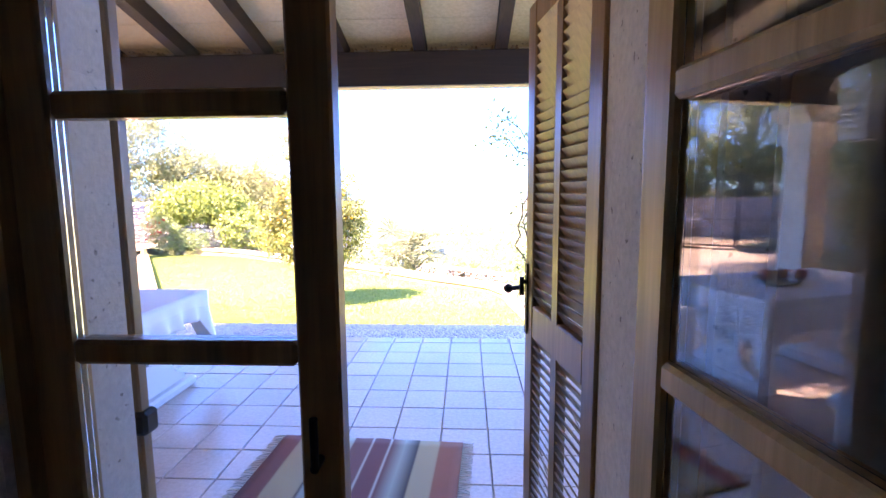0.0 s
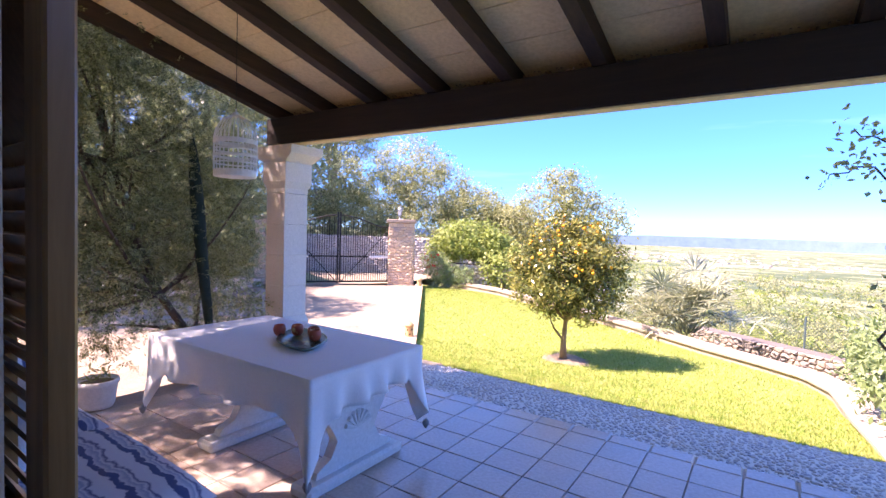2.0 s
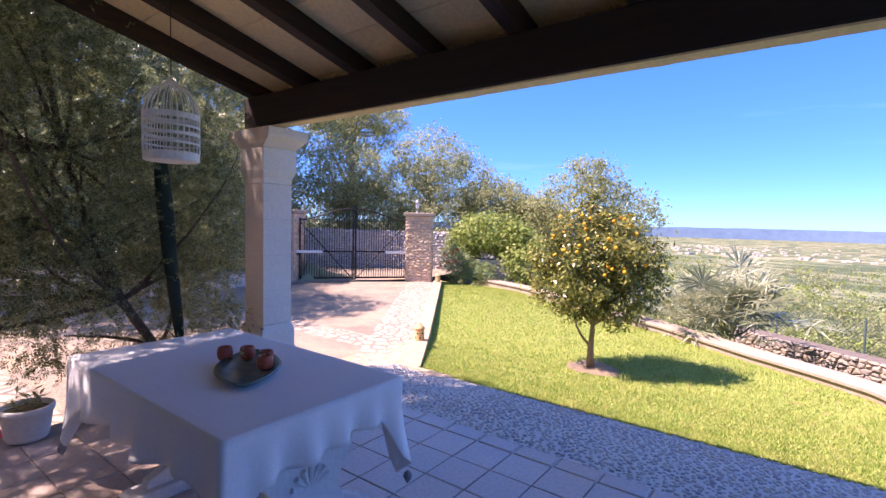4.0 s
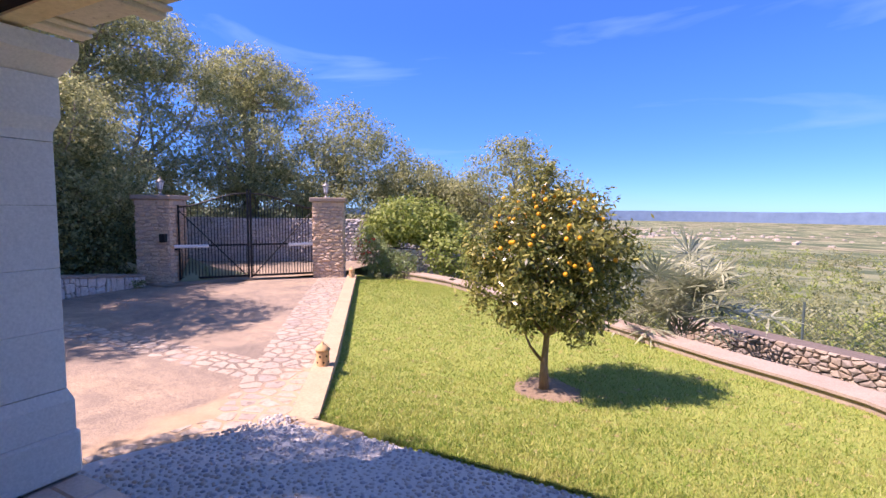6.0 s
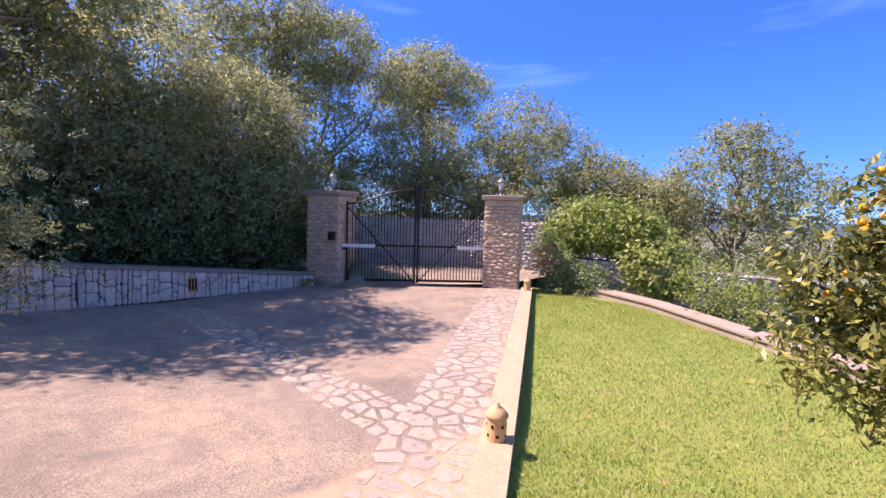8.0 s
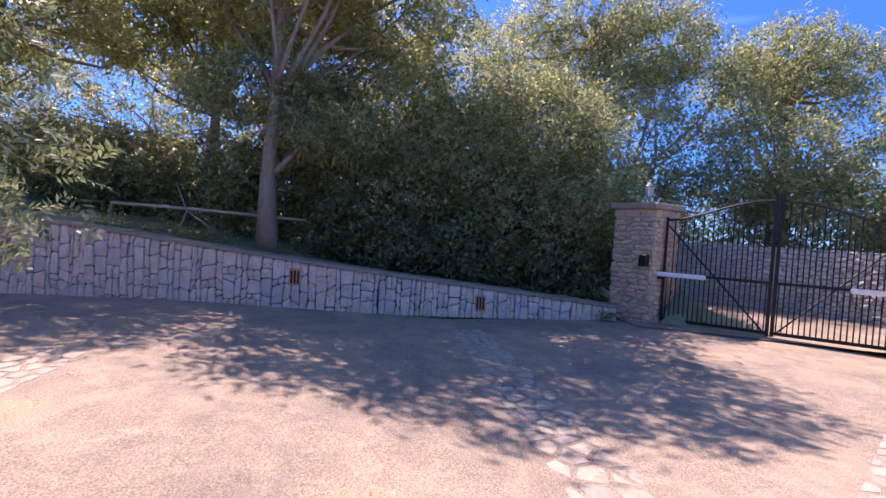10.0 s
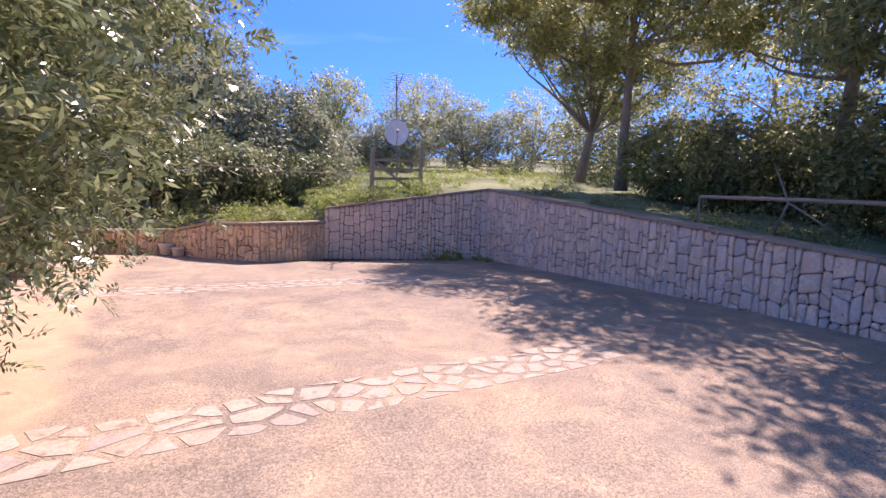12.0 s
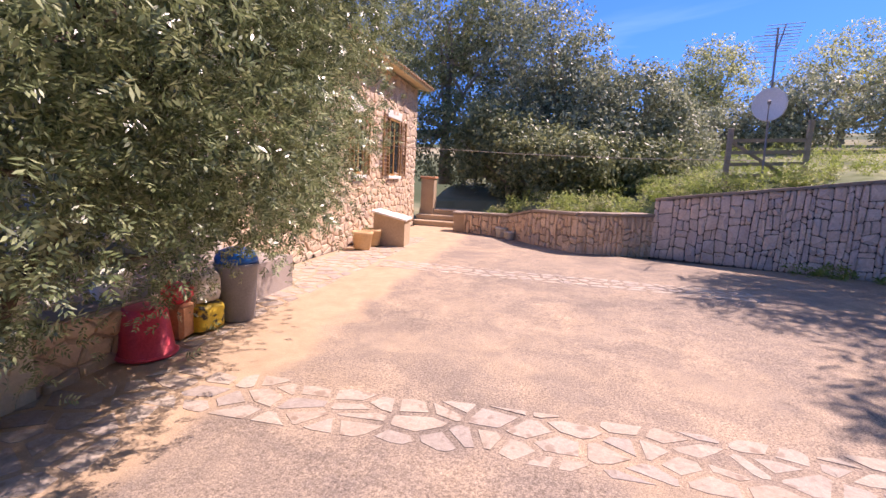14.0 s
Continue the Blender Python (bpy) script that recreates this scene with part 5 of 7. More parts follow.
GATE_TREES = [
    ((-16.2, 21.6, -0.5), [(-16.2, 21.6, 4.9, 2.0, 2.0, 1.6), (-15.2, 22.2, 3.6, 2.2, 2.0, 1.6), (-17.5, 21.0, 3.2, 2.0, 2.0, 1.8), (-16.0, 21.4, 1.8, 2.6, 2.2, 1.6)], M_LEAF_SILVER),
    ((-12.9, 23.4, -0.6), [(-13.2, 23.2, 2.6, 2.0, 1.8, 1.3), (-12.3, 23.9, 1.5, 1.8, 1.8, 1.4), (-11.0, 24.0, 1.6, 1.3, 1.5, 1.3)], M_LEAF_SILVER),
    ((-18.5, 17.8, -0.4), [(-18.5, 17.8, 3.6, 2.0, 2.0, 1.7), (-19.5, 16.8, 2.2, 1.9, 1.9, 1.7), (-17.4, 18.6, 2.0, 1.8, 1.8, 1.5)], M_LEAF_SILVER),
    ((-20.5, 13.6, -0.1), [(-20.3, 14.6, 7.6, 1.9, 1.9, 1.4), (-20.3, 17.0, 6.0, 1.7, 1.7, 1.3), (-20.2, 13.6, 4.2, 2.0, 2.0, 2.2), (-20.0, 12.2, 2.2, 1.8, 1.8, 1.7), (-21.0, 15.0, 2.4, 1.8, 1.8, 1.6)], M_LEAF_SILVER),
]
for i, (base, lobes, mat) in enumerate(GATE_TREES):
    b = np.array(base)
    tree("evergreen_oak", WOODS, "tree", [base, tuple(b + (0.1, 0, 1.2)), tuple(b + (0, 0.1, 2.4))], 0.16, lobes, 28000, (0.145, 0.062), mat, 10 + i, clump=0.36, per=24, group="wood behind the gate")
PINE = "tall Aleppo pine with an open grey-green crown"
PINES = [
    ([(-15.05, 3.7, 0.55), (-15.1, 3.65, 2.0), (-15.05, 3.75, 3.6), (-14.95, 3.8, 5.2), (-14.8, 3.9, 6.6)], 0.17,
     [(-14.7, 3.9, 7.3, 1.9, 2.0, 1.1), (-14.2, 5.6, 6.9, 1.6, 1.7, 1.0), (-15.9, 3.6, 5.9, 1.9, 2.1, 1.2), (-16.2, 5.9, 6.2, 1.8, 1.8, 1.3), (-15.3, 1.9, 6.6, 1.8, 1.5, 1.2), (-15.7, 3.2, 3.8, 1.3, 1.5, 0.7), (-14.9, 4.9, 2.9, 0.8, 0.9, 0.45)], 34000),
    ([(-18.68, -4.06, 1.6), (-18.6, -4.0, 3.5), (-18.3, -3.7, 5.5), (-18.0, -3.5, 7.0)], 0.16,
     [(-15.3, -5.1, 7.3, 1.4, 1.4, 0.7), (-15.5, -1.8, 7.0, 1.4, 1.5, 0.8), (-17.2, -3.2, 7.6, 1.9, 1.9, 1.2), (-16.4, -1.8, 7.0, 1.7, 1.7, 1.2), (-18.9, -3.6, 6.2, 2.0, 2.0, 1.3), (-17.6, -0.6, 6.0, 1.8, 1.8, 1.2)], 24000),
    ([(-18.6, -5.7, 1.9), (-18.9, -5.6, 3.5), (-19.4, -5.5, 5.4)], 0.15,
     [(-18.4, -6.2, 6.8, 2.0, 1.8, 1.1), (-16.6, -6.1, 6.6, 1.5, 1.4, 0.8), (-15.3, -6.4, 7.0, 1.1, 1.0, 0.5), (-19.5, -5.2, 5.2, 1.8, 1.8, 1.1)], 20000),
    ([(-22.5, 13.0, 0.3), (-22.4, 12.9, 3.0), (-22.0, 13.2, 6.0), (-21.9, 13.4, 8.2)], 0.22,
     [(-22.0, 12.8, 9.3, 2.4, 2.4, 1.5), (-21.2, 15.3, 8.0, 2.0, 2.0, 1.3), (-23.5, 11.0, 8.0, 2.2, 2.2, 1.5), (-22.3, 13.4, 6.4, 2.3, 2.6, 1.2)], 24000),
    ([(-20.8, 20.4, -0.2), (-20.7, 20.3, 3.0), (-20.6, 20.2, 6.5)], 0.19,
     [(-20.2, 18.8, 7.7, 1.7, 1.7, 1.0), (-19.8, 20.2, 6.2, 1.6, 1.6, 1.1), (-20.6, 20.2, 8.2, 1.7, 1.7, 1.0), (-19.6, 21.3, 7.4, 1.5, 1.5, 0.9), (-21.6, 19.2, 7.2, 1.6, 1.6, 1.0)], 14000),
    ([(-19.5, 1.0, 1.3), (-19.6, 1.1, 4.0), (-19.4, 1.0, 6.5)], 0.17,
     [(-19.0, 1.2, 7.6, 2.2, 2.2, 1.4), (-18.0, 2.8, 6.6, 1.9, 1.9, 1.2), (-19.6, -0.4, 6.2, 2.0, 2.0, 1.3)], 22000),
]
for i, (trunk, r, lobes, n) in enumerate(PINES):
    tree("pine_tree", PINE, "tree", trunk, r, lobes, int(n * 1.25), (0.19, 0.05), M_LEAF_PINE, 30 + i, clump=0.32, per=26, limbs=26, group="pines above the wall", hollow=0.45)
SHADE = [
    ((-16.6, 6.3, 0.35), [(-16.6, 6.5, 1.9, 1.5, 1.8, 1.4), (-16.9, 6.2, 3.8, 1.7, 2.0, 1.5), (-16.3, 7.8, 2.6, 1.4, 1.5, 1.6)]),
    ((-16.3, 9.4, 0.05), [(-16.2, 9.3, 1.7, 1.4, 1.6, 1.5), (-16.6, 9.5, 3.5, 1.7, 1.8, 1.6), (-16.2, 10.8, 2.2, 1.2, 1.2, 1.6)]),
    ((-18.4, 8.2, 0.4), [(-18.4, 8.2, 4.6, 2.2, 2.4, 2.0), (-18.2, 10.4, 3.8, 2.0, 2.0, 1.8), (-18.3, 5.6, 4.6, 1.9, 2.0, 1.8)]),
    ((-17.4, 3.2, 0.9), [(-17.6, 3.0, 2.0, 1.2, 1.6, 1.2), (-17.8, 4.4, 3.4, 1.4, 1.5, 1.4)]),
    ((-18.2, -0.8, 1.2), [(-18.4, -0.6, 2.2, 1.2, 1.6, 1.0), (-18.6, -2.4, 2.5, 1.0, 1.4, 0.9)]),
    ((-21.0, 4.6, 1.0), [(-21.0, 4.6, 4.0, 2.2, 2.6, 2.6), (-21.4, 1.2, 3.6, 2.0, 2.6, 2.2), (-21.4, 8.4, 4.0, 2.2, 2.6, 2.8)]),
    ((-24.0, -2.5, 1.9), [(-24.0, -2.5, 4.4, 2.2, 3.0, 2.6), (-24.4, -7.5, 4.6, 2.2, 3.0, 2.4), (-25.0, 3.0, 4.6, 2.2, 3.0, 2.6)]),
    ((-27.0, 11.0, 1.0), [(-27.0, 9.0, 3.6, 2.4, 3.0, 3.2), (-27.0, 14.0, 3.4, 2.4, 3.0, 3.2), (-28.0, 4.5, 3.8, 2.4, 3.0, 3.2)]),
]
for i, (base, lobes) in enumerate(SHADE):
    b = np.array(base)
    tree("evergreen_oak", "bushy evergreen oak behind the retaining wall", "tree", [base, tuple(b + (0.1, 0.05, 0.9)), tuple(b + (0, 0.15, 1.9))], 0.12, lobes, 34000 if i < 3 else 11000, (0.12, 0.05) if i < 3 else (0.15, 0.065), M_LEAF_SILVER if i < 3 else M_LEAF_OAK, 50 + i, clump=0.3, per=26, limbs=24, group="wood behind the wall")
SOUTH_TREES = [
    ((-3.4, -15.2, 0.7), [(-3.2, -15.4, 7.4, 2.6, 2.2, 2.6), (-5.2, -15.6, 6.2, 2.4, 2.0, 2.6), (-5.4, -15.2, 3.4, 2.2, 2.0, 2.0), (-2.0, -14.0, 3.6, 2.0, 2.0, 2.2), (-4.0, -13.6, 2.2, 1.8, 1.6, 1.6)], M_LEAF_HOLM, 26000),
    ((-7.6, -13.8, 0.6), [(-7.2, -14.0, 5.6, 2.2, 2.0, 2.2), (-8.4, -14.2, 4.2, 2.0, 1.8, 1.8), (-6.2, -13.0, 2.6, 1.9, 1.7, 1.8), (-8.8, -13.2, 2.8, 1.8, 1.7, 1.9)], M_LEAF_GREYOLIVE, 24000),
    ((-10.4, -12.2, 0.8), [(-10.4, -12.4, 3.4, 1.9, 1.7, 1.6), (-9.4, -11.2, 2.0, 1.6, 1.4, 1.3), (-11.4, -12.0, 2.2, 1.4, 1.3, 1.3)], M_LEAF_GREYOLIVE, 20000),
    ((-8.6, -8.6, 0.3), [(-8.6, -8.7, 1.6, 0.9, 0.8, 0.7), (-8.0, -8.9, 1.2, 0.6, 0.6, 0.5)], M_LEAF_HOLM, 5000),
    ((-9.3, -9.4, 0.6), [(-9.2, -9.6, 1.5, 1.2, 0.9, 0.9), (-7.7, -9.9, 1.6, 1.1, 0.9, 1.0), (-10.6, -9.6, 1.5, 0.9, 0.8, 0.8)], M_LEAF_HOLM, 12000),
    ((-6.6, -10.6, 0.5), [(-6.6, -10.8, 1.8, 1.1, 0.9, 1.2), (-5.6, -11.4, 2.2, 1.0, 0.9, 1.3)], M_LEAF_HOLM, 9000),
    ((-15.6, -22.0, 2.0), [(-15.6, -22.2, 6.4, 2.0, 2.0, 2.0), (-14.4, -21.6, 5.6, 1.6, 1.6, 1.4)], M_LEAF_PINE, 9000),
    ((-17.8, -17.4, 2.2), [(-17.8, -17.4, 4.4, 1.8, 1.8, 1.5), (-16.4, -16.6, 3.6, 1.4, 1.4, 1.3)], M_LEAF_GREYOLIVE, 9000),
    ((-21.0, -16.4, 2.6), [(-21.0, -16.4, 4.6, 1.8, 1.8, 1.6), (-22.6, -14.6, 4.4, 1.7, 1.7, 1.6)], M_LEAF_GREYOLIVE, 9000),
    ((-22.4, -24.0, 3.0), [(-22.4, -24.0, 7.4, 2.6, 2.6, 2.2), (-24.4, -22.6, 6.4, 2.2, 2.2, 2.0)], M_LEAF_PINE, 10000),
    ((-13.4, -16.5, 1.6), [(-13.4, -16.5, 3.0, 1.6, 1.5, 1.3), (-14.8, -17.8, 3.4, 1.5, 1.5, 1.3)], M_LEAF_GREYOLIVE, 8000),
    ((-27.5, -2.5, 2.0), [(-27.5, -1.5, 5.0, 2.4, 3.0, 2.6), (-26.0, -6.5, 4.6, 2.2, 2.8, 2.4), (-23.5, -9.5, 4.0, 2.0, 2.2, 2.0), (-21.0, -7.6, 3.2, 1.6, 1.8, 1.3)], M_LEAF_HOLM, 16000),
    ((-27.0, -18.0, 3.0), [(-27.0, -18.0, 6.0, 2.6, 2.6, 2.4), (-27.4, -13.0, 5.4, 2.4, 2.6, 2.4)], M_LEAF_PINE, 9000),
    ((0.5, -17.5, 0.7), [(0.5, -17.5, 5.6, 2.6, 2.4, 3.0), (-1.2, -19.0, 7.6, 2.6, 2.4, 2.4)], M_LEAF_HOLM, 12000),
]
for i, (base, lobes, mat, n) in enumerate(SOUTH_TREES):
    b = np.array(base)
    h = lobes[0][2] - base[2]
    tree("wild_olive" if mat is M_LEAF_GREYOLIVE else "evergreen_oak" if mat is M_LEAF_HOLM else "pine_tree", "grey-green tree on the slope above the far wall", "tree",
         [base, tuple(b + (0.1, 0.05, h * 0.35)), tuple(b + (0, 0.1, h * 0.75))], 0.1 + 0.02 * h, lobes, int(n * 1.3), (0.155, 0.07), mat, 80 + i, clump=0.34, per=24, hollow=0.4, limbs=24, group="trees on the far slope")


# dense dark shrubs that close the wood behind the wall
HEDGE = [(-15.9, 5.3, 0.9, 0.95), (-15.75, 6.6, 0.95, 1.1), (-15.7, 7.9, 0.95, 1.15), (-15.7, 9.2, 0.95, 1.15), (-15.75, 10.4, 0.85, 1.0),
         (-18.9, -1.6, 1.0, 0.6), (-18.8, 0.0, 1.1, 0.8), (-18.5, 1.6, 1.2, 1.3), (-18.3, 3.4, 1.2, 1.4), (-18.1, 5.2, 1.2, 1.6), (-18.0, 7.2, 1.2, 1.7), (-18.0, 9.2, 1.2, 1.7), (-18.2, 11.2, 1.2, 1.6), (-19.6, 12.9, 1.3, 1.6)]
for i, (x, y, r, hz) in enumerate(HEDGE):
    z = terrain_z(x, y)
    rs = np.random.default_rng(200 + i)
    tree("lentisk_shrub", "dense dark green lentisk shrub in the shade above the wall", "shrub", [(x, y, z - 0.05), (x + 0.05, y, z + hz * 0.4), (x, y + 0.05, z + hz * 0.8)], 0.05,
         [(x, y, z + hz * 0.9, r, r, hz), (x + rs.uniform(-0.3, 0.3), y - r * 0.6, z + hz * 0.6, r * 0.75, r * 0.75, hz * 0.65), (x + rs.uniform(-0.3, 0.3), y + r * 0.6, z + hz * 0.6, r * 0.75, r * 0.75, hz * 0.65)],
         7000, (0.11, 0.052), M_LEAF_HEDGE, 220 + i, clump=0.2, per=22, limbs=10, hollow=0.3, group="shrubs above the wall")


# low shrubs as loose growth
def shrub_cloud(name, label, spots, n_each, leaf, mat, seed, parent=None, flat=0.7):
    rs = np.random.default_rng(seed)
    ps = []
    for (x, y, z, r), n in spots:
        lob = [(x + rs.normal() * r * 0.4, y + rs.normal() * r * 0.4, z + r * flat * 0.5, r, r, r * flat) for _ in range(3)]
        sc = max(1.0, r / 0.6)
        pts, out, _ = crown_points(lob, n, rs, 0.24 * r, 14, 0.3)
        ps.append(leaf_quads(pts, leaf[0] * sc, leaf[1] * sc, rs, out))
    ob = part_me(name, quads_mesh(name, np.concatenate(ps), mat), parent)
    return tagged(ob, label, "shrubs", kind="stuff")


rng = random.Random(9)
near_spots = [((rng.uniform(-16.2, -14.9), rng.uniform(-4, 10), 0, rng.uniform(0.15, 0.35)), 160) for _ in range(46)]
near_spots = [((x, y, terrain_z(x, y), r), n) for (x, y, z, r), n in near_spots]
near_spots += [((x, y, terrain_z(x, y), rng.uniform(0.5, 0.9)), 420) for x, y in [(rng.uniform(-19.5, -17.0), rng.uniform(1.5, 11.0)) for _ in range(30)]]
shrub_cloud("undergrowth", "low leafy undergrowth and litter above the wall", near_spots, 0, (0.06, 0.025), M_LEAF_OAK, 101)
sp = []
for _ in range(60):
    x, y = rng.uniform(-14, -5), rng.uniform(-9.5, -5.6)
    if y < south_y(x) - 0.45:
        sp.append(((x, y, terrain_z(x, y), rng.uniform(0.15, 0.4)), 220))
for _ in range(150):
    x, y = rng.uniform(-22, -8), rng.uniform(-15, -6.0)
    sp.append(((x, y, terrain_z(x, y), rng.uniform(0.2, 0.6)), 160))
shrub_cloud("meadow_growth", "fresh green weeds and grass above the far wall", sp, 0, (0.09, 0.02), M_LEAF_LIME, 102)
shrub_cloud("weeds", "low green weeds at the foot of the wall", [((-13.1, -4.25, -0.41, 0.3), 420), ((-12.6, -4.5, -0.41, 0.25), 320), ((-13.6, -4.0, -0.41, 0.22), 260)], 0, (0.07, 0.025), M_LEAF_LIME, 103, flat=0.5)
shrub_cloud("weeds", "tufts of weeds at the gate pillar", [((-14.2, 10.6, -0.5, 0.22), 260), ((-10.2, 15.9, -0.62, 0.3), 300), ((-9.4, 15.9, -0.62, 0.25), 260)], 0, (0.07, 0.025), M_LEAF_OAK, 104, flat=0.6)
sp = []
for _ in range(1500):
    d = 5 * (240 ** rng.random())
    a = math.radians(rng.uniform(-42, 62))
    x, y = -1.0 - d * math.sin(a), 11.5 + d * math.cos(a)
    if y < 16.5 and x < 1.2 and y < 11.5 + 0.6 * (1.2 - x) + 1.8:
        continue
    if x < -8.5 and (x + 8.5) * 0.76 + (y - 17) * 0.65 < 0:
        continue
    if math.hypot(x + 1.6, y - 13.1) < 3.0 or (-3.2 < x < 3 and y < 14.5):
        continue
    r = rng.uniform(0.35, 1.1) * (0.8 + min(d, 260) / 60)
    sp.append(((x, y, terrain_z(x, y) - 0.1, r), int(85 + 4400 / (d + 14))))
third = len(sp) // 3
shrub_cloud("scrub", "grey-green scrub on the slope below the garden", sp[:third], 0, (0.13, 0.05), M_LEAF_SILVER, 105)
shrub_cloud("scrub", "green scrub on the slope below the garden", sp[third:2 * third], 0, (0.13, 0.05), M_LEAF_OAK, 106)
shrub_cloud("scrub", "light green scrub on the slope below the garden", sp[2 * third:], 0, (0.13, 0.05), M_LEAF_LIME, 107)
sp = []
for _ in range(70):
    x = rng.uniform(-13.6, -6.4)
    y = south_y(x) - rng.uniform(0.6, 2.2)
    sp.append(((x, y, terrain_z(x, y), rng.uniform(0.18, 0.42)), 200))
shrub_cloud("undergrowth", "low mixed green growth along the top of the far wall", sp[:40], 0, (0.07, 0.022), M_LEAF_OAK, 108)
shrub_cloud("undergrowth", "fresh green tufts along the top of the far wall", sp[40:], 0, (0.10, 0.02), M_LEAF_LIME, 109)
# bushes close behind the lawn wall
M_LEAF_GARDEN = leaf_mat("laurel_leaf", (0.10, 0.15, 0.05), (0.24, 0.33, 0.12), (0.42, 0.50, 0.24), 0.35, 0.35)
tree("garden_bush", "glossy green bush beyond the lawn wall", "bush", [(1.75, 7.6, -0.95), (1.7, 7.6, -0.4), (1.7, 7.6, 0.0)], 0.03, [(1.75, 7.5, 0.15, 0.6, 0.7, 0.65), (1.55, 8.2, -0.1, 0.5, 0.5, 0.5), (1.75, 7.0, 0.6, 0.4, 0.4, 0.4)], 3600, (0.12, 0.042), M_LEAF_GARDEN, 110, clump=0.15, per=16)
tree("garden_bush", "glossy green bush beyond the lawn wall", "bush", [(2.0, 10.9, -1.3), (2.0, 10.9, -0.6), (2.0, 10.9, -0.1)], 0.03, [(2.0, 10.9, -0.2, 0.75, 0.75, 0.7), (1.6, 10.2, -0.5, 0.5, 0.5, 0.45)], 3600, (0.12, 0.042), M_LEAF_GARDEN, 111, clump=0.17, per=16)
tree("garden_bush", "yellowish shrub behind the lawn wall", "bush", [(-6.3, 15.9, -0.9), (-6.3, 15.9, -0.4), (-6.3, 15.9, -0.1)], 0.03, [(-6.3, 15.9, 0.0, 0.9, 0.7, 0.5), (-5.6, 15.6, -0.2, 0.6, 0.5, 0.4)], 4000, (0.08, 0.035), M_LEAF_LIME, 112, clump=0.17, per=16)

M_PETAL = surface("red_petal", (0.55, 0.03, 0.03), (0.70, 0.07, 0.05), 9, 60, 0.6, 0.1)
flower_bush = tree("flowering_shrub", "leafy green shrub with a few red flowers beside the gate pillar", "shrub", [(-10.55, 16.1, -0.75), (-10.55, 16.1, -0.3), (-10.5, 16.15, 0.1)], 0.03,
                   [(-10.5, 16.2, 0.1, 0.55, 0.45, 0.6), (-10.9, 16.3, 0.5, 0.45, 0.4, 0.5), (-10.1, 16.3, -0.15, 0.5, 0.4, 0.45), (-9.6, 16.45, -0.2, 0.5, 0.35, 0.4)], 7000, (0.07, 0.032), M_LEAF_GARDEN, 113, clump=0.15, per=18)
rs = np.random.default_rng(61)
for i in range(16):
    c = np.array((rs.uniform(-0.45, 0.35), -0.35 + rs.normal() * 0.12, rs.uniform(0.5, 1.5)))
    part_me("flower", quads_mesh("flower", leaf_quads(np.repeat(c[None], 7, 0), 0.055, 0.045, rs), M_PETAL), flower_bush, "small red flower")


def fan_palm(x, y, z, n, seed):
    rs = np.random.default_rng(seed)
    t = holder("fan_palm", "clump of grey-green dwarf fan palm behind the lawn wall", "palm", (x, y, z))
    for i in range(n):
        a = rs.uniform(0, 2 * math.pi)
        el = rs.uniform(-0.05, 1.25)
        ln = rs.uniform(0.55, 1.15)
        base = np.array((rs.normal() * 0.32, rs.normal() * 0.32, rs.uniform(0.15, 0.6)))
        d = np.array((math.cos(a) * math.cos(el), math.sin(a) * math.cos(el), math.sin(el)))
        hub = base + d * ln
        side = np.cross(d, (0, 0, 1.0))
        side /= np.linalg.norm(side) + 1e-6
        upv = np.cross(side, d)
        q = []
        for k in range(17):
            b = math.radians(-115 + 230 * k / 16)
            dr = d * math.cos(b) + side * math.sin(b) + upv * 0.12 * rs.normal()
            L = rs.uniform(0.48, 0.64)
            w = np.cross(dr, upv)
            w /= np.linalg.norm(w) + 1e-6
            tip = hub + dr * L + np.array((0, 0, -0.06))
            mid = hub + dr * L * 0.5
            q.append([hub, mid + w * 0.026, tip, mid - w * 0.026])
        f = part_me("frond", quads_mesh("frond", np.array(q), M_LEAF_PALM), t)
        v, fc = tube([base * 0.4, base, hub], [0.012, 0.009, 0.006], 5)
        part_me("stalk", mesh_from("stalk", v, fc, [M_LEAF_PALM], True), f)
    return t


fan_palm(-1.35, 12.9, -0.75, 56, 5)
fan_palm(-2.1, 13.4, -0.85, 26, 6)

# climber on the east pillar
vine = holder("climbing_plant", "thin climbing rose with sparse leaves on the porch pillar", "climber", (0.99, 4.72, -0.12))
rs = np.random.default_rng(12)
STEMS = [[(0.0, 0, 0), (-0.02, 0.02, 0.55), (-0.22, 0.05, 1.35), (-0.1, 0.02, 1.7), (0.1, -0.02, 2.1)],
         [(-0.05, 0.02, 0.5), (-0.3, 0.06, 1.1), (-0.25, 0.02, 1.5), (0.02, 0, 1.9), (-0.3, 0, 2.3), (-0.5, 0.05, 2.45)],
         [(0.0, 0, 0.9), (0.05, 0.0, 1.5), (-0.15, -0.03, 2.0), (-0.45, 0, 2.2), (-0.62, 0, 2.12)],
         [(0.0, 0, 1.6), (0.18, -0.06, 1.75), (0.35, -0.3, 1.95)], [(0.0, 0, 1.9), (0.2, -0.05, 1.6), (0.34, -0.28, 1.5)]]
lq = []
for st in STEMS:
    p = [np.array(q, float) for q in st]
    dense = [p[i] + (p[i + 1] - p[i]) * t + rs.normal(size=3) * 0.02 for i in range(len(p) - 1) for t in np.linspace(0, 1, 5)[:-1]] + [p[-1]]
    v, fc = tube(dense, list(np.linspace(0.012, 0.004, len(dense))), 6)
    part_me("stem", mesh_from("stem", v, fc, [M_BARKWARM], True), vine)
    lq.append(np.array(dense)[rs.integers(2, len(dense), 120)] + rs.normal(size=(120, 3)) * 0.06)
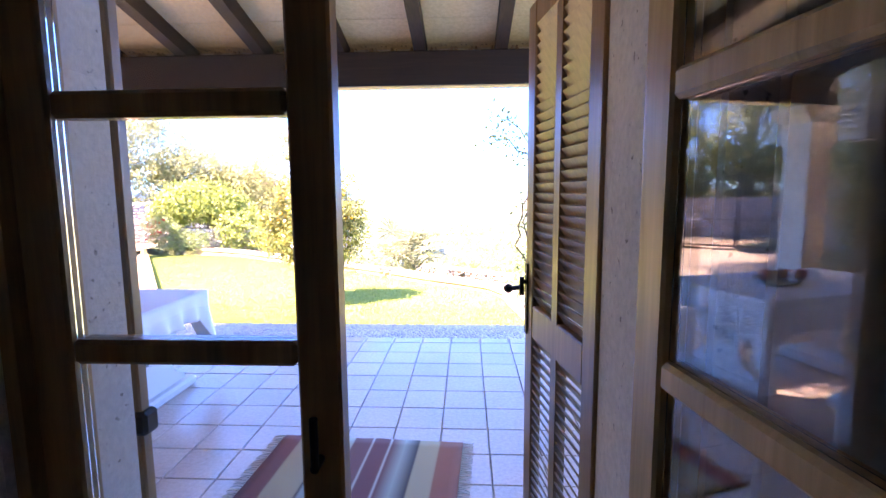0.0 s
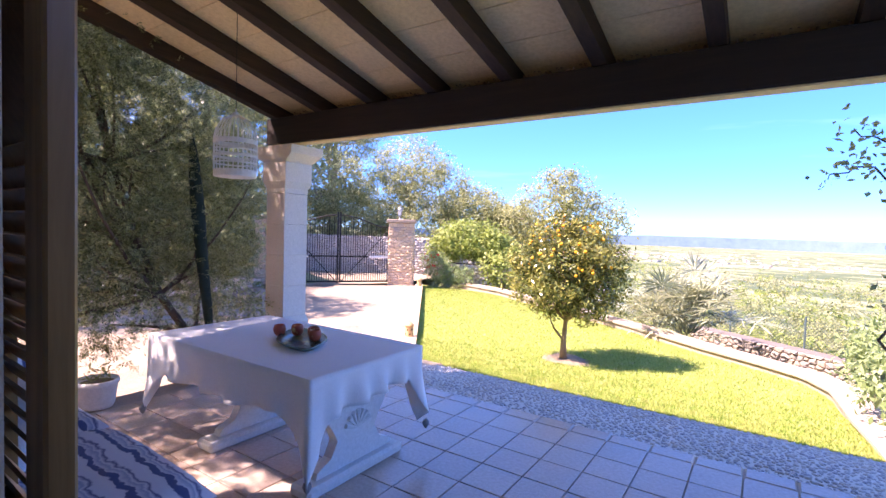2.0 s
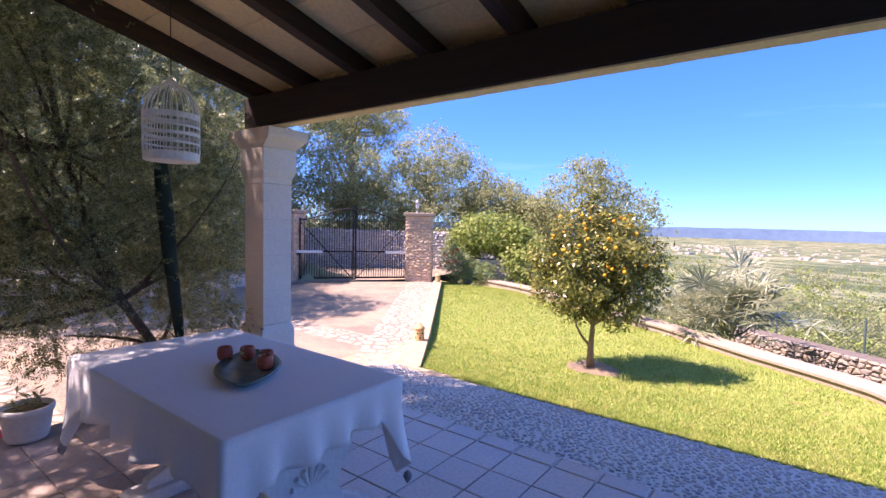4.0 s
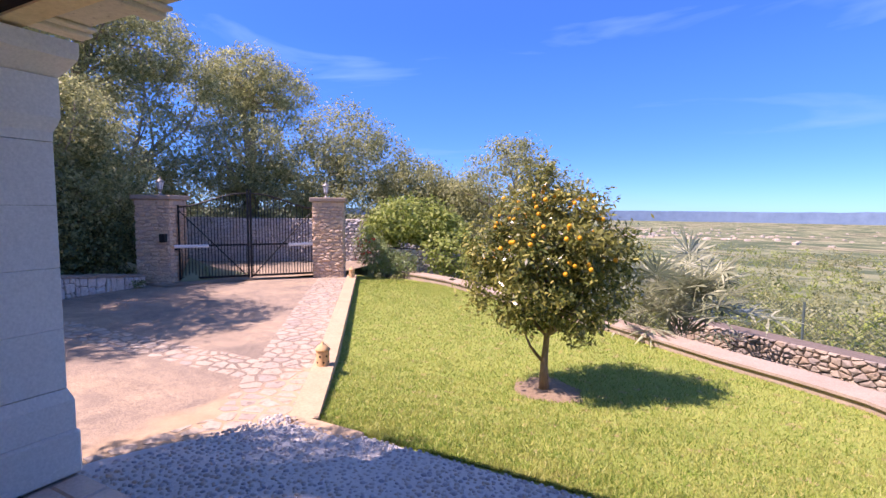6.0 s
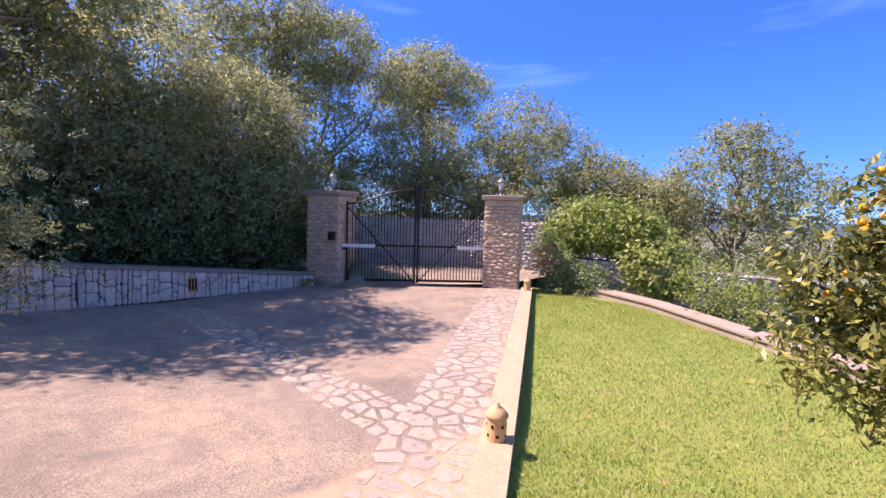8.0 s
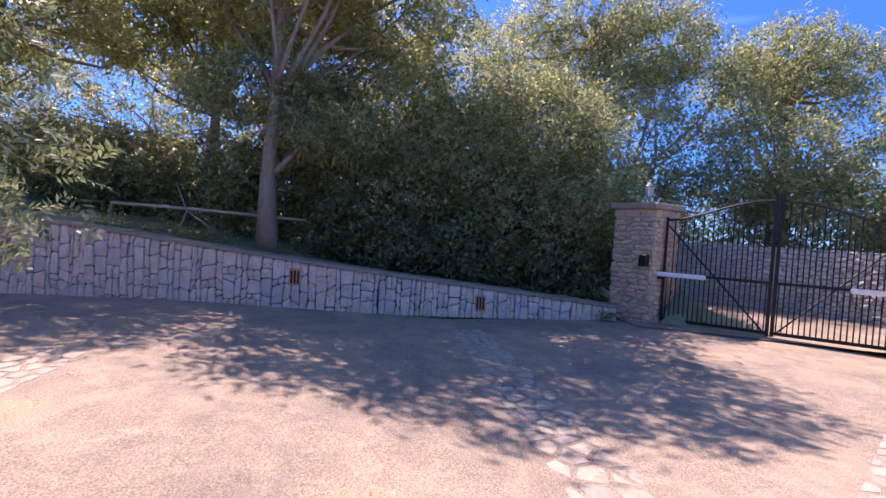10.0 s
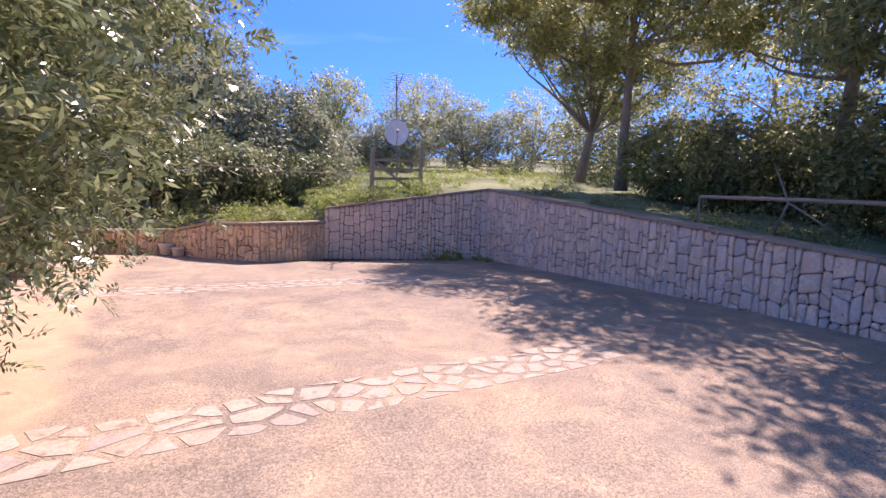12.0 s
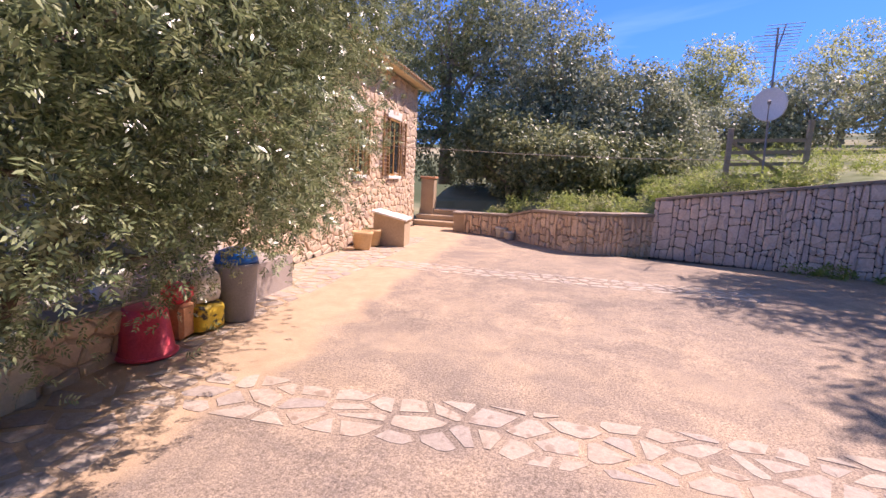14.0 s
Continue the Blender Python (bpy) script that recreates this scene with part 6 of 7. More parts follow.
tagged(part_me("leaves", quads_mesh("leaves", leaf_quads(np.concatenate(lq), 0.05, 0.03, rs), M_LEAF_OAK), vine), kind="stuff")

# grass blades on the lawn
rs = np.random.default_rng(33)
N = 145000
yy = 6.5 + (rs.uniform(0, 1, N) ** 1.6) * 9.4
lx = np.array([kerb_x(y) + 0.3 for y in yy])
rx = np.array([lawn_right(y) for y in yy])
xx = lx + (rx - lx) * rs.uniform(0, 1, N)
keep = np.hypot(xx + 2.8, yy - 8.95) > 0.36
xx, yy = xx[keep], yy[keep]
zz = np.interp(yy, (6.3, 7.2, 8.8, 16), (-0.39, -0.50, -0.665, -0.64)) - 0.004
base = np.stack([xx, yy, zz], axis=1)
h = rs.uniform(0.018, 0.045, (len(xx), 1))
d = np.concatenate([rs.normal(size=(len(xx), 2)) * 0.5, np.ones((len(xx), 1))], axis=1)
s = unit(np.concatenate([rs.normal(size=(len(xx), 2)), np.zeros((len(xx), 1))], axis=1)) * rs.uniform(0.003, 0.008, (len(xx), 1))
tip = base + d * h
g = np.stack([base - s, base + s, tip + s * 0.2, tip - s * 0.2], axis=1)
tagged(part_me("grass", quads_mesh("grass", g, M_GRASS), None), "short mown grass blades, green and straw-coloured", "grass", kind="stuff")

# far hills and the town on the plain
def hills(name, radius, base, h0, h1, seed, mat, label):
    vs, fs = [], []
    n = 160
    for i in range(n + 1):
        a = math.radians(-75 + 150 * i / n)
        x, y = -radius * math.sin(a), radius * math.cos(a)
        h = h0 + (h1 - h0) * (0.5 + 0.5 * noise.noise(Vector((a * 5, seed, 0)))) + 5 * noise.noise(Vector((a * 30, seed, 4)))
        vs += [(x, y, base), (x, y, h)]
    for i in range(n):
        fs.append((2 * i, 2 * i + 2, 2 * i + 3, 2 * i + 1))
    return tagged(part_me(name, mesh_from(name, vs, fs, [mat], True)), label, "backdrop", kind="structure")


# distance haze is painted into the hills as a blue base colour
M_HILL = surface("haze_tinted_hills", (0.16, 0.24, 0.36), (0.20, 0.29, 0.40), 0.002, 0.02, 1.0, 0.0)
hills("backdrop", 4200, -160, -6, 14, 3, M_HILL, "low hills on the horizon with blue haze in their colour")
rng = random.Random(14)
bmv = bmesh.new()
M_TOWN = surface("town_walls", (0.55, 0.46, 0.36), (0.70, 0.62, 0.52), 0.05, 0.5, 0.9, 0.0, per_island=0.25)
for i in range(420):
    d = rng.uniform(900, 2600)
    a = math.radians(rng.gauss(14, 14))
    x, y = -d * math.sin(a), d * math.cos(a)
    z = terrain_z(x, y)
    w, l, h = rng.uniform(5, 9), rng.uniform(5, 10), rng.uniform(3, 4.5)
    box(bmv, -w / 2, w / 2, -l / 2, l / 2, 0, h, m=pose(x, y, z - 1, 0, 0, rng.uniform(0, 90)))
tagged(part("far_town", bmv, M_TOWN), "scattered pale houses on the distant plain", "town", kind="stuff")


# ---- things on the porch ----
def fabric_mat(name, stops, scale, axis=0, warp=0.0, rough=0.95):
    """Woven stripes across one axis of the thing's own coordinates."""
    m, nt, b = node_mat(name)
    tc = nt.nodes.new("ShaderNodeTexCoord")
    sep = nt.nodes.new("ShaderNodeSeparateXYZ")
    nt.links.new(tc.outputs["Object"], sep.inputs[0])
    v = sep.outputs[axis]
    if warp:
        n = noise_tex(nt, 9.0, 3, 0.6, tc.outputs["Object"])
        ma = nt.nodes.new("ShaderNodeMath")
        ma.operation = "MULTIPLY_ADD"
        nt.links.new(n, ma.inputs[0])
        ma.inputs[1].default_value = warp
        nt.links.new(v, ma.inputs[2])
        v = ma.outputs[0]
    mu = nt.nodes.new("ShaderNodeMath")
    mu.operation = "MULTIPLY"
    nt.links.new(v, mu.inputs[0])
    mu.inputs[1].default_value = scale
    fr = nt.nodes.new("ShaderNodeMath")
    fr.operation = "FRACT"
    nt.links.new(mu.outputs[0], fr.inputs[0])
    col = ramp(nt, fr.outputs[0], stops)
    nt.links.new(col, b.inputs["Base Color"])
    b.inputs["Roughness"].default_value = rough
    bump(nt, b, noise_tex(nt, 220, 2, 0.5, tc.outputs["Object"]), 0.25, 0.002)
    return m


TX0, TX1, TY0, TY1, TZ = -3.74, -1.97, 2.43, 3.46, 0.755
table = holder("dining_table", "white carved trestle dining table under a cloth", "table", ((TX0 + TX1) / 2, (TY0 + TY1) / 2, 0))
hx, hy = (TX1 - TX0) / 2, (TY1 - TY0) / 2
part("tabletop", boxbm(-hx + 0.03, hx - 0.03, -hy + 0.03, hy - 0.03, TZ - 0.05, TZ - 0.008, bevel=0.01), M_WHITE, table)
for x in (-0.28, 0.72):
    sup = part("trestle_foot", boxbm(x - 0.09, x + 0.09, -0.44, 0.42, 0.0, 0.075, bevel=0.02), M_WHITE, table)
    # shaped splat: a waisted board with a carved shell
    prof = [(0.34, 0.08), (0.33, 0.12), (0.22, 0.17), (0.17, 0.26), (0.21, 0.34), (0.27, 0.42), (0.26, 0.52), (0.20, 0.60), (0.26, 0.66), (0.36, 0.70)]
    bmsp = bmesh.new()
    for w in (-0.035, 0.035):
        for a, z in prof:
            bmsp.verts.new((x + w, -a, z))
        for a, z in reversed(prof):
            bmsp.verts.new((x + w, a, z))
    bmsp.verts.ensure_lookup_table()
    nv = len(prof) * 2
    A, B = [bmsp.verts[i] for i in range(nv)], [bmsp.verts[nv + i] for i in range(nv)]
    k = len(prof)
    for i in range(nv):
        j = (i + 1) % nv
        bmsp.faces.new((A[i], A[j], B[j], B[i]))
    for i in range(k - 1):
        for S, flip in ((A, False), (B, True)):
            q = (S[i], S[i + 1], S[nv - 2 - i], S[nv - 1 - i])
            bmsp.faces.new(q if flip else q[::-1])
    spl = part("trestle_board", bmsp, M_WHITE, table)
    for s in (-1, 1):
        for r in range(7):
            a = math.radians(-70 + r * 23.3)
            bmr = cyl(bmesh.new(), (x + s * 0.037, 0, 0.30), (x + s * 0.045, 0.12 * math.sin(a), 0.30 + 0.12 * math.cos(a)), 0.006, 0.016, seg=6)
            part("carved_rib", bmr, M_WHITE, spl)
part("stretcher", boxbm(-0.24, 0.68, -0.03, 0.03, 0.22, 0.29, bevel=0.01), M_WHITE, table)

# tablecloth: flat top, folds, long corners
def cloth_mesh():
    rs = np.random.default_rng(3)
    cx, cy = (TX0 + TX1) / 2, (TY0 + TY1) / 2
    per = []
    n = 34
    for i in range(n):
        per.append((TX0 + (TX1 - TX0) * i / n, TY0, (0, -1)))
    for i in range(n):
        per.append((TX1, TY0 + (TY1 - TY0) * i / n, (1, 0)))
    for i in range(n):
        per.append((TX1 - (TX1 - TX0) * i / n, TY1, (0, 1)))
    for i in range(n):
        per.append((TX0, TY1 - (TY1 - TY0) * i / n, (-1, 0)))
    m = len(per)
    vs = [(0, 0, TZ + 0.003)] + [((x - cx) * 0.985, (y - cy) * 0.975, TZ + 0.003) for x, y, nn in per]
    rows = 9
    for j in range(rows + 1):
        for i, (x, y, nn) in enumerate(per):
            t = (i % n) / n
            side = i // n
            corner = abs(t - 0.5) * 2
            drop = 0.235 + 0.035 * math.sin(side * 2 + t * 4) + 0.33 * max(0.0, corner - 0.72) / 0.28 * (0.6 + 0.4 * corner)
            f = j / rows
            diag = Vector((x - cx, y - cy, 0))
            nv = Vector((nn[0], nn[1], 0))
            if corner > 0.94:
                nv = Vector((math.copysign(0.7, diag.x), math.copysign(0.7, diag.y), 0))
            wave = 0.020 * math.sin(i * 0.95 + side) + 0.014 * math.sin(i * 0.37 + 2 * side) + 0.03 * max(0, corner - 0.75) * math.sin(i * 2.1)
            out = 0.004 + f * (0.022 + wave * (0.6 + f))
            z = TZ + 0.003 - (0.0 if j == 0 else 0.006) - drop * max(0.0, f - 0.0)
            p = Vector((x, y, z)) + nv * out
            vs.append((p.x - cx, p.y - cy, p.z))
    fs = [(0, 1 + i, 1 + (i + 1) % m) for i in range(m)]
    for j in range(rows + 1):
        for i in range(m):
            a, b = 1 + j * m + i, 1 + j * m + (i + 1) % m
            fs.append((a, a + m, b + m, b))
    return mesh_from("tablecloth", vs, fs, [M_CLOTH], True)


cloth = tagged(new("tablecloth", cloth_mesh()), "plain white linen tablecloth with long weighted corners", "tablecloth")
cloth.location = ((TX0 + TX1) / 2, (TY0 + TY1) / 2, 0)
so = cloth.modifiers.new("thick", "SOLIDIFY")
so.thickness = 0.002
M_STONEGREY = surface("grey_weight", (0.22, 0.22, 0.23), (0.3, 0.3, 0.31), 5, 60, 0.6)
for x, y in ((hx + 0.03, hy + 0.03), (hx + 0.03, -hy - 0.03), (-hx - 0.03, -hy - 0.03), (-hx - 0.03, hy + 0.03)):
    w = part("cloth_weight", lathe(bmesh.new(), ((0.003, 0.0), (0.02, -0.015), (0.026, -0.035), (0.018, -0.055), (0.004, -0.075)), 10), M_STONEGREY, cloth, "small grey hanging weight", True)
    w.location = (x, y, 0.225)

# leaf-shaped dish with small red pots
M_DISH = surface("dark_green_dish", (0.06, 0.11, 0.09), (0.20, 0.26, 0.22), 14, 60, 0.18, 0.05, spec=0.6)
dish = holder("serving_dish", "dark green glazed leaf-shaped dish on the tablecloth", "dish", (-2.68, 2.97, TZ + 0.006), 145)
bmd = bmesh.new()
ringo, ringi = [], []
for k in range(28):
    a = 2 * math.pi * k / 28
    rx_, ry_ = (0.28 + 0.06 * math.cos(a - math.pi) ** 8) * math.cos(a), 0.17 * math.sin(a)
    ringo.append(bmd.verts.new((rx_, ry_, 0.035)))
    ringi.append(bmd.verts.new((rx_ * 0.78, ry_ * 0.78, 0.006)))
for k in range(28):
    bmd.faces.new((ringo[k], ringo[(k + 1) % 28], ringi[(k + 1) % 28], ringi[k]))
bmd.faces.new(ringi)
ob = part("dish_body", bmd, M_DISH, dish, smooth=True)
so = ob.modifiers.new("thick", "SOLIDIFY")
so.thickness = 0.01
M_POTRED = surface("red_glazed_cup", (0.42, 0.075, 0.045), (0.52, 0.13, 0.07), 12, 60, 0.3, 0.05, spots=((0.62, 0.55, 0.25), 26, 0.62))
cup = None
for x, y in ((-2.93, 2.97), (-2.84, 3.06), (-2.68, 3.08), (-2.60, 3.02)):
    if cup is None:
        cup = holder("cup", "small red glazed cup on the dish", "cup", (x, y, TZ + 0.018), 0, "cups on the dish")
        part("cup_body", lathe(bmesh.new(), ((0.026, 0), (0.040, 0.015), (0.046, 0.045), (0.040, 0.075), (0.036, 0.08), (0.030, 0.076), (0.03, 0.05)), 14), M_POTRED, cup, smooth=True)
        part("wax", lathe(bmesh.new(), ((0.030, 0.055), (0.029, 0.062)), 12), M_WHITE, cup, "pale wax fill")
    else:
        copy_thing(cup, pose(x, y, TZ + 0.018))

# daybed by the wall
M_IKAT = fabric_mat("blue_striped_fabric", [(0.0, (0.62, 0.62, 0.66)), (0.16, (0.6, 0.6, 0.64)), (0.20, (0.07, 0.09, 0.20)), (0.36, (0.08, 0.10, 0.22)), (0.40, (0.55, 0.56, 0.62)), (0.55, (0.30, 0.34, 0.46)), (0.62, (0.6, 0.6, 0.64)), (0.72, (0.10, 0.11, 0.22)), (0.80, (0.6, 0.6, 0.65))], 7.0, 1, 0.10)
M_BLUEWHITE = surface("white_pillow", (0.72, 0.74, 0.80), (0.78, 0.80, 0.84), 4, 120, 0.9, 0.1)


def cushion(sx, sy, sz, seed=0, puff=0.5):
    rs = np.random.default_rng(seed)
    nx, ny = 18, 14
    vs, fs = [], []
    for top in (1, -1):
        for j in range(ny + 1):
            for i in range(nx + 1):
                u, v = i / nx * 2 - 1, j / ny * 2 - 1
                e = max(0.0, (1 - u ** 6) * (1 - v ** 6))
                w = 0.012 * noise.noise(Vector((u * 3 + seed, v * 3, 1.0 * top)))
                vs.append((u * sx / 2 * (1 - 0.04 * v * v), v * sy / 2 * (1 - 0.04 * u * u), top * (sz / 2) * e ** puff + w))
    n = (nx + 1) * (ny + 1)
    for t in (0, 1):
        for j in range(ny):
            for i in range(nx):
                a = t * n + j * (nx + 1) + i
                q = (a, a + 1, a + nx + 2, a + nx + 1)
                fs.append(q if t == 0 else q[::-1])
    return vs, fs


daybed = holder("daybed", "white painted porch daybed with a low frame", "daybed", (-2.82, 1.42, 0))
part("seat_frame", boxbm(-1.06, 1.06, -0.42, 0.42, 0.28, 0.37, bevel=0.02), M_WHITE, daybed)
for x in (-0.98, 0.98):
    for y in (-0.35, 0.35):
        part("leg", boxbm(x - 0.035, x + 0.035, y - 0.035, y + 0.035, 0, 0.279, bevel=0.006), M_WHITE, daybed)
for i, (x, w) in enumerate(((-0.55, 1.0), (0.5, 1.04))):
    mt = tagged(new("seat_cushion", mesh_from("seat_cushion", *cushion(w, 0.84, 0.16, 3 + i, 0.28), [M_IKAT], True)), "thick blue and white striped cushion on the daybed", "cushion", "daybed cushions")
    mt.matrix_world = pose(-2.82 + x, 1.42, 0.455, 0, 0, 2 - 4 * i)
bk = tagged(new("bolster", mesh_from("bolster", *cushion(0.55, 0.7, 0.20, 7, 0.4), [M_IKAT], True)), "blue and white striped bolster at the daybed end", "cushion")
bk.matrix_world = pose(-3.72, 1.5, 0.60, 8, -38, 4)
pil = tagged(new("pillow", mesh_from("pillow", *cushion(0.48, 0.48, 0.14, 9, 0.5), [M_BLUEWHITE], True)), "plain white pillow leaning on the daybed", "pillow")
pil.matrix_world = pose(-2.62, 1.30, 0.69, 58, 10, 24)

# hanging cage lantern
cage = holder("hanging_lantern", "white wire birdcage lantern hanging from a rafter", "lantern", (-3.36, 2.87, 0))
CZ = 1.95
part("cage_base", lathe(bmesh.new(), ((0.15, CZ), (0.155, CZ + 0.01), (0.155, CZ + 0.05), (0.15, CZ + 0.055)), 24), M_WHITE, cage)
for zz, hh in ((CZ + 0.10, 0.012), (CZ + 0.15, 0.02), (CZ + 0.20, 0.012), (CZ + 0.25, 0.035)):
    bmc = bmesh.new()
    for r0, z0 in ((0.158, 0), ):
        v = []
        for k in range(24):
            a = 2 * math.pi * k / 24
            v.append([bmc.verts.new((q * math.cos(a), q * math.sin(a), z)) for q, z in ((0.158, zz), (0.158, zz + hh), (0.152, zz + hh), (0.152, zz))])
        for k in range(24):
            for i in range(4):
                bmc.faces.new((v[k][i], v[(k + 1) % 24][i], v[(k + 1) % 24][(i + 1) % 4], v[k][(i + 1) % 4]))
    part("hoop", bmc, M_WHITE, cage)
for k in range(28):
    a = 2 * math.pi * k / 28
    pts = [(0.155 * math.cos(a), 0.155 * math.sin(a), CZ + 0.05), (0.155 * math.cos(a), 0.155 * math.sin(a), CZ + 0.29), (0.14 * math.cos(a), 0.14 * math.sin(a), CZ + 0.36), (0.10 * math.cos(a), 0.10 * math.sin(a), CZ + 0.43), (0.03 * math.cos(a), 0.03 * math.sin(a), CZ + 0.47)]
    v, f = tube(pts, [0.0032] * 5, 5)
    part_me("wire", mesh_from("wire", v, f, [M_WHITE]), cage)
part("finial", lathe(bmesh.new(), ((0.032, CZ + 0.465), (0.03, CZ + 0.48), (0.008, CZ + 0.5), (0.004, CZ + 0.52)), 12), M_WHITE, cage)
part("chain", cyl(bmesh.new(), (0, 0, CZ + 0.515), (0, 0, roof_z(2.87) + 0.06), 0.003, seg=5), M_IRON, cage, "thin dark hanging chain")

# rug with fringed ends
M_RUG = fabric_mat("striped_rug", [(0.0, (0.24, 0.075, 0.06)), (0.10, (0.26, 0.085, 0.065)), (0.11, (0.46, 0.36, 0.20)), (0.26, (0.48, 0.38, 0.22)), (0.27, (0.10, 0.07, 0.06)), (0.285, (0.42, 0.44, 0.36)), (0.40, (0.42, 0.45, 0.36)), (0.41, (0.22, 0.10, 0.09)), (0.50, (0.24, 0.11, 0.10)), (0.51, (0.6, 0.56, 0.45)), (0.52, (0.22, 0.09, 0.085)), (0.60, (0.23, 0.09, 0.08)), (0.61, (0.6, 0.56, 0.45)), (0.62, (0.22, 0.08, 0.07)), (0.69, (0.40, 0.42, 0.34)), (0.76, (0.09, 0.07, 0.06)), (0.77, (0.46, 0.38, 0.22)), (0.87, (0.48, 0.38, 0.22)), (0.88, (0.38, 0.14, 0.08)), (1.0, (0.36, 0.13, 0.08))], 1 / 1.13, 0, 0.0)
rug = holder("rug", "flat woven rug with rust and cream stripes and fringed ends", "rug", (-1.03, 1.68, 0.004), -3)
vs = [(1.13 * i / 20, 0.84 * j / 12, 0.006 + 0.004 * noise.noise(Vector((i * 0.5, j * 0.5, 0)))) for j in range(13) for i in range(21)]
fs = [(j * 21 + i, j * 21 + i + 1, (j + 1) * 21 + i + 1, (j + 1) * 21 + i) for j in range(12) for i in range(20)]
ob = part_me("weave", mesh_from("weave", vs, fs, [M_RUG], True), rug)
so = ob.modifiers.new("thick", "SOLIDIFY")
so.thickness = 0.006
M_FRINGE = surface("cream_fringe", (0.48, 0.42, 0.33), (0.6, 0.54, 0.44), 8, 80, 0.95)
rng = random.Random(6)
fr = []
for e, s in ((0.0, -1), (1.13, 1)):
    for i in range(44):
        y = 0.01 + 0.82 * i / 43
        fr.append(tube([(e, y, 0.006), (e + s * 0.03, y + rng.uniform(-0.012, 0.012), 0.006), (e + s * 0.065, y + rng.uniform(-0.02, 0.02), 0.003)], [0.004, 0.003, 0.002], 4))
tagged(part_me("fringe", mesh_from("fringe", *join_vf(fr), [M_FRINGE]), rug, "knotted cream fringe"), kind="stuff")


# pots and planters
def pot(name, label, x, y, z, r, h, mat, soil=True, category="pot", group=""):
    p = holder(name, label, category, (x, y, z), group=group)
    part("pot_body", lathe(bmesh.new(), ((r * 0.72, 0), (r * 0.8, h * 0.1), (r * 0.95, h * 0.8), (r * 1.0, h * 0.82), (r * 1.03, h * 0.9), (r * 1.0, h), (r * 0.9, h), (r * 0.88, h * 0.8)), 22), mat, p, smooth=True)
    if soil:
        part("soil", lathe(bmesh.new(), ((r * 0.87, h * 0.78), (r * 0.86, h * 0.86)), 18), M_SOIL, p, "dark potting soil")
    return p


def pot_plant(parent, n, r, h, leaf, mat, seed):
    rs = np.random.default_rng(seed)
    pts = np.stack([rs.normal(size=n) * r * 0.5, rs.normal(size=n) * r * 0.5, rs.uniform(0, 1, n) * h], axis=1)
    ob = part_me("plant", quads_mesh("plant", leaf_quads(pts, leaf[0], leaf[1], rs, np.tile((0, 0, 1.0), (n, 1))), mat), parent, "small leafy plant")
    return tagged(ob, kind="stuff")


p1 = pot("flower_pot", "white round flower pot with a small plant", -4.62, 2.42, 0.0, 0.16, 0.24, M_WHITE)
q = pot_plant(p1, 60, 0.12, 0.14, (0.08, 0.02), M_LEAF_OAK, 1)
q.location = (0, 0, 0.2)
p2 = pot("planter", "cream planter with a small plant on the low wall", -4.73, 3.95, 0.242, 0.16, 0.2, M_PLASTER)
q = pot_plant(p2, 700, 0.22, 0.42, (0.06, 0.02), M_LEAF_OAK, 2)
q.location = (0, 0, 0.17)
mat_b = tagged(part("door_mat", boxbm(-0.27, 0.27, -0.24, 0.24, 0.0, 0.012, bevel=0.004), M_IRON), "square black rubber mat on the porch tiles", "mat")
mat_b.matrix_world = pose(-4.22, 4.1, 0.003, 0, 0, 4)
sauc = holder("saucer", "round terracotta saucer on the black mat", "saucer", (-4.25, 4.08, 0.0165))
part("saucer_body", lathe(bmesh.new(), ((0.13, 0), (0.165, 0.035), (0.172, 0.037), (0.17, 0.03), (0.14, 0.008)), 24), M_TERRA, sauc, smooth=True)
# folded sunshade hung in the tree
M_SHADE = surface("dark_green_canvas", (0.015, 0.03, 0.022), (0.03, 0.05, 0.04), 6, 60, 0.85)
shade_t = holder("folded_parasol", "folded dark green garden parasol beside the pillar", "parasol", (-5.12, 3.72, -0.43))
v, f = tube([(0.02, 0.01, 0), (0.0, 0, 0.8), (-0.1, -0.07, 1.9), (-0.17, -0.12, 2.9)], [0.02, 0.02, 0.018, 0.014], 8)
part_me("pole", mesh_from("pole", v, f, [M_WHITE], True), shade_t, "pale pole")
v, f = tube([(0.01, 0.0, 0.62), (-0.02, -0.02, 1.0), (-0.08, -0.06, 1.6), (-0.13, -0.09, 2.2), (-0.17, -0.12, 2.75), (-0.18, -0.125, 2.98)], [0.022, 0.05, 0.065, 0.075, 0.055, 0.012], 9)
part_me("canopy", mesh_from("canopy", v, f, [M_SHADE], True), shade_t, "folded dark green canopy")


# ---- clay lanterns on the kerb ----
def clay_lantern(x, y, z):
    l = holder("clay_lantern", "small pierced terracotta lantern on the kerb", "lantern", (x, y, z), group="kerb lanterns")
    part("lantern_body", lathe(bmesh.new(), ((0.075, 0), (0.085, 0.02), (0.085, 0.2), (0.08, 0.215)), 18), M_CLAY, l)
    part("lid", lathe(bmesh.new(), ((0.098, 0.217), (0.098, 0.232), (0.06, 0.28), (0.02, 0.3), (0.018, 0.325), (0.006, 0.335)), 18), M_CLAY, l, smooth=True)
    for k in range(6):
        a = 2 * math.pi * k / 6 + 0.3
        for zz in (0.07, 0.15):
            aa = a + (0.5 if zz > 0.1 else 0)
            # solid dark disc on the clay, painted for the shade of a hole
            part("hole", cyl(bmesh.new(), (0.078 * math.cos(aa), 0.078 * math.sin(aa), zz), (0.0875 * math.cos(aa), 0.0875 * math.sin(aa), zz), 0.014, seg=8), M_DARK, l, "dark disc painted as a shaded round opening")
    return l


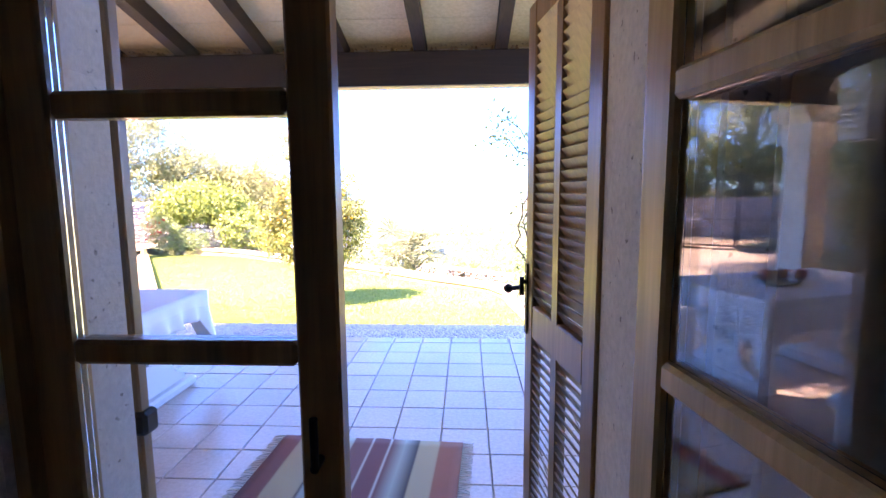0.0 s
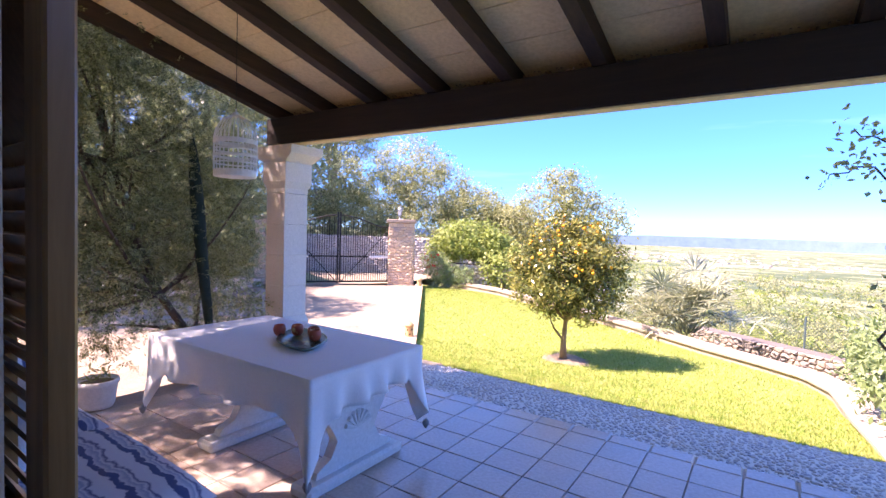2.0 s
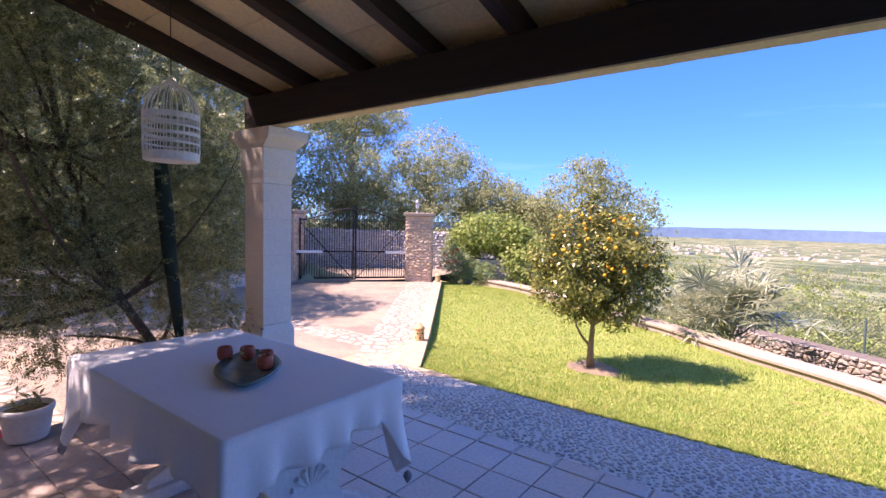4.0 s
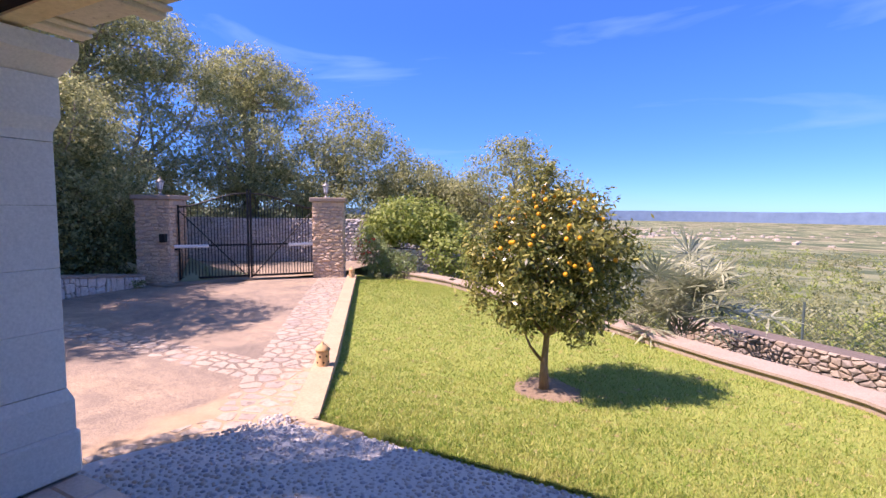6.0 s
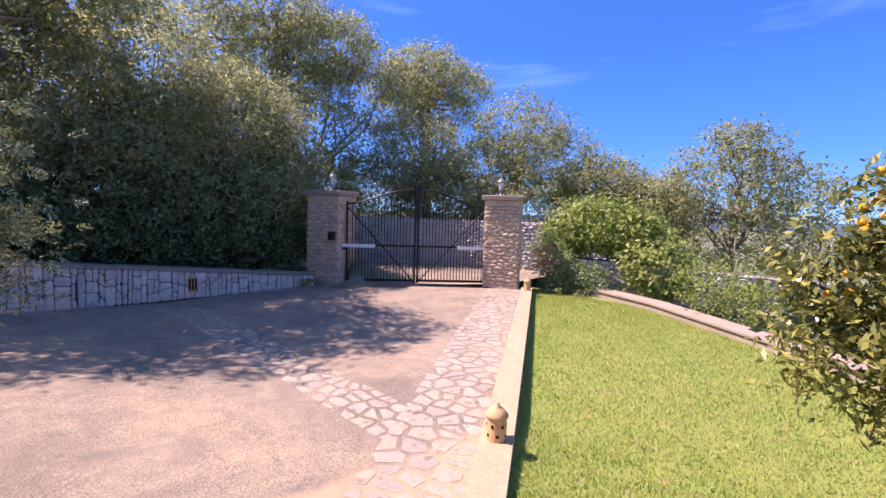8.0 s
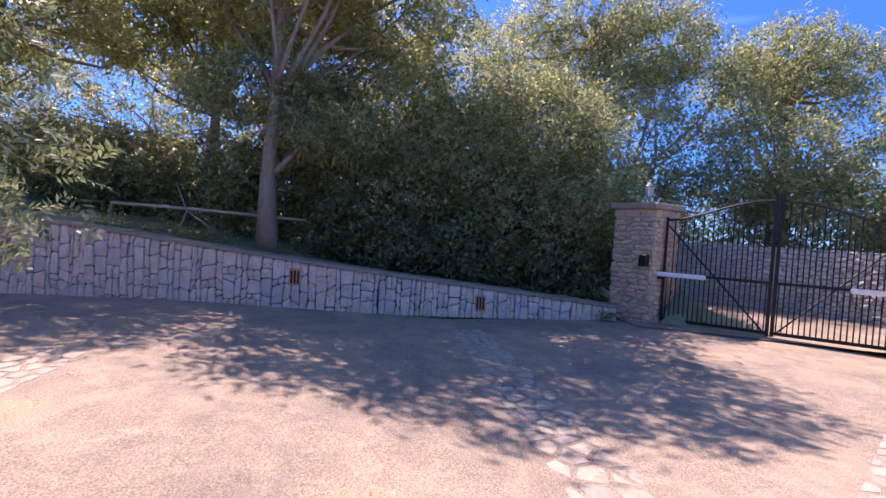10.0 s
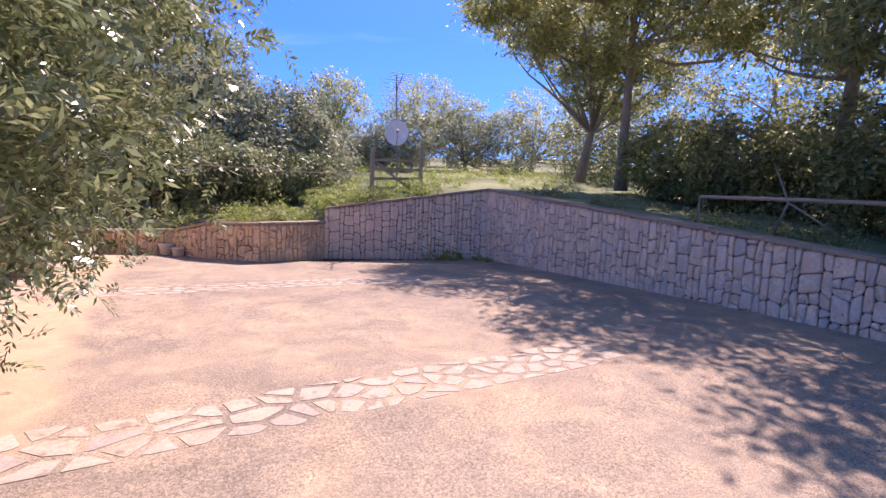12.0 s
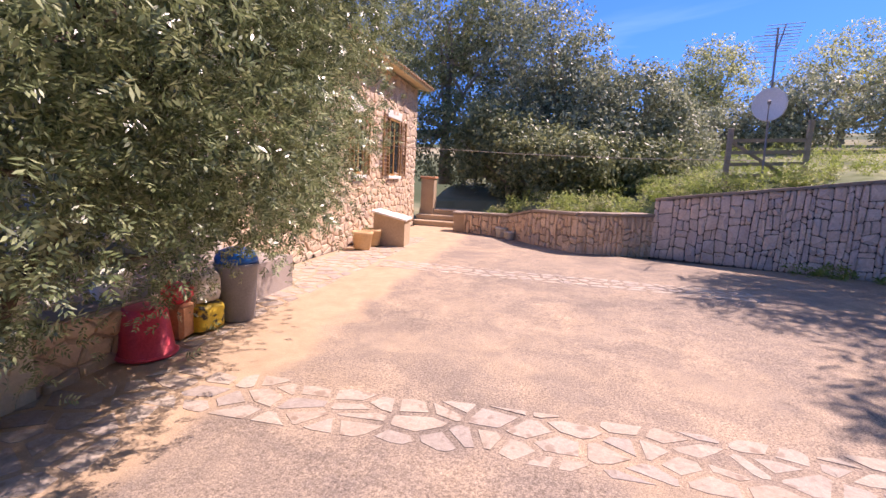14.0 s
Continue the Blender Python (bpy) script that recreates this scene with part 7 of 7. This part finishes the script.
M_CLAY = surface("ochre_clay", (0.58, 0.36, 0.17), (0.70, 0.48, 0.26), 5, 50, 0.85, 0.15)
# near-black stand-in for the shade inside holes, slots and windows
M_DARK = surface("hollow_shade", (0.01, 0.008, 0.006), (0.02, 0.015, 0.01), 5, 50, 0.95)
lz = lambda y: lerp_tab(y, (6.4, 8.0, 16), (-0.355, -0.475, -0.47))
pk = KERB_A + KERB_DIR * ((7.92 - KERB_A.y) / KERB_DIR.y)
clay_lantern(pk.x - 0.03, pk.y, lz(pk.y))
pk = KERB_A + KERB_DIR * ((14.75 - KERB_A.y) / KERB_DIR.y)
clay_lantern(pk.x, pk.y, lz(pk.y))

# drain grate in the paving band
M_GREYP = surface("dark_grey_plastic", (0.20, 0.20, 0.225), (0.27, 0.27, 0.30), 4, 60, 0.5, 0.06)
drain = holder("drain_grate", "rusty iron drain grate in the paving", "drain", (-10.3, 7.6, drive_z(0, 7.6) + 0.012))
part("frame", boxbm(-0.15, 0.15, -0.10, 0.10, -0.02, -0.001), M_GREYP, drain)
for i in range(7):
    part("grate_bar", boxbm(-0.145 + i * 0.042, -0.119 + i * 0.042, -0.09, 0.09, 0.0, 0.006), M_CAP, drain)

# terracotta vents in the long wall
for y in (4.45, 8.0):
    v_ = holder("wall_vent", "terracotta vent block set in the stone wall", "vent", (west_x(y) + 0.065, y, west_top(y) - 0.28))
    part("vent_frame", boxbm(-0.05, 0.0, -0.11, 0.11, -0.16, 0.16, bevel=0.01), M_TERRA, v_)
    for k in (-0.06, 0.0, 0.06):
        # dark strip on the block: the slot's shade is painted, not cut
        part("slot", boxbm(0.001, 0.008, k - 0.016, k + 0.016, -0.12, 0.12), M_DARK, v_)

# pale pole rail above the wall
rail = holder("pole_rail", "pale barked pole fixed between pines above the wall", "rail")
v, f = tube([(-14.75, 0.9, 1.28), (-15.1, 2.3, 1.25), (-15.28, 3.5, 1.20), (-15.5, 4.4, 1.16)], [0.03, 0.032, 0.034, 0.03], 8)
part_me("pole", mesh_from("pole", v, f, [M_LAWNWALL], True), rail)
part("post", cyl(bmesh.new(), (-14.75, 0.9, 0.6), (-14.75, 0.9, 1.28), 0.014, seg=8), M_BARK, rail)
fall = holder("fallen_branch", "grey dead branch leaning on the pole", "branch")
v, f = tube([(-15.0, 2.0, 0.75), (-15.05, 2.15, 1.2), (-15.0, 1.95, 1.75)], [0.025, 0.02, 0.008], 6)
part_me("branch", mesh_from("branch", v, f, [M_BARK], True), fall)
v, f = tube([(-15.05, 2.15, 1.2), (-14.9, 2.6, 0.95), (-14.85, 2.95, 0.72)], [0.018, 0.014, 0.008], 6)
part_me("twig", mesh_from("twig", v, f, [M_BARK], True), fall)


# ---- house side along the drive ----
HX = -4.0
# opaque near-black pane, the dim room behind painted into its colour
M_PANE = surface("dark_window_pane", (0.02, 0.025, 0.03), (0.03, 0.035, 0.04), 3, 40, 0.08, 0.02, spec=0.7)
house_wall = holder("wall_house_west", "rough honey rubble stone wall of the house", "wall", kind="structure")
part("core", boxbm(HX, HX + 0.4, -8.15, IN_Y, -0.6, 3.42), M_GATEJOINT, house_wall)
rng = random.Random(71)


def house_at(u, v, out):
    return (HX - out, u, v)


WIN = [(-7.05, -5.25, 1.0, 2.36), (-4.45, -3.3, 1.0, 2.2)]
pol = cells([(-8.15, -0.45), (0.5, -0.45), (0.5, 3.4), (-8.15, 3.4)], 0.24, 0.17, rng, jit=0.42, gap=0.02)
pol = [p for p in pol if not any(a < sum(q[0] for q in p) / len(p) < b and c < sum(q[1] for q in p) / len(p) < d for a, b, c, d in WIN)]
lay_stones(house_wall, pol, house_at, 0.03, M_GATESTONE, rng, near=lambda p: abs(p[0][0] + 5.5), limit=280)
wall_box("wall_house_south", HX + 0.002, 2.0, -8.15, -7.8, -0.6, 3.42, M_GATEJOINT, "end wall of the house")
wall_box("wall_house_east", 3.6, 4.0, -8.15, IN_Y - 0.002, -0.6, 3.42, M_INNER, "far side wall of the house")
hroof = holder("house_roof", "low clay tile house roof with projecting eaves", "roof", kind="structure")
bmr = bmesh.new()
vv = [bmr.verts.new(p) for p in ((HX - 0.35, -8.45, 3.40), (4.3, -8.45, 4.9), (4.3, OUT_Y - 0.11, 4.9), (HX - 0.35, OUT_Y - 0.11, 3.40), (HX - 0.35, -8.45, 3.48), (4.3, -8.45, 4.98), (4.3, OUT_Y - 0.11, 4.98), (HX - 0.35, OUT_Y - 0.11, 3.48))]
for f in ((3, 2, 1, 0), (4, 5, 6, 7), (0, 1, 5, 4), (2, 3, 7, 6), (1, 2, 6, 5), (3, 0, 4, 7)):
    bmr.faces.new([vv[i] for i in f])
part("roof_deck", bmr, M_CEIL, hroof)
for i in range(46):
    y = -8.4 + i * 0.2
    ob = part_me("roof_tile", TILE_UP, hroof)
    ob.matrix_basis = pose(HX + 0.05, y, 3.56, 0, 0, 90) @ pose(0, 0, 0, -17, 0, 0)
for i, (a, b, c, d) in enumerate(WIN):
    w = holder("window_%d" % (i + 1), "window with opened brown louvred shutters in the stone wall", "window", kind="structure")
    mid = (a + b) / 2
    half = (b - a) * 0.24
    # dark sheet painted for the unlit room behind the window
    part("recess", boxbm(HX - 0.002, HX + 0.02, mid - half, mid + half, c, d), M_DARK, w)
    part("pane", boxbm(HX - 0.012, HX - 0.006, mid - half + 0.05, mid + half - 0.05, c + 0.05, d - 0.05), M_PANE, w)
    for s0, s1, t0, t1 in ((mid - half, mid - half + 0.05, c, d), (mid + half - 0.05, mid + half, c, d), (mid - half + 0.051, mid + half - 0.051, c, c + 0.05), (mid - half + 0.051, mid + half - 0.051, d - 0.05, d), (mid - 0.03, mid + 0.03, c + 0.051, d - 0.051)):
        part("frame_bar", boxbm(HX - 0.03, HX - 0.003, s0, s1, t0, t1), M_DOOR, w)
    part("window_sill", boxbm(HX - 0.09, HX - 0.003, mid - half - 0.06, mid + half + 0.06, c - 0.08, c - 0.005, bevel=0.01), M_MARES, w)
    part("lintel", boxbm(HX - 0.04, HX - 0.003, mid - half - 0.1, mid + half + 0.1, d + 0.005, d + 0.2, bevel=0.01), M_MARES, w)
    for s in (-1, 1):
        y0, y1 = sorted((mid + s * half, mid + s * (half * 2.05)))
        sh = part("window_shutter", boxbm(HX - 0.075, HX - 0.045, y0, y0 + 0.06, c, d), M_SHUTTER, w)
        part("shutter_stile", boxbm(HX - 0.075, HX - 0.045, y1 - 0.06, y1, c, d), M_SHUTTER, sh)
        n = 16
        for k in range(n):
            z = c + 0.03 + (d - c - 0.06) * k / (n - 1)
            part("slat", boxbm(-0.014, 0.014, y0 + 0.061, y1 - 0.061, -0.005, 0.005, m=pose(HX - 0.06, 0, z, 0, 35, 0)), M_SHUTTER, sh)

# stone base under the porch along the drive
base = holder("wall_porch_base", "rubble stone base under the porch edge", "wall", kind="structure")
rng = random.Random(72)
part("core", boxbm(PORCH_L - 0.03, PORCH_L - 0.002, 0.88, 4.2, -0.6, -0.02), M_GATEJOINT, base)
pol = cells([(0.9, -0.48), (4.2, -0.48), (4.2, -0.03), (0.9, -0.03)], 0.22, 0.15, rng, jit=0.4, gap=0.018)
lay_stones(base, pol, lambda u, v, o: (PORCH_L - 0.03 - o, u, v), 0.03, M_GATESTONE, rng, limit=200)

# steps at the end of the drive
steps = holder("garden_steps", "two worn sandy stone steps beside the house", "steps", kind="structure")
for i in range(3):
    part("step", boxbm(-5.55, -4.0, -8.9 - i * 0.34, -8.2 - i * 0.34, -0.45, -0.26 + i * 0.15, bevel=0.015), M_KERB, steps)
post = holder("garden_post", "plain ochre rendered post by the steps", "post", (-4.25, -9.0, 0))
part("post_body", boxbm(-0.2, 0.2, -0.2, 0.2, -0.4, 0.95, bevel=0.02), M_KERB, post)
part("post_cap", boxbm(-0.23, 0.23, -0.23, 0.23, 0.952, 1.02, bevel=0.015), M_TERRA, post)
planter = holder("stone_planter", "low honey stone planter at the end of the wall", "planter", (-5.75, -7.55, -0.42))
part("planter_body", boxbm(-0.3, 0.36, -0.25, 0.25, 0, 0.48, bevel=0.02), M_KERB, planter)
part("planter_rim", boxbm(-0.34, 0.4, -0.29, 0.29, 0.482, 0.54, bevel=0.015), M_CAP, planter)
pa = pot("terracotta_pot", "terracotta pot with a leafy plant by the low wall", -6.35, -7.25, -0.41, 0.19, 0.3, M_TERRA, group="pots at the low wall")
q = pot_plant(pa, 160, 0.16, 0.3, (0.10, 0.03), M_LEAF_LIME, 21)
q.location = (0, 0, 0.26)
pa = pot("grey_pot", "pale grey pot by the low wall", -6.75, -6.75, -0.41, 0.16, 0.26, M_PITTED, group="pots at the low wall")
pa = pot("grey_pot", "pale grey pot by the low wall", -6.98, -6.45, -0.41, 0.14, 0.2, M_PITTED, group="pots at the low wall")
for y in (-3.25, -3.75):
    pot("clay_planter", "low clay planter standing against the house wall", -4.45, y + 0.1, -0.40, 0.2, 0.34, M_CLAY, group="planters along the house")
hut = holder("dog_kennel", "small pinkish box with a sloping lid beside the house", "box", (-4.72, -4.1, -0.405), 6)
bmk = bmesh.new()
vv = [bmk.verts.new(p) for p in ((-0.32, -0.3, 0), (0.32, -0.3, 0), (0.32, 0.3, 0), (-0.32, 0.3, 0), (-0.32, -0.3, 0.52), (0.32, -0.3, 0.66), (0.32, 0.3, 0.66), (-0.32, 0.3, 0.52))]
for f in ((3, 2, 1, 0), (0, 1, 5, 4), (1, 2, 6, 5), (2, 3, 7, 6), (3, 0, 4, 7), (4, 5, 6, 7)):
    bmk.faces.new([vv[i] for i in f])
part("box_body", bmk, M_KERB, hut)
part("sloping_lid", boxbm(-0.37, 0.37, -0.35, 0.35, -0.02, 0.02, bevel=0.008, m=pose(0, 0, 0.615, 0, -12.5, 0)), M_MARES, hut)

# buckets and bags along the porch base
M_RED = surface("red_plastic", (0.66, 0.05, 0.08), (0.80, 0.10, 0.13), 5, 60, 0.4, 0.05)
M_YELLOW = surface("printed_sack", (0.60, 0.40, 0.03), (0.72, 0.52, 0.05), 6, 50, 0.45, 0.2, spots=((0.05, 0.04, 0.03), 9, 0.53))
M_BLUE = surface("blue_plastic", (0.01, 0.10, 0.42), (0.02, 0.16, 0.52), 9, 60, 0.35, 0.2)
DZ = drive_z(0, 2) + 0.008
red = holder("red_bucket", "upturned red plastic bucket on the paving", "bucket", (-4.92, 2.42, DZ))
part("bucket_body", lathe(bmesh.new(), ((0.205, 0), (0.21, 0.015), (0.2, 0.02), (0.15, 0.37), (0.14, 0.375)), 26), M_RED, red, smooth=True)
part("bucket_rim", lathe(bmesh.new(), ((0.22, 0.0), (0.225, 0.012), (0.21, 0.024)), 26), M_RED, red)
part("bucket_handle", boxbm(-0.03, 0.03, -0.19, -0.175, 0.15, 0.19), M_RED, red)
can = holder("red_can", "red jerrican behind the bucket", "can", (-4.86, 2.02, DZ), 10)
part("can_body", boxbm(-0.11, 0.11, -0.13, 0.13, 0, 0.3, bevel=0.03), M_TERRA, can)
part("can_top", boxbm(-0.1, 0.1, -0.12, 0.12, 0.302, 0.46, bevel=0.04), M_RED, can)
part("can_cap", cyl(bmesh.new(), (0.04, 0.05, 0.46), (0.04, 0.05, 0.5), 0.025), M_RED, can)


def sack(x, y, z, sx, sy, sz, mat, label, seed):
    s = tagged(new("sack", mesh_from("sack", *cushion(sx, sz, sy, seed, 0.4), [mat], True)), label, "sack")
    s.matrix_world = pose(x, y, z + sz / 2, 90, 0, 80)
    return s


sack(-4.93, 1.80, DZ, 0.32, 0.26, 0.26, M_YELLOW, "crumpled black and yellow printed sack", 31)
sack(-4.90, 1.78, DZ + 0.24, 0.3, 0.22, 0.28, M_PITTED, "half-full clear plastic bag on a sack", 32)
bucket = holder("waste_bin", "tall dark grey plastic bin with a blue bag", "bin", (-5.0, 1.42, DZ))
part("bin_body", lathe(bmesh.new(), ((0.15, 0), (0.16, 0.02), (0.195, 0.52), (0.205, 0.53), (0.205, 0.56), (0.19, 0.56), (0.18, 0.5)), 26), M_GREYP, bucket, smooth=True)
part("bin_bag", lathe(bmesh.new(), ((0.185, 0.545), (0.2, 0.59), (0.17, 0.66), (0.08, 0.7), (0.02, 0.69)), 14), M_BLUE, bucket, "crumpled blue plastic bag", True)


# ---- wooden field gate, dish and aerial above the far wall ----
M_GREYWOOD = surface("weathered_wood", (0.26, 0.22, 0.17), (0.40, 0.35, 0.28), 3, 30, 0.9, 0.4, stretch=(1, 1, 6))
fg = holder("field_gate", "weathered wooden field gate above the wall", "gate")
ga, gb = Vector((-11.65, -6.55)), Vector((-13.45, -7.15))
gz = 0.75
for p, h in ((ga, 1.55), (gb, 1.85)):
    part("gate_post", boxbm(p.x - 0.05, p.x + 0.05, p.y - 0.05, p.y + 0.05, gz - 0.1, gz + h + 0.1, bevel=0.008), M_GREYWOOD, fg)
for k in range(5):
    z = gz + 0.35 + k * 0.26
    a, b = Vector((ga.x, ga.y, z)), Vector((gb.x, gb.y, z + 0.12))
    d = b - a
    part("gate_board", box(bmesh.new(), 0.06, d.length - 0.06, -0.015, 0.015, -0.04, 0.04, m=Matrix.Translation(a) @ d.to_track_quat("X", "Z").to_matrix().to_4x4()), M_GREYWOOD, fg)
a, b = Vector((ga.x, ga.y - 0.03, gz + 1.4)), Vector((gb.x, gb.y - 0.03, gz + 0.45))
d = b - a
part("brace", box(bmesh.new(), 0.06, d.length - 0.06, -0.012, 0.012, -0.035, 0.035, m=Matrix.Translation(a) @ d.to_track_quat("X", "Z").to_matrix().to_4x4()), M_GREYWOOD, fg)

sat = holder("satellite_dish", "large white satellite dish with an aerial on a thin mast", "satellite dish", (-12.3, -6.4, 0))
part("mast", cyl(bmesh.new(), (-0.06, 0, 0.5), (0.08, 0.02, 4.45), 0.022, seg=8), M_GREYP, sat, "thin grey mast")
look_dir = Vector((4.5, 11.5, 2.0)).normalized()
mm = Matrix.Translation((0.05, 0.06, 2.88)) @ look_dir.to_track_quat("Z", "Y").to_matrix().to_4x4()
bmd = bmesh.new()
rings = []
for r in (0.0, 0.10, 0.18, 0.26, 0.32, 0.355):
    rings.append([bmd.verts.new(mm @ Vector((0.9 * r * math.cos(2 * math.pi * k / 32), 1.0 * r * math.sin(2 * math.pi * k / 32), 0.42 * r * r))) for k in range(32)] if r else [bmd.verts.new(mm @ Vector((0, 0, 0)))])
for k in range(32):
    bmd.faces.new((rings[0][0], rings[1][k], rings[1][(k + 1) % 32]))
for a, b in zip(rings[1:], rings[2:]):
    for k in range(32):
        bmd.faces.new((a[k], b[k], b[(k + 1) % 32], a[(k + 1) % 32]))
ob = part("reflector", bmd, M_WHITE, sat, "white dish reflector", True)
so = ob.modifiers.new("thick", "SOLIDIFY")
so.thickness = 0.012
part("feed_arm", cyl(bmesh.new(), mm @ Vector((0, -0.34, 0.04)), mm @ Vector((0, -0.1, 0.5)), 0.012, seg=6), M_GREYP, sat)
part("feed_horn", cyl(bmesh.new(), mm @ Vector((0, -0.12, 0.47)), mm @ Vector((0, -0.07, 0.53)), 0.035, seg=10), M_GREYP, sat)
part("boom", cyl(bmesh.new(), (-0.1, -0.35, 4.12), (0.22, 0.75, 4.3), 0.012, seg=6), M_GREYP, sat)
for k in range(9):
    t = k / 8
    c = Vector((-0.1, -0.35, 4.12)) + Vector((0.32, 1.1, 0.18)) * t
    part("element", cyl(bmesh.new(), c + Vector((-0.3, 0.09, 0)), c + Vector((0.3, -0.09, 0)), 0.007, seg=5), M_GREYP, sat)
for k in range(7):
    z = 3.75 + k * 0.11
    part("reflector_rod", cyl(bmesh.new(), (-0.3, -0.32, z), (0.36, -0.5, z), 0.007, seg=5), M_GREYP, sat)

cable = holder("washing_line", "thin wire line strung from the house to the gate", "wire")
pts = [(HX, -6.1, 1.72), (-7.0, -6.3, 1.66), (-9.6, -6.4, 1.66), (-12.25, -6.4, 1.72)]
v, f = tube(pts, [0.008] * 4, 5)
part_me("wire", mesh_from("wire", v, f, [M_GREYWOOD]), cable)

# green mesh fence below the garden
M_GREENP = surface("green_fence_paint", (0.07, 0.11, 0.10), (0.11, 0.15, 0.14), 5, 40, 0.5)
fence = holder("mesh_fence", "green wire mesh fence on thin posts below the garden", "fence")
fp = [Vector((4.6, 13.2)), Vector((2.7, 14.7)), Vector((1.0, 16.0)), Vector((-0.7, 17.2)), Vector((-2.4, 18.4))]
for p in fp:
    z = -1.35
    part("fence_post", cyl(bmesh.new(), (p.x, p.y, z - 0.5), (p.x, p.y, z + 1.0), 0.025, seg=8), M_GREENP, fence)
wires = []
for a, b in zip(fp, fp[1:]):
    d = b - a
    n = 22
    for i in range(-9, n):
        for s in (1, -1):
            t0, t1 = (i / n, (i + 9) / n) if s > 0 else ((i + 9) / n, i / n)
            z0, z1 = -1.3, -0.4
            lo, hi = min(t0, t1), max(t0, t1)
            c0, c1 = max(0.0, lo), min(1.0, hi)
            if c1 <= c0:
                continue
            f0, f1 = (c0 - lo) / (hi - lo), (c1 - lo) / (hi - lo)
            za, zb = (z0 + (z1 - z0) * f0, z0 + (z1 - z0) * f1) if s > 0 else (z1 + (z0 - z1) * f0, z1 + (z0 - z1) * f1)
            pa_, pb_ = a + d * c0, a + d * c1
            wires.append(tube([(pa_.x, pa_.y, za), (pb_.x, pb_.y, zb)], [0.004, 0.004], 3))
tagged(part_me("fence_mesh", mesh_from("fence_mesh", *join_vf(wires), [M_GREENP]), fence, "green wire mesh"), kind="stuff")
